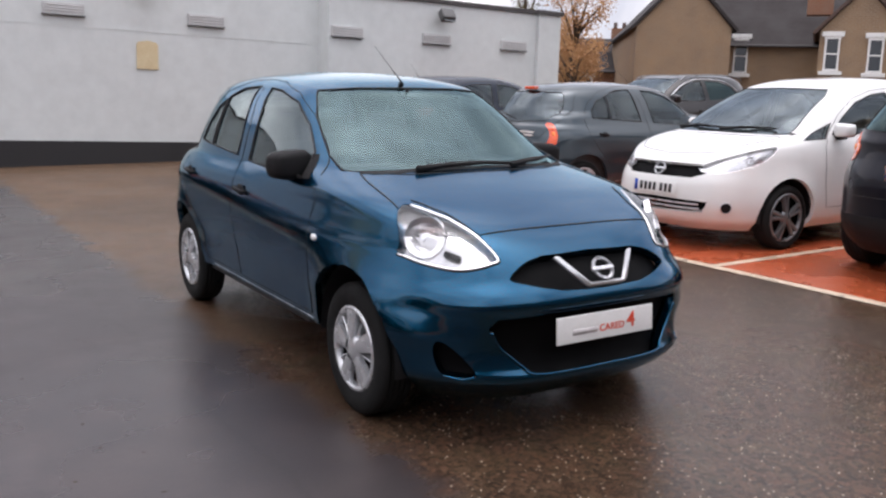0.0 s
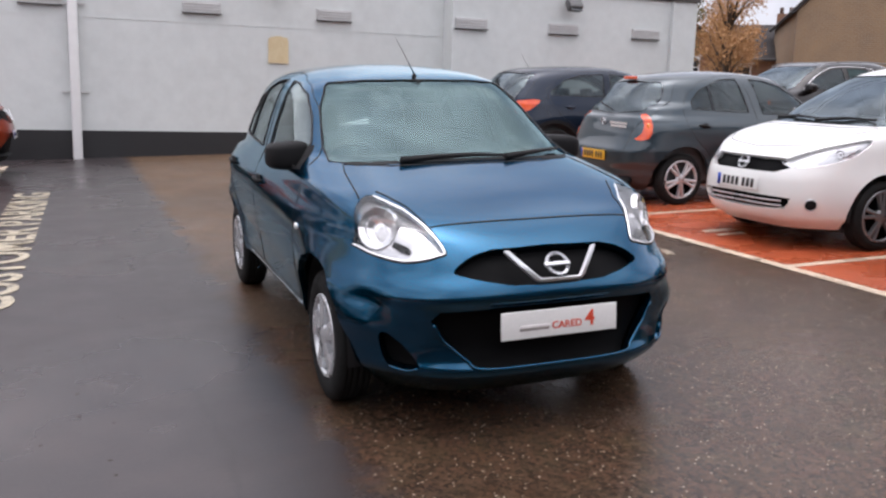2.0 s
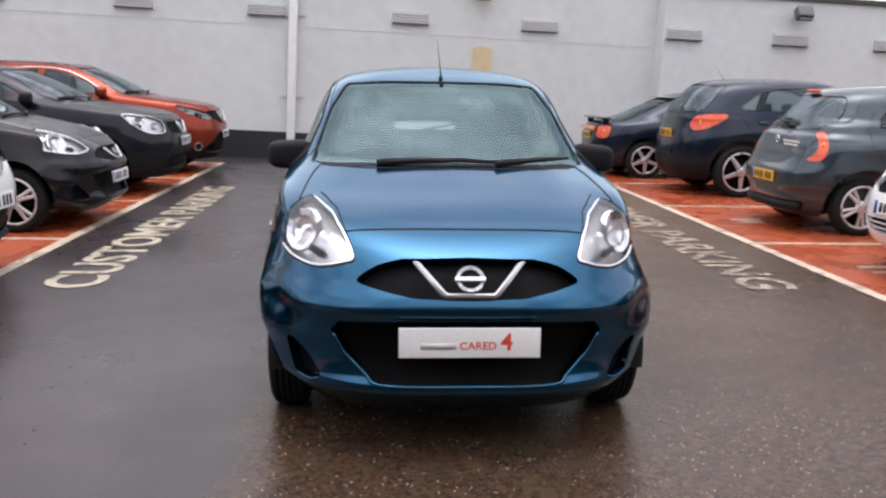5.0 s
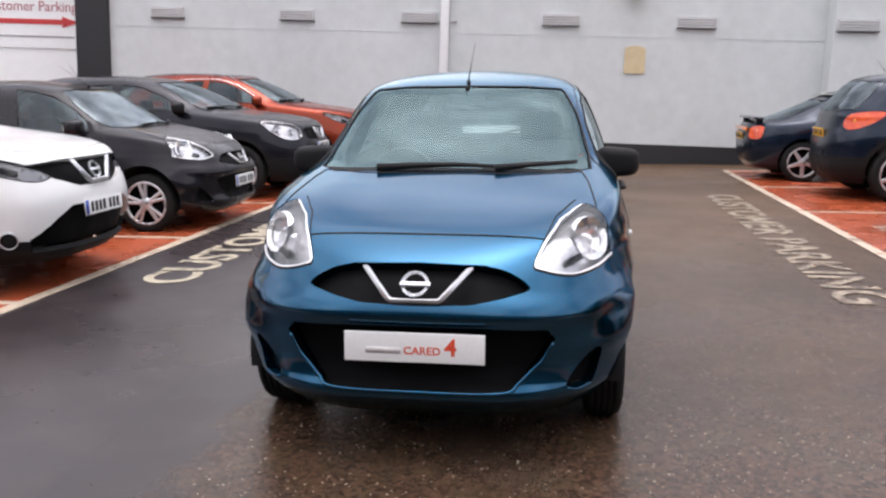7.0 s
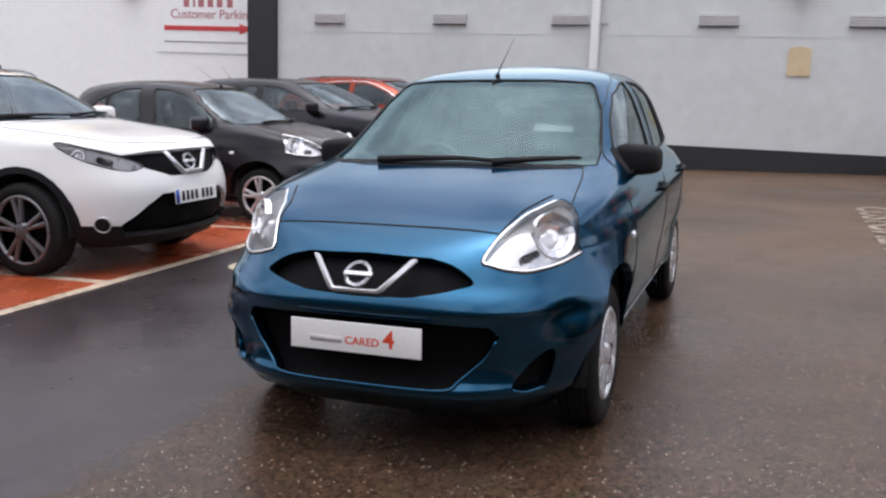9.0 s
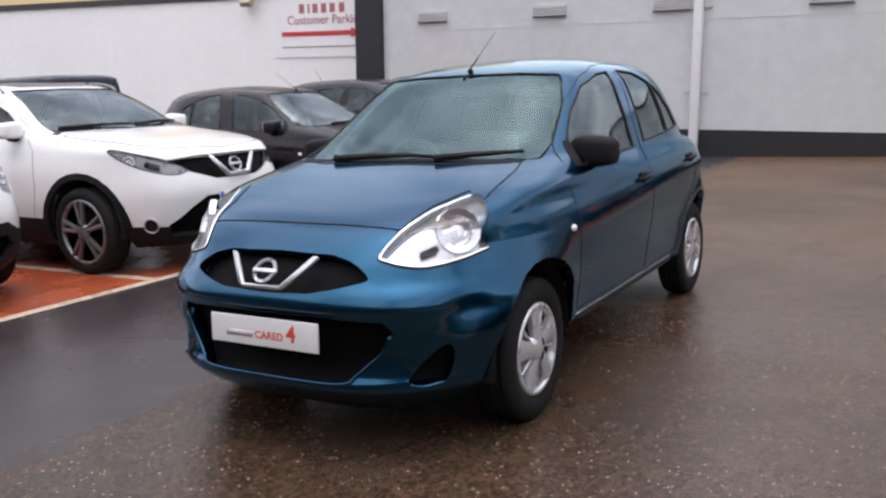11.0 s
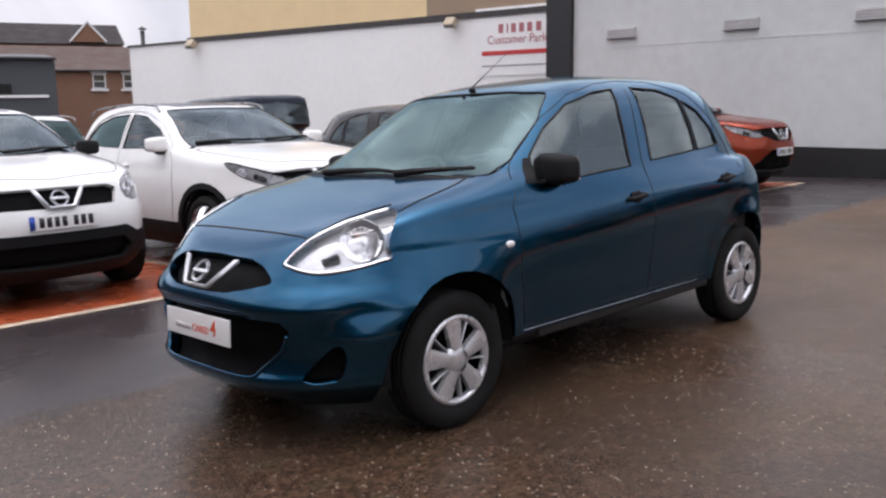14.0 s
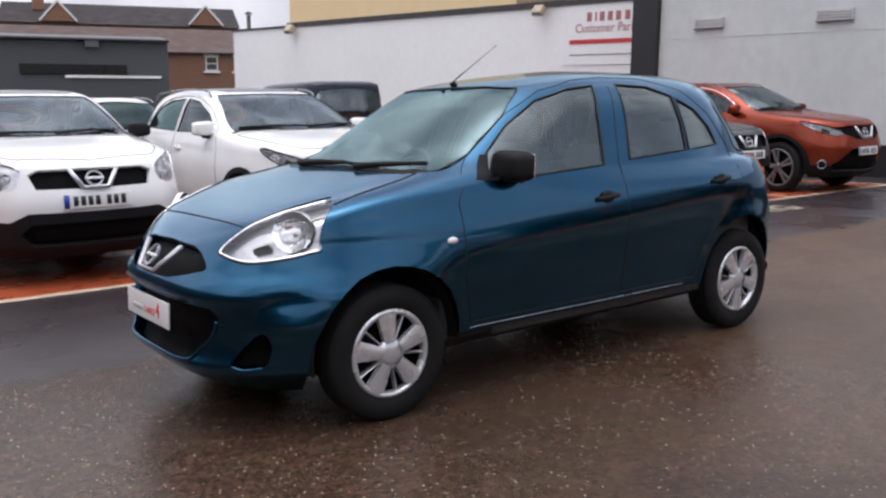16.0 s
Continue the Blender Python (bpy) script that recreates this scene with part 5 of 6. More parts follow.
# ---- surfaces of the place ----
def ground_material():
    """Dark smooth asphalt and, past a ragged seam, older brown tarmac full of pale chippings, both wet."""
    m = bpy.data.materials.new("wet_tarmac")
    m.use_nodes = True
    n, l = m.node_tree.nodes, m.node_tree.links
    b = n["Principled BSDF"]
    co = n.new("ShaderNodeTexCoord")

    def noise_tex(scale, detail=5, rough=0.55):
        t = n.new("ShaderNodeTexNoise")
        t.inputs["Scale"].default_value, t.inputs["Detail"].default_value, t.inputs["Roughness"].default_value = scale, detail, rough
        l.new(co.outputs["Object"], t.inputs["Vector"])
        return t.outputs["Fac"]

    def rng(v, a, c, lo=0.0, hi=1.0):
        t = n.new("ShaderNodeMapRange")
        for k, val in zip(("From Min", "From Max", "To Min", "To Max"), (a, c, lo, hi)):
            t.inputs[k].default_value = val
        l.new(v, t.inputs["Value"])
        return t.outputs[0]

    def mixc(f, a, c):
        t = n.new("ShaderNodeMix")
        t.data_type = "RGBA"
        for k, val in (("Factor", f), ("A", a), ("B", c)):
            if isinstance(val, tuple):
                t.inputs[k].default_value = (*val, 1)
            else:
                l.new(val, t.inputs[k])
        return t.outputs["Result"]

    def maths(op, a, c):
        t = n.new("ShaderNodeMath")
        t.operation = op
        for k, val in enumerate((a, c)):
            if isinstance(val, (int, float)):
                t.inputs[k].default_value = val
            else:
                l.new(val, t.inputs[k])
        return t.outputs[0]

    stones = n.new("ShaderNodeTexVoronoi")
    stones.inputs["Scale"].default_value = 58
    wobble = n.new("ShaderNodeTexNoise")
    wobble.inputs["Scale"].default_value, wobble.inputs["Detail"].default_value = 60, 3
    l.new(co.outputs["Object"], wobble.inputs["Vector"])
    push, bent = n.new("ShaderNodeVectorMath"), n.new("ShaderNodeVectorMath")
    push.operation, push.inputs["Scale"].default_value = "SCALE", 0.022
    l.new(wobble.outputs["Color"], push.inputs[0])
    l.new(co.outputs["Object"], bent.inputs[0])
    l.new(push.outputs[0], bent.inputs[1])
    l.new(bent.outputs[0], stones.inputs["Vector"])
    sep = n.new("ShaderNodeSeparateColor")
    l.new(stones.outputs["Color"], sep.inputs[0])
    chip = maths("MULTIPLY", rng(maths("ADD", sep.outputs[0], rng(noise_tex(2.2, 4), 0.35, 0.65, -0.05, 0.03)), 0.93, 0.95), rng(stones.outputs["Distance"], 0.20, 0.40, 1.0, 0.0))
    stains, grain, mid = noise_tex(0.55), noise_tex(140, 3), noise_tex(3.5)
    old = mixc(rng(sep.outputs[1], 0.0, 1.0), (0.030, 0.016, 0.0105), (0.086, 0.046, 0.030))
    old = mixc(rng(grain, 0.3, 0.7, 0.0, 0.5), old, (0.04368, 0.02808, 0.0195))
    old = mixc(rng(mid, 0.42, 0.68, 0.0, 0.45), old, (0.06396, 0.04134, 0.02808))
    old = mixc(rng(noise_tex(20, 4, 0.6), 0.44, 0.62, 0.0, 0.55), old, (0.0234, 0.01482, 0.01014))
    old = mixc(rng(noise_tex(7.0, 3), 0.52, 0.66, 0.0, 0.5), old, (0.060, 0.026, 0.017))
    old = mixc(rng(noise_tex(5.3, 3), 0.55, 0.68, 0.0, 0.5), old, (0.040, 0.036, 0.020))
    old = mixc(rng(stains, 0.50, 0.62, 0.0, 0.6), old, (0.02808, 0.01872, 0.01404))
    ydry = n.new("ShaderNodeSeparateXYZ")
    l.new(co.outputs["Object"], ydry.inputs[0])
    dry = rng(maths("ADD", ydry.outputs["Y"], rng(noise_tex(0.8, 5), 0.3, 0.7, -2.0, 2.0)), -1.0, 5.0, 0.0, 0.6)
    pale = mixc(rng(sep.outputs[2], 0.0, 1.0), (0.062, 0.036, 0.019), (0.200, 0.118, 0.062))
    pale = mixc(rng(grain, 0.3, 0.7, 0.0, 0.5), pale, (0.120, 0.068, 0.040))
    old = mixc(dry, old, pale)
    old = mixc(rng(noise_tex(1.7, 6, 0.68), 0.47, 0.60, 0.0, 0.42), old, (0.042, 0.026, 0.013))
    old = mixc(rng(noise_tex(11.0, 5, 0.6), 0.50, 0.66, 0.0, 0.35), old, (0.085, 0.060, 0.036))
    xyz = n.new("ShaderNodeSeparateXYZ")
    l.new(co.outputs["Object"], xyz.inputs[0])
    ragged = noise_tex(1.7, 6, 0.65)
    for sx, sy, r in ((-0.5, -2.6, 0.5), (2.7, 1.6, 0.7), (0.4, 5.6, 1.3), (1.9, 8.4, 1.2)):  # damp patches with ragged edges; the first also paints shade before the car's nose
        d = maths("SQRT", maths("ADD", maths("POWER", maths("SUBTRACT", xyz.outputs["X"], sx), 2.0), maths("POWER", maths("SUBTRACT", xyz.outputs["Y"], sy), 2.0)), 0.0)
        reach = maths("ADD", d, maths("MULTIPLY", maths("SUBTRACT", ragged, 0.5), 2.4))
        old = mixc(rng(reach, r - 0.25, r + 0.35, 0.45, 0.0), old, (0.0234, 0.01482, 0.00936))
    old = mixc(rng(grain, 0.35, 0.65, 0.0, 0.35), old, (0.0663, 0.04368, 0.02808))
    shade = n.new("ShaderNodeVectorMath")
    shade.operation = "SCALE"
    l.new(old, shade.inputs[0])
    l.new(rng(sep.outputs[1], 0.0, 1.0, 0.80, 1.40), shade.inputs["Scale"])
    old = mixc(chip, shade.outputs[0], (0.30, 0.25, 0.19))
    fresh = mixc(rng(grain, 0.3, 0.7), (0.026, 0.021, 0.022), (0.046, 0.037, 0.039))
    fresh = mixc(rng(mid, 0.45, 0.7, 0.0, 0.5), fresh, (0.068, 0.051, 0.050))
    fresh = mixc(rng(stains, 0.45, 0.6, 0.0, 0.5), fresh, (0.045, 0.038, 0.040))
    lean = maths("ADD", xyz.outputs["X"], maths("MULTIPLY", xyz.outputs["Y"], 0.02))
    edge = maths("ADD", lean, rng(noise_tex(1.9, 8, 0.75), 0.3, 0.7, -0.15, 0.15))
    side = rng(edge, -0.99, -0.83)
    crack = rng(maths("ABSOLUTE", maths("ADD", maths("ADD", lean, rng(noise_tex(1.6, 8, 0.7), 0.3, 0.7, -0.07, 0.07)), 1.33), 0.0), 0.0, 0.026, 0.45, 0.0)
    fresh = mixc(crack, fresh, (0.018, 0.015, 0.014))
    bits = n.new("ShaderNodeTexVoronoi")
    bits.inputs["Scale"].default_value = 5.0
    l.new(bent.outputs[0], bits.inputs["Vector"])
    pick = n.new("ShaderNodeSeparateColor")
    l.new(bits.outputs["Color"], pick.inputs[0])
    litter = maths("MULTIPLY", rng(pick.outputs[0], 0.72, 0.73), rng(bits.outputs["Distance"], 0.03, 0.055, 0.85, 0.0))
    fresh = mixc(litter, fresh, (0.010, 0.008, 0.007))
    old = mixc(litter, old, (0.010, 0.008, 0.007))
    fresh = mixc(rng(edge, -1.75, -1.05, 0.0, 0.25), fresh, (0.027, 0.024, 0.022))
    l.new(mixc(side, fresh, old), b.inputs["Base Color"])
    wet = mixc(side, rng(stains, 0.38, 0.62, 0.20, 0.40), maths("ADD", rng(maths("ADD", stains, maths("MULTIPLY", grain, 0.25)), 0.48, 0.78, 0.12, 0.36), maths("MULTIPLY", dry, 0.40)))
    l.new(wet, b.inputs["Roughness"])
    l.new(rng(side, 0, 1, 0.38, 0.27), b.inputs["Specular IOR Level"])
    height = maths("ADD", maths("MULTIPLY", stones.outputs["Distance"], 0.35), grain)
    bump = n.new("ShaderNodeBump")
    bump.inputs["Distance"].default_value = 0.006
    l.new(rng(side, 0, 1, 0.15, 0.26), bump.inputs["Strength"])
    l.new(height, bump.inputs["Height"])
    l.new(bump.outputs[0], b.inputs["Normal"])
    return m


def worn_paint(name, base, under, worn=0.5, rough=0.4):
    """Road paint, worn through to the tarmac in flakes."""
    m = material(name, base, rough, var=0.15, scale=2.5, fine=60, bump=0.35, bscale=130, wet=0.12)
    n, l = m.node_tree.nodes, m.node_tree.links
    b = n["Principled BSDF"]
    src = b.inputs["Base Color"].links[0].from_socket
    co = n.new("ShaderNodeTexCoord")
    a = n.new("ShaderNodeTexNoise")
    a.inputs["Scale"].default_value, a.inputs["Detail"].default_value, a.inputs["Roughness"].default_value = 9, 8, 0.75
    l.new(co.outputs["Object"], a.inputs["Vector"])
    r = n.new("ShaderNodeMapRange")
    r.inputs["From Min"].default_value, r.inputs["From Max"].default_value = worn, worn + 0.12
    l.new(a.outputs["Fac"], r.inputs["Value"])
    x = n.new("ShaderNodeMix")
    x.data_type = "RGBA"
    x.inputs["B"].default_value = (*under, 1)
    l.new(src, x.inputs["A"])
    l.new(r.outputs[0], x.inputs["Factor"])
    l.new(x.outputs["Result"], b.inputs["Base Color"])
    return m


def courses(name, base, mortar, bw=0.225, bh=0.075, var=0.25, strength=0.5, rough=0.85, other=None):
    """Brickwork relief and colour at true size, for walls."""
    m = material(name, base, rough, var=var, scale=1.2, fine=25, other=other)
    n, l = m.node_tree.nodes, m.node_tree.links
    b = n["Principled BSDF"]
    src = b.inputs["Base Color"].links[0].from_socket
    co = n.new("ShaderNodeTexCoord")
    mp = n.new("ShaderNodeMapping")
    mp.inputs["Rotation"].default_value = (radians(90), 0, 0)
    l.new(co.outputs["Object"], mp.inputs["Vector"])
    br = n.new("ShaderNodeTexBrick")
    br.inputs["Scale"].default_value, br.inputs["Mortar Size"].default_value = 1.0, 0.010
    br.inputs["Brick Width"].default_value, br.inputs["Row Height"].default_value = bw, bh
    br.inputs["Color1"].default_value, br.inputs["Color2"].default_value, br.inputs["Mortar"].default_value = (1, 1, 1, 1), (0.8, 0.8, 0.8, 1), (0, 0, 0, 1)
    l.new(mp.outputs[0], br.inputs["Vector"])
    x = n.new("ShaderNodeMix")
    x.data_type = "RGBA"
    x.inputs["A"].default_value = (*mortar, 1)
    l.new(src, x.inputs["B"])
    l.new(br.outputs["Color"], x.inputs["Factor"])
    l.new(x.outputs["Result"], b.inputs["Base Color"])
    bump = n.new("ShaderNodeBump")
    bump.inputs["Strength"].default_value, bump.inputs["Distance"].default_value = strength, 0.01
    l.new(br.outputs["Color"], bump.inputs["Height"])
    l.new(bump.outputs[0], b.inputs["Normal"])
    return m


TARMAC = ground_material()
BAY = worn_paint("orange_bay_paint", (0.36, 0.075, 0.028), (0.12, 0.06, 0.045), 0.60, 0.32)
LINE = worn_paint("cream_line_paint", (0.58, 0.47, 0.36), (0.15, 0.11, 0.085), 0.55)
LETTER = worn_paint("cream_letter_paint", (0.48, 0.42, 0.31), (0.12, 0.10, 0.08), 0.50)
OLDLETTER = worn_paint("faded_letter_paint", (0.36, 0.29, 0.21), (0.10, 0.07, 0.05), 0.45)
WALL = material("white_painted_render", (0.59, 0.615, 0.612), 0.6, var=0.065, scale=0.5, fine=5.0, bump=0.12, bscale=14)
# paler than WALL: the west wall's brighter light is put into its base colour
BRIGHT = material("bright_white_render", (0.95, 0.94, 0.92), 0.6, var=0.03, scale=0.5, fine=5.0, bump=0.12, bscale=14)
PLINTH = material("black_plinth_paint", (0.018, 0.018, 0.020), 0.5, bump=0.3, bscale=30)
COPING = material("dark_coping", (0.06, 0.055, 0.055), 0.7)
PIPE = material("white_pipe_plastic", (0.76, 0.76, 0.76), 0.4, var=0.05)
VENT = material("grey_vent_metal", (0.50, 0.50, 0.50), 0.5, var=0.08)
RUST = material("rust_stained_yellow", (0.68, 0.58, 0.38), 0.7, other=(0.55, 0.42, 0.24), scale=5)
FIXTURE = material("dark_lamp_metal", (0.10, 0.10, 0.10), 0.5)
BEIGE = material("beige_lamp_plastic", (0.50, 0.42, 0.30), 0.5)
YELLOW = material("yellow_cladding", (0.84, 0.64, 0.36), 0.6, var=0.06, scale=1.5)
STOCK = courses("yellow_stock_brick", (0.35, 0.225, 0.13), (0.30, 0.235, 0.165), other=(0.15, 0.09, 0.055))
REDBRICK = courses("red_brick", (0.26, 0.105, 0.055), (0.24, 0.18, 0.13), other=(0.19, 0.075, 0.042))
SLATE = courses("slate_roof", (0.034, 0.027, 0.027), (0.02, 0.018, 0.018), 0.25, 0.2, rough=0.95, other=(0.024, 0.020, 0.020))
TILE = courses("clay_tile_roof", (0.10, 0.060, 0.045), (0.05, 0.03, 0.025), 0.17, 0.15, rough=0.75, other=(0.075, 0.045, 0.036))
BRONZE = material("brown_cladding", (0.34, 0.25, 0.17), 0.6, var=0.08, scale=1.5)
SHED = material("grey_steel_cladding", (0.070, 0.078, 0.085), 0.55, var=0.06)
FRAME = material("white_window_paint", (0.74, 0.74, 0.73), 0.45, var=0.04)
HOUSEPANE = material("house_window_glass", (0.03, 0.035, 0.04), 0.06, spec=0.8)
SIGN = material("white_sign_board", (0.93, 0.92, 0.91), 0.4, var=0.03)
SIGNRED = material("sign_red", (0.60, 0.05, 0.05), 0.45)
SIGNPALE = material("faded_sign_red", (0.46, 0.17, 0.18), 0.45)
SIGNGREY = material("sign_grey", (0.30, 0.26, 0.27), 0.5)
BARK = material("bark", (0.075, 0.055, 0.04), 0.9, bump=0.6, bscale=30)
LEAF = material("autumn_leaves", (0.54, 0.31, 0.14), 0.7, other=(0.40, 0.21, 0.09), scale=1.5, fine=8)
GREENLEAF = material("olive_leaves", (0.16, 0.13, 0.04), 0.7, other=(0.09, 0.075, 0.025), scale=1.5, fine=8)


def slab(name, x0, x1, y0, y1, z0, z1, mat, parent=None, label="", bevel=0.0):
    bm = box(x1 - x0, y1 - y0, z1 - z0, (x0 + x1) / 2, (y0 + y1) / 2, (z0 + z1) / 2, bevel)
    return part(name, bm, mat, parent, label, smooth=False)


def structure(name, bm, mat, label, category, smooth=False):
    return tagged(part(name, bm, mat, None, smooth=smooth), label, category, "", "structure")


# ---- ground and markings ----
bm = bmesh.new()
xs = [-400, -120, -60, -30, -16, -12, -8, -4, -1, 2, 5, 8, 11, 14, 30, 60, 120, 400]
ys = [-400, -120, -60, -30, -14, -9, -6, -3, 0, 3, 6, 9, 12, 14, 30, 60, 120, 400]
g = [[bm.verts.new((x, y, lot_z(x, y))) for y in ys] for x in xs]
for i in range(len(xs) - 1):
    for j in range(len(ys) - 1):
        bm.faces.new((g[i][j], g[i + 1][j], g[i + 1][j + 1], g[i][j + 1]))
structure("ground", bm, TARMAC, "wet tarmac car park with an old brown half", "ground", True)


def marking(name, x0, x1, y0, y1, mat, label, category, lift=0.004, kind="structure"):
    bm = bmesh.new()
    nx, ny = max(1, int((x1 - x0) / 1.5)), max(1, int((y1 - y0) / 1.5))
    r = random.Random(int((x0 * 7 + y0 * 13) * 100))
    g = [[bm.verts.new((x0 + (x1 - x0) * i / nx, y0 + (y1 - y0) * j / ny, 0)) for j in range(ny + 1)] for i in range(nx + 1)]
    for row in g:
        for v in row:
            v.co.z = lot_z(v.co.x, v.co.y) + lift
    for i in range(nx):
        for j in range(ny):
            bm.faces.new((g[i][j], g[i + 1][j], g[i + 1][j + 1], g[i][j + 1]))
    low = bmesh.ops.extrude_face_region(bm, geom=bm.faces[:])
    for v in [v for v in low["geom"] if isinstance(v, bmesh.types.BMVert)]:
        v.co.z -= 0.0035
    bmesh.ops.recalc_face_normals(bm, faces=bm.faces[:])
    return structure(name, bm, mat, label, category)


E_LINE, W_LINE = 3.20, -3.06
SEPS = [-5.10, -2.44, 0.23, 2.88, 5.53, 8.17, 10.80]
marking("bay_surface_east", E_LINE, 8.4, -7.5, 10.80, BAY, "orange painted parking bays, wet and worn", "parking bay", 0.004)
marking("bay_surface_west", -8.3, W_LINE, -7.5, 10.80, BAY, "orange painted parking bays, wet and worn", "parking bay", 0.004)
marking("edge_line_east", E_LINE - 0.05, E_LINE + 0.05, -7.5, 10.85, LINE, "worn cream edge line of the bays", "road marking", 0.008)
marking("edge_line_west", W_LINE - 0.05, W_LINE + 0.05, -7.5, 10.85, LINE, "worn cream edge line of the bays", "road marking", 0.008)
for y in SEPS:
    marking("bay_line_east", E_LINE + 0.05, 8.3, y - 0.04, y + 0.04, LINE, "worn cream line between two bays", "road marking", 0.008)
    marking("bay_line_west", -8.2, W_LINE - 0.05, y - 0.04, y + 0.04, LINE, "worn cream line between two bays", "road marking", 0.008)
for y in (1.68, 4.34):
    for k, (dx, dy, w, h) in enumerate(((0, -0.12, 0.30, 0.07), (0.02, 0.08, 0.34, 0.09))):
        marking("bay_mark", 3.78 + dx - w / 2, 3.78 + dx + w / 2, y + dy - h / 2, y + dy + h / 2, LINE, "faded pale bar painted in a bay", "road marking", 0.009)
for name, x, turn in (("floor_lettering_east", 2.52, -90), ("floor_lettering_west", -2.42, 90)):
    bm = letters("CUSTOMER PARKING", 0.56, 0.0015, 0.012, 6.15)
    bmesh.ops.transform(bm, matrix=on_lot(x, 4.02, turn, 0.005), verts=bm.verts)
    structure(name, bm, OLDLETTER if x > 0 else LETTER, "cream capitals CUSTOMER PARKING painted on tarmac", "road marking")

CHIP = material("pale_stone", (0.32, 0.27, 0.21), 0.35, var=0.4, scale=30, fine=200)
LITTER = material("dead_leaf", (0.030, 0.020, 0.012), 0.5, var=0.4, scale=20)


def strewn(name, count, x0, x1, y0, y1, size, flat, mat, label, category, seed):
    """Loose bits lying on the lot."""
    r = random.Random(seed)
    verts, faces = [], []
    for _ in range(count):
        x, y = r.uniform(x0, x1), r.uniform(y0, y1)
        s, a = r.uniform(*size), r.uniform(0, 6.28)
        z = lot_z(x, y) + 0.0005
        b = len(verts)
        verts += [(x + s * k * math.cos(a + t), y + s * k * math.sin(a + t), z) for t, k in ((0, 1), (1.3, 0.7), (2.9, 1.1), (4.6, 0.8))]
        verts.append((x + s * r.uniform(-0.2, 0.2), y + s * r.uniform(-0.2, 0.2), z + s * flat))
        faces += [(b + k, b + (k + 1) % 4, b + 4) for k in range(4)]
    me = bpy.data.meshes.new(name)
    me.from_pydata(verts, [], faces)
    me.materials.append(mat)
    return tagged(new(name, me), label, category, "", "stuff")


strewn("stone_chippings", 2600, -0.75, 3.1, -5.2, 1.5, (0.0024, 0.0066), 0.7, CHIP, "pale stone chippings bedded in the old tarmac", "gravel", 11)
strewn("leaf_litter", 420, -2.95, 3.1, -5.2, 9.0, (0.006, 0.014), 0.25, LITTER, "dark scraps of dead leaf on the wet tarmac", "leaf litter", 12)

# ---- the white building ----
WY, PY = 12.1, 11.6
TOP = 3.72
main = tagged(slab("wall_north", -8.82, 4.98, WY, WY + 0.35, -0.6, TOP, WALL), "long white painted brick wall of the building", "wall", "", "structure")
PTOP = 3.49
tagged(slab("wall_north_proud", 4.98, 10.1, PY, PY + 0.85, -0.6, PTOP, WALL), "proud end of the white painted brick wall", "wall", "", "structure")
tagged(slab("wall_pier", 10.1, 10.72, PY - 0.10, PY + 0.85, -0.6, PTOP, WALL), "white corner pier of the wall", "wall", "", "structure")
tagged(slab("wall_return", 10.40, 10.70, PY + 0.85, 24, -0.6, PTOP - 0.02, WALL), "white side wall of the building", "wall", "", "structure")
tagged(slab("roof", -8.8, 10.4, WY + 0.36, 24, PTOP - 0.3, PTOP - 0.15, COPING), "flat dark roof behind the parapet", "roof", "", "structure")
for nm, a, b, y, z in (("coping", -8.82, 4.975, WY, TOP), ("coping_proud", 4.98, 10.06, PY, PTOP), ("coping_pier", 10.06, 10.76, PY - 0.10, PTOP)):
    tagged(slab(nm, a, b, y - 0.05, y + 0.42, z, z + 0.09, COPING), "dark coping along the wall top", "coping", "", "structure")
PT = 0.53
for nm, a, b, y in (("plinth", -8.82, 4.98, WY), ("plinth_proud", 4.962, 10.1, PY), ("plinth_pier", 10.09, 10.74, PY - 0.1)):
    tagged(slab(nm, a, b, y - 0.018, y + 0.002, -0.5, PT, PLINTH), "black painted band at the foot of the wall", "plinth", "", "structure")
for nm, a, b, y in (("ledge", -8.82, 4.98, WY), ):
    tagged(slab(nm, a, b, y - 0.006, y + 0.002, 2.50, 2.53, WALL), "thin raised course on the white wall", "trim", "", "structure")
tagged(slab("black_corner", -9.50, -8.82, WY - 0.12, WY + 1.7, -0.6, TOP + 0.6, PLINTH), "black painted corner of the building", "pilaster", "", "structure")


def vent(x, y, z, group="wall vents"):
    v = thing("wall_vent", "grey louvred vent high on the white wall", "vent", pose(x, y, z), group)
    part("vent_body", box(0.68, 0.05, 0.20, 0, -0.025, 0, 0.008), VENT, v, smooth=False)
    for k in (-0.7, 0.1, 0.9):
        part("louvre", box(0.64, 0.016, 0.020, 0, -0.052, k * 0.06, 0.003, rot=pose(0, 0, 0, 28)), VENT, v, smooth=False)
    part("drip_edge", box(0.70, 0.07, 0.018, 0, -0.04, -0.108, 0.004), FIXTURE, v, smooth=False)
    return v


for x in (-7.57, -4.90, -2.48, 0.22, 2.70):
    vent(x, WY, 2.79)
for x in (5.37, 7.45, 9.47):
    vent(x, PY, 2.76)

pipe = thing("downpipe", "white square downpipe on brackets", "pipe", pose(-1.97, WY, 0))
part("pipe", box(0.16, 0.14, 3.7, 0, -0.10, 1.87 - 0.03, 0.03), PIPE, pipe)
for z in (2.72, 1.20):
    for k in (-1, 1):
        part("bracket", box(0.14, 0.03, 0.035, k * 0.15, -0.02, z, 0.006), VENT, pipe, smooth=False)
sign = thing("stained_plate", "rust-stained yellow plate with a rounded top", "sign", pose(1.62, WY, 2.10))
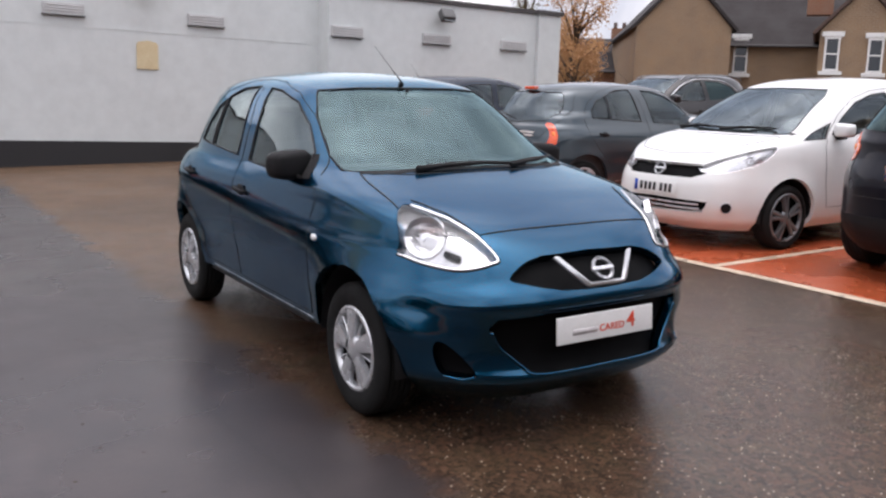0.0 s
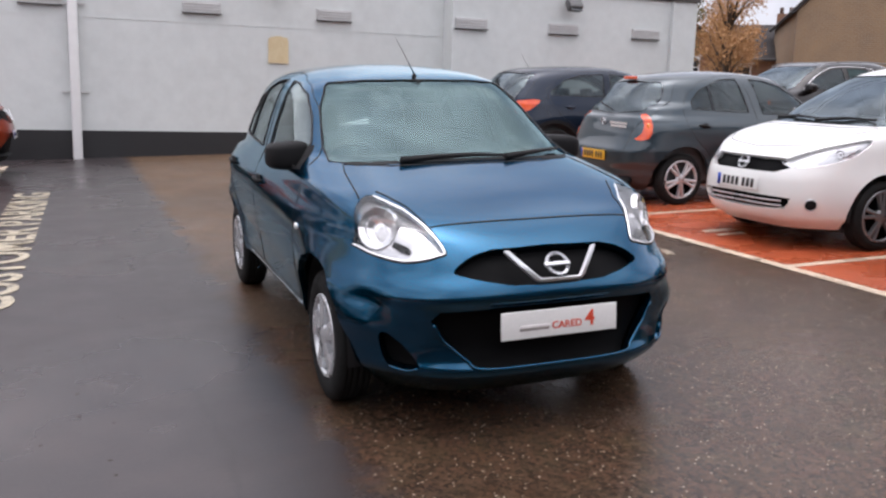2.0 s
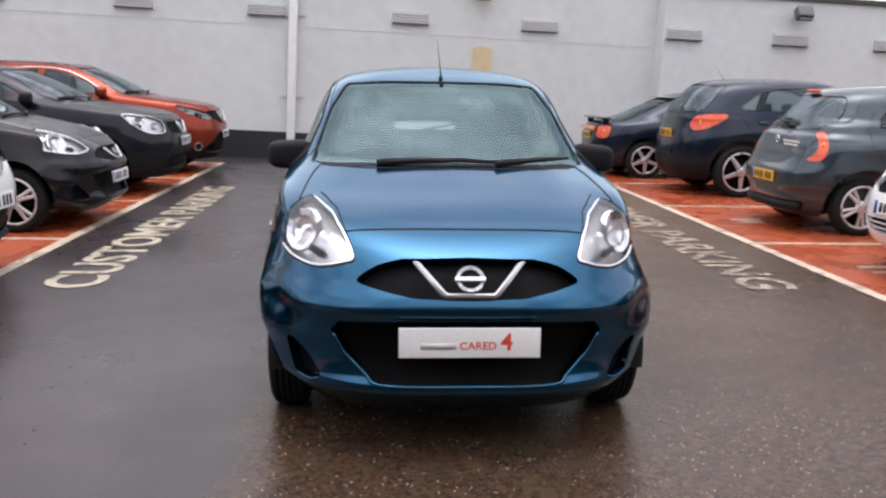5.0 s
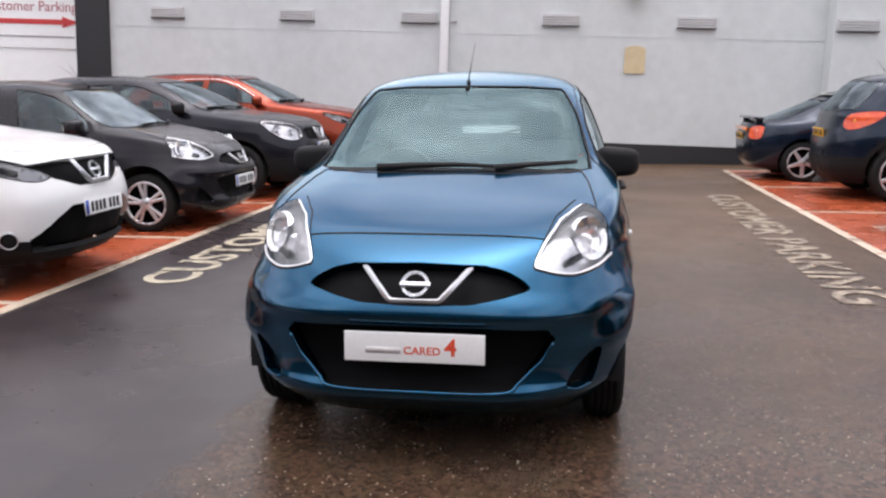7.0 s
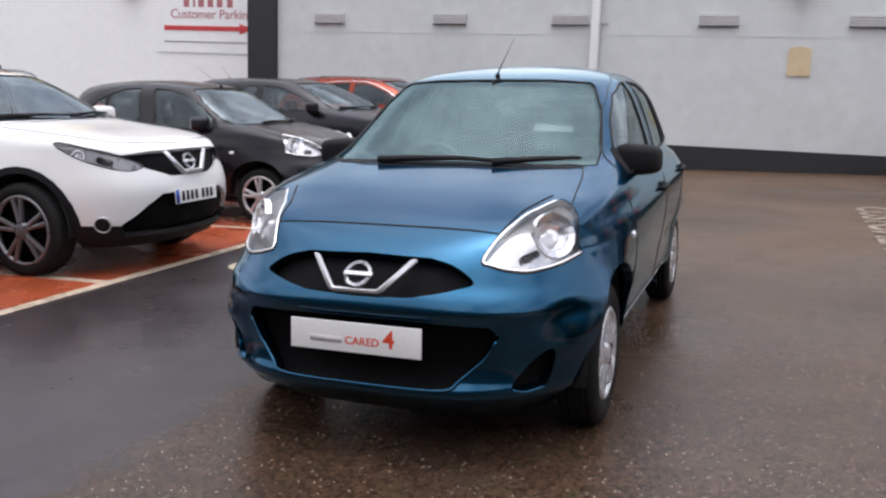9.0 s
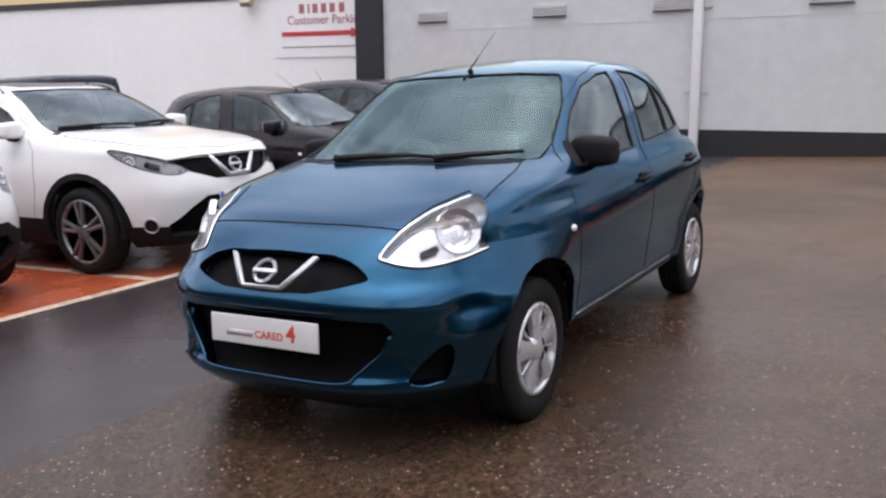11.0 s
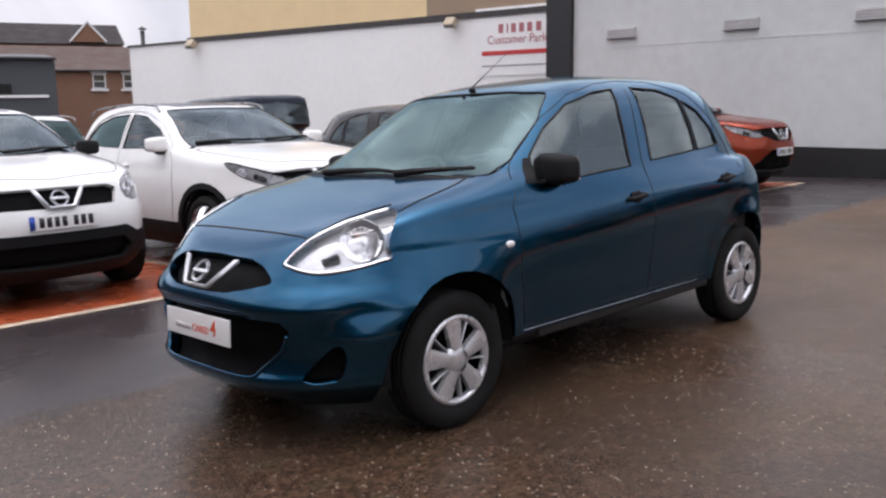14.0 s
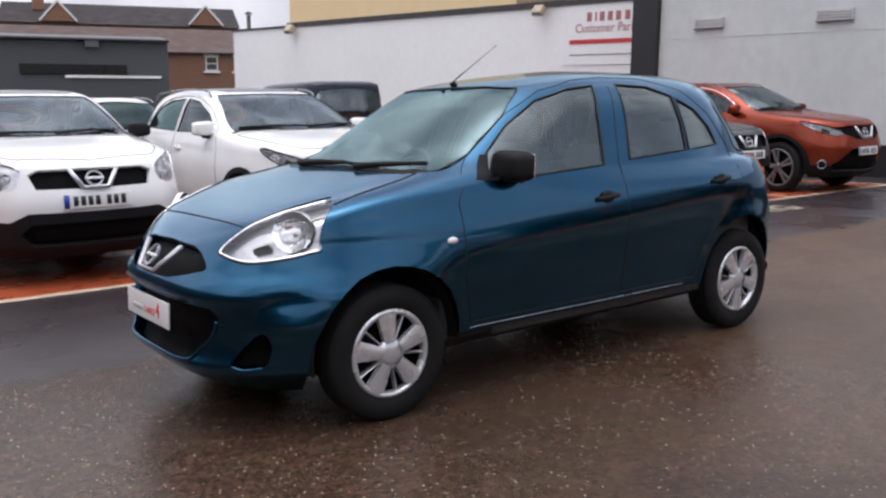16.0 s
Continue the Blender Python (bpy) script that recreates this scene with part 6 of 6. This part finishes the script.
part("plate", prism([(-0.19, -0.26), (0.19, -0.26), (0.19, 0.17), (0.16, 0.22), (0.0, 0.25), (-0.16, 0.22), (-0.19, 0.17)], -0.03), RUST, sign, smooth=False)


def flood(x, y, z, mat, label, size=0.3):
    f = thing("flood_lamp", label, "lamp", pose(x, y, z))
    part("housing", box(size, size * 0.6, size * 0.8, 0, -0.25, 0, 0.03, rot=pose(0, 0, 0, -35)), mat, f)
    part("lamp_glass", box(size * 0.85, 0.015, size * 0.62, 0, -0.25 - size * 0.27, -size * 0.18, 0.006, rot=pose(0, 0, 0, -35)), HOUSEPANE, f)
    part("bracket", tube([(0, 0, 0.08), (0, -0.12, 0.10), (0, -0.22, 0.02)], 0.025, n=8), FIXTURE, f)
    return f


flood(7.55, PY, 3.24, FIXTURE, "dark floodlight under the wall's coping", 0.30)
flood(1.55, WY, 3.30, BEIGE, "weathered brown floodlight under the coping", 0.30)

# ---- the bright white wall beyond, with the sign ----
WT = 7.8


def west_wall(d, out=0.0, z=0.0):
    """d metres along the wall from its near end, out metres in front of it."""
    return Matrix.Translation((-9.3, 13.69, 0)) @ pose(0, 0, 0, 0, 0, 180 + WT) @ Matrix.Translation((d, out, z))


def along(name, d0, d1, o0, o1, z0, z1, mat, label, category, kind="structure", parent=None):
    ob = slab(name, d0, d1, o0, o1, z0, z1, mat, parent)
    if parent is None:
        ob.matrix_world = west_wall(0)
        tagged(ob, label, category, "", kind)
    return ob


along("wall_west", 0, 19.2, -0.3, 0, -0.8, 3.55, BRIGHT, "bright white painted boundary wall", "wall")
along("wall_west_coping", 15.2, 19.25, -0.34, 0.05, 3.55, 3.62, COPING, "dark capping on the white wall", "coping")
along("upper_storey", -0.5, 15.6, -6.0, -0.05, 3.70, 6.0, YELLOW, "yellow clad upper storey above the white wall", "wall")
along("upper_panel", -0.5, 5.2, -0.05, -0.02, 3.72, 6.0, BRONZE, "brown clad panel above the white wall", "wall")
along("upper_storey_trim", -0.5, 15.65, -0.3, 0.06, 3.55, 3.70, COPING, "dark trim under the yellow cladding", "trim")
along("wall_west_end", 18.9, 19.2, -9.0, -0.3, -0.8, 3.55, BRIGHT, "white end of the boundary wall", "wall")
for d, s in ((15.2, 0.34), (4.2, 0.30)):
    f = flood(0, 0, 0, BEIGE, "beige security lamp on the white wall", s)
    f.matrix_world = west_wall(d, 0, 3.46) @ pose(0, 0, 0, 0, 0, 180)
board = thing("parking_sign", "white sign with red lettering, arrow and rule", "sign")
board.matrix_world = west_wall(2.2, 0.012, 0)


def on_board(bm, x, z, dep=0.0):
    bmesh.ops.transform(bm, matrix=pose(-x, 0.02 + dep, z, 90, 0, 180), verts=bm.verts)
    return bm


part("board", box(2.7, 0.03, 1.7, 0.0, 0, 2.92, 0.004), SIGN, board, smooth=False)
for k, x in enumerate((-0.62, -0.42, -0.24, 0.0, 0.24, 0.50)):
    part("red_block", on_board(box(0.14 if k != 1 else 0.05, 0.22, 0.006), x + 0.06, 3.24), SIGNPALE, board, smooth=False)
part("line_of_words", on_board(letters("Customer Parking", 0.30, 0.003, 0.001, 2.1), 0.08, 2.96), SIGNPALE, board, smooth=False)
arrow = prism([(-1.15, -0.055), (0.80, -0.055), (0.80, -0.12), (1.18, 0.0), (0.80, 0.12), (0.80, 0.055), (-1.15, 0.055)], -0.006)
bmesh.ops.transform(arrow, matrix=pose(0, 0.02, 2.64, 0, 0, 180), verts=arrow.verts)
part("arrow", arrow, SIGNRED, board, "red arrow pointing along the wall", smooth=False)
part("thin_rule", on_board(box(2.2, 0.03, 0.004), -0.05, 2.32), SIGNGREY, board, smooth=False)


# ---- houses and trees beyond ----
def house_window(parent, x, y, z, w=0.9, h=1.5):
    """A sash window in a wall that faces -y."""
    win = part("window", box(w, 0.10, h, x, y - 0.01, z, 0.01), HOUSEPANE, parent, smooth=False)
    for a, b, c, d in ((w + 0.10, 0.07, 0, h / 2), (w + 0.10, 0.07, 0, -h / 2), (0.07, h, -w / 2, 0), (0.07, h, w / 2, 0), (w, 0.05, 0, 0)):
        part("sash", box(a, 0.14, b, x + c, y - 0.02, z + d, 0.01), FRAME, win, smooth=False)
    part("sill", box(w + 0.35, 0.24, 0.14, x, y - 0.06, z - h / 2 - 0.12, 0.02), FRAME, win, smooth=False)
    part("lintel", box(w + 0.30, 0.14, 0.18, x, y - 0.02, z + h / 2 + 0.14, 0.02), FRAME, win, smooth=False)
    return win


def gable_house(name, label, m, w, depth, eaves, ridge, wall_mat, roof_mat, windows=(), chimney=None, gable_front=True):
    h = thing(name, label, "house", m)
    bm = bmesh.new()
    if gable_front:
        out = [(-w / 2, -1), (w / 2, -1), (w / 2, eaves), (0, ridge), (-w / 2, eaves)]
        prism(out, depth, bm=bm)
        part("wall", bm, wall_mat, h, smooth=False)
        for k in (-1, 1):
            ang = math.degrees(math.atan2(ridge - eaves, w / 2))
            run = math.hypot(ridge - eaves, w / 2) + 0.35
            part("roof", box(run, depth + 0.3, 0.12, k * (w / 4 + 0.10), depth / 2, (ridge + eaves) / 2 + 0.02, 0.01, rot=pose(0, 0, 0, 0, k * ang, 0)), roof_mat, h, smooth=False)
    else:
        box(w, depth, eaves + 1, 0, depth / 2, (eaves - 1) / 2, bm=bm)
        part("wall", bm, wall_mat, h, smooth=False)
        prof = [(-0.35, eaves - 0.05), (depth / 2, ridge), (depth + 0.35, eaves - 0.05)]
        bm = prism([(y, z) for y, z in prof], w + 0.3)
        bmesh.ops.transform(bm, matrix=pose(w / 2 + 0.15, 0, 0, 0, 0, 90), verts=bm.verts)
        part("roof", bm, roof_mat, h, smooth=False)
        part("gutter", tube([(-w / 2, -0.36, eaves - 0.05), (w / 2, -0.36, eaves - 0.05)], 0.06), COPING, h)
    for x, z, ww, hh in windows:
        house_window(h, x, 0, z, ww, hh)
    if chimney:
        cx, cy, cz = chimney
        ch = part("chimney", box(0.95, 0.6, 1.9, cx, cy, cz, 0.02), REDBRICK, h, smooth=False)
        for k in (-0.25, 0.25):
            part("chimney_pot", tube([(cx + k, cy, cz + 0.95), (cx + k, cy, cz + 1.3)], 0.11, n=10), TILE, ch)
    return h


def tree(m, height, spread, leaf, label, seed, leaves=2600):
    r = random.Random(seed)
    t = thing("tree", label, "tree", m)
    bm = bmesh.new()
    tube([(0, 0, -0.5), (0.1, 0, height * 0.25), (0.0, 0.1, height * 0.5), (0.15, 0.05, height * 0.8)], 0.22, bm=bm, n=8, r_end=0.05)
    tips = []
    for k in range(18):
        a, z0 = r.uniform(0, 6.28), height * r.uniform(0.28, 0.7)
        reach, rise = spread * r.uniform(0.5, 1.0), height * r.uniform(0.12, 0.34)
        p = [(0.05, 0.05, z0), (math.cos(a) * reach * 0.5, math.sin(a) * reach * 0.5, z0 + rise * 0.6), (math.cos(a) * reach, math.sin(a) * reach, z0 + rise)]
        tube(p, 0.07, bm=bm, n=6, r_end=0.015)
        tips += [p[1], p[2], p[2]]
    part("trunk", bm, BARK, t)
    verts, faces = [], []
    for k in range(leaves):
        c = r.choice(tips)
        p = Vector(c) + Vector((r.gauss(0, 1), r.gauss(0, 1), r.gauss(0, 0.8))) * spread * 0.20
        s = r.uniform(0.03, 0.07)
        q = Euler((r.uniform(0, 6.28), r.uniform(0, 6.28), r.uniform(0, 6.28))).to_matrix()
        b = len(verts)
        verts += [p + q @ Vector(v) * s for v in ((-1, 0, 0), (0, -0.6, 0.15), (1, 0, 0), (0, 0.6, 0.15))]
        faces.append((b, b + 1, b + 2, b + 3))
    me = bpy.data.meshes.new("crown")
    me.from_pydata([tuple(v) for v in verts], [], faces)
    me.materials.append(leaf)
    o = new("crown", me)
    o.parent = t
    return t


def toward(dist, eye, yaw_dir, turn=0.0, z=0.0):
    """A pose dist metres from a point of the lot, along a bearing, facing back."""
    a = radians(yaw_dir)
    return pose(eye[0] + dist * math.sin(a), eye[1] + dist * math.cos(a), z, 0, 0, -yaw_dir + turn)


LOT0 = (-2.5, -4.6)
gable_house("brick_house", "yellow stock brick house with a slate roof", toward(37, LOT0, 46.9, 10), 3.7, 9, 4.85, 6.8, STOCK, SLATE, [])
gable_house("brick_house", "yellow brick rear wing with a clay tile gable", toward(36, LOT0, 56.9, 2), 2.8, 8, 4.65, 6.15, STOCK, TILE, [(-0.95, 3.8, 0.45, 1.15), (0.50, 3.75, 0.45, 1.15)], (-1.5, 2.5, 6.4))
gable_house("brick_house", "long brick terrace with a slate roof", toward(40, LOT0, 56.0, 4), 13, 8, 4.4, 8.3, STOCK, SLATE, [(-3.95, 3.95, 0.5, 1.35)], gable_front=False)
gable_house("brick_house", "dark brick house with a chimney past the wall", pose(32.4, 33.0, 0, 0, 0, -42), 3.0, 7, 3.6, 4.6, REDBRICK, SLATE, [(-0.6, 2.9, 0.5, 0.7)], (0.2, 3.0, 5.4), gable_front=False)
gable_house("brick_house", "small red brick gable seen past the wall", pose(31.5, 39.3, 0, 0, 0, -36), 3.4, 8, 4.6, 5.9, REDBRICK, SLATE, [(0.2, 3.4, 0.6, 1.0)])
gable_house("brick_house", "dark brick houses behind the tree", pose(28.0, 27.0, 0, 0, 0, -42), 7, 7, 3.4, 5.2, REDBRICK, SLATE, [(-2.2, 2.6, 0.6, 0.9), (1.2, 2.6, 0.6, 0.9)], (2.6, 3, 5.6), gable_front=False)
tree(pose(20.7, 22.7, 0.4), 5.6, 1.1, LEAF, "autumn tree with thinning orange leaves", 3, 5200)
tree(pose(22.6, 25.0, 0.4), 5.2, 1.2, LEAF, "autumn tree with orange brown leaves", 9, 5200)
tree(pose(20.4, 25.5, 0.4), 6.4, 1.2, GREENLEAF, "bare autumn tree with sparse olive leaves", 5, 2400)

LOTW = (3.75, -3.2)
shed = gable_house("grey_workshop", "long low workshop clad in dark grey steel", toward(45, LOTW, -76.0, 0), 9.6, 10, 3.7, 4.1, SHED, SHED, gable_front=False)
part("shutter_band", box(4.6, 0.2, 0.45, 0.6, -0.05, 2.28, 0.02), SEAM, shed, smooth=False)
part("wall_unit", box(0.6, 0.4, 0.35, 1.4, -0.15, 3.45, 0.04), FIXTURE, shed, smooth=False)
part("pale_rail", box(4.25, 0.1, 0.12, 2.3, -0.08, 1.95, 0.02), SIGN, shed, smooth=False)
gable_house("brick_house", "red brick house with a tiled roof", toward(60, LOTW, -72.4, 0), 16, 9, 3.75, 5.45, REDBRICK, TILE, [(5.3, 3.05, 0.7, 0.85), (7.1, 3.05, 0.7, 0.85)], gable_front=False)
far = gable_house("brick_house", "long red brick terrace with a grey slate roof", toward(85, LOTW, -72.4, 0), 20, 10, 7.0, 9.05, REDBRICK, SLATE, gable_front=False, chimney=(-7.0, 3, 9.2))
for x in (-5.2, 7.1):
    bm = prism([(-1.45, 7.1), (1.45, 7.1), (0, 8.75)], 4)
    bmesh.ops.transform(bm, matrix=Matrix.Translation((x, -0.6, 0)), verts=bm.verts)
    part("dormer_gable", bm, REDBRICK, far, smooth=False)
    for k in (-1, 1):
        part("bargeboard", box(2.3, 0.12, 0.16, x + k * 0.74, -0.66, 7.98, 0.02, rot=pose(0, 0, 0, 0, k * 48.7, 0)), FRAME, far, smooth=False)
flue = thing("flue_pipe", "dark flue pipe with a cap past the white wall", "chimney", pose(-33.2, 14.0, 0))
part("pipe", tube([(0, 0, -1), (0, 0, 4.62)], 0.09, n=12), COPING, flue)
part("cap", lathe([(0.0, 4.80), (0.16, 4.70), (0.17, 4.66), (0.0, 4.64)], 16, "z"), COPING, flue)
# plain unseen walls, added to block low sky and darken the car's reflections
tagged(slab("wall_south", -30, 30, -10.4, -10.0, -1, 4.6, SHED), "plain dark grey wall added out of view to darken reflections", "wall", "", "structure")
tagged(slab("wall_east", 27.0, 27.4, -14.0, 12.0, -1, 7.0, STOCK), "plain brick wall added out of view to darken reflections", "wall", "", "structure")
tagged(slab("wall_far_west", -38.4, -38.0, -14.0, -1.0, -1, 6.0, SHED), "plain dark wall added out of view to darken reflections", "wall", "", "structure")

# ---- cars ----
car("hatchback_car", MICRA, TEAL, "metallic teal blue five-door hatchback, wet, black mirrors", on_lot(0, 0), 1.4, mirror_paint=TRIM, words=True, group="")


def repainted(src, name, label, mat, m, old):
    """The same model of car in another colour."""
    c = copy_thing(src, m)
    c.name = name
    tagged(c, label, "car", "parked cars")
    for o in c.children_recursive:
        if o.type == "MESH" and o.data.materials[0] == old:
            o.data = o.data.copy()
            o.data.materials[0] = mat
    return c


# with the nose east (west row) or west (east row)
EAST, WEST = 90, -90
SQUARE_TAIL = dict(  # the parked ones show their flat tailgate, stepped bumper and tall lamps
    MICRA, style="twin", tail_spot=(0.665, 0.90), rear_plate=(1.925, 0.55, 2), rear_badge=(1.79, 0.93, 0.045),
    rings=[(h, f, r + (0.03 if 0.32 < h < 0.66 else -0.012 if 0.7 < h < 1.1 else 0), w, nf, 5.2 if 0.45 < h < 1.1 else nr, mid) for h, f, r, w, nf, nr, mid in MICRA["rings"]],
    cuts=MICRA["cuts"][:-1] + [(TAIL, "diagr", [(0.71, 1.03), (0.645, 0.97), (0.615, 0.88), (0.63, 0.79), (0.69, 0.745), (0.80, 0.752), (0.745, 0.80), (0.71, 0.87), (0.725, 0.95), (0.775, 1.015)], 3, None)])
grey = car("hatchback_car", SQUARE_TAIL, GREY, "blue-grey hatchback parked nose in, wet", on_lot(3.90 + 1.835, 4.12, EAST), 0.8)
for z, w in ((0.925, 0.40), (0.89, 0.36)):
    part("pale_bar", box(w, 0.003, 0.022, -0.36, 1.815, z, rot=pose(0, 0, 0, -10, 0, -4)), PLATE_W, grey, smooth=False)
blk = repainted(grey, "hatchback_car", "black hatchback parked nose out, wet", BLACK, on_lot(-2.87 - 1.99, 3.95, EAST), GREY)
for o in list(blk.children):
    if o.name.startswith("pale_bar"):
        bpy.data.objects.remove(o)
car("small_mpv_car", NOTE, WHITE, "white small family car with black grille", on_lot(3.57 + 2.13, 1.27, WEST), 0.8)
whiteq = car("crossover_car", SUV, WHITE, "white crossover with black lower trim and black roof", on_lot(-2.90 - 2.215, 1.06, EAST), 0.9, rear_glass=DARKPANE)
for lb, mt, m in (("copper orange crossover near the white wall", COPPER, on_lot(-2.78 - 2.215, 9.55, EAST) @ Matrix.Diagonal((1, 1, 1.05, 1))),
                  ("charcoal crossover parked nose in", CHAR, on_lot(3.75 + 2.12, -1.1, EAST)),
                  ("brown crossover with roof rails in the row behind", BROWN, on_lot(10.3, 7.8, WEST) @ Matrix.Diagonal((1, 1, 1.08, 1))),
                  ("white crossover in the row behind", WHITE, on_lot(-10.9, 0.75, WEST))):
    twin = repainted(whiteq, "crossover_car", lb, mt, m, WHITE)
    if mt is COPPER:
        part("price_card", box(0.17, 0.006, 0.13, -0.44, -0.21, 1.445, rot=pose(0, 0, 0, -62)), PLATE_W, twin, "white card behind the windscreen", smooth=False)
car("off_roader_car", BOXY, NAVY, "boxy dark blue off-roader in the row behind", on_lot(-10.75, 4.65, WEST) @ Matrix.Diagonal((0.95, 0.78, 1.10, 1)), 0.7)
older = car("crossover_car", OLDER_SUV, WHITE, "white older crossover with a black lower bumper", on_lot(-3.32 - 2.215, -1.23, EAST), 0.9, mirror_paint=TRIM)
for lb, mt, m in (("charcoal older crossover parked nose out", CHAR, on_lot(-2.83 - 2.215, 6.75, EAST)),
                  ("dark navy older crossover parked nose in", NAVY, on_lot(3.78 + 2.12, 7.35, EAST))):
    repainted(older, "crossover_car", lb, mt, m, WHITE)
saloon = car("saloon_car", SALOON, NAVY, "old dark navy saloon with a boot spoiler", on_lot(3.22 + 2.09, 9.75, EAST), 0.6, lining=False)
bm = box(1.24, 0.15, 0.03, 0, 1.92, 0.955, 0.012)
for k in (-0.5, 0.5):
    box(0.08, 0.10, 0.10, k, 1.90, 0.91, 0.01, bm=bm)
part("boot_spoiler", bm, NAVY, saloon)
part("amber_strip", box(0.9, 0.03, 0.06, 0, 2.075, 0.79, 0.01), AMBER, saloon)
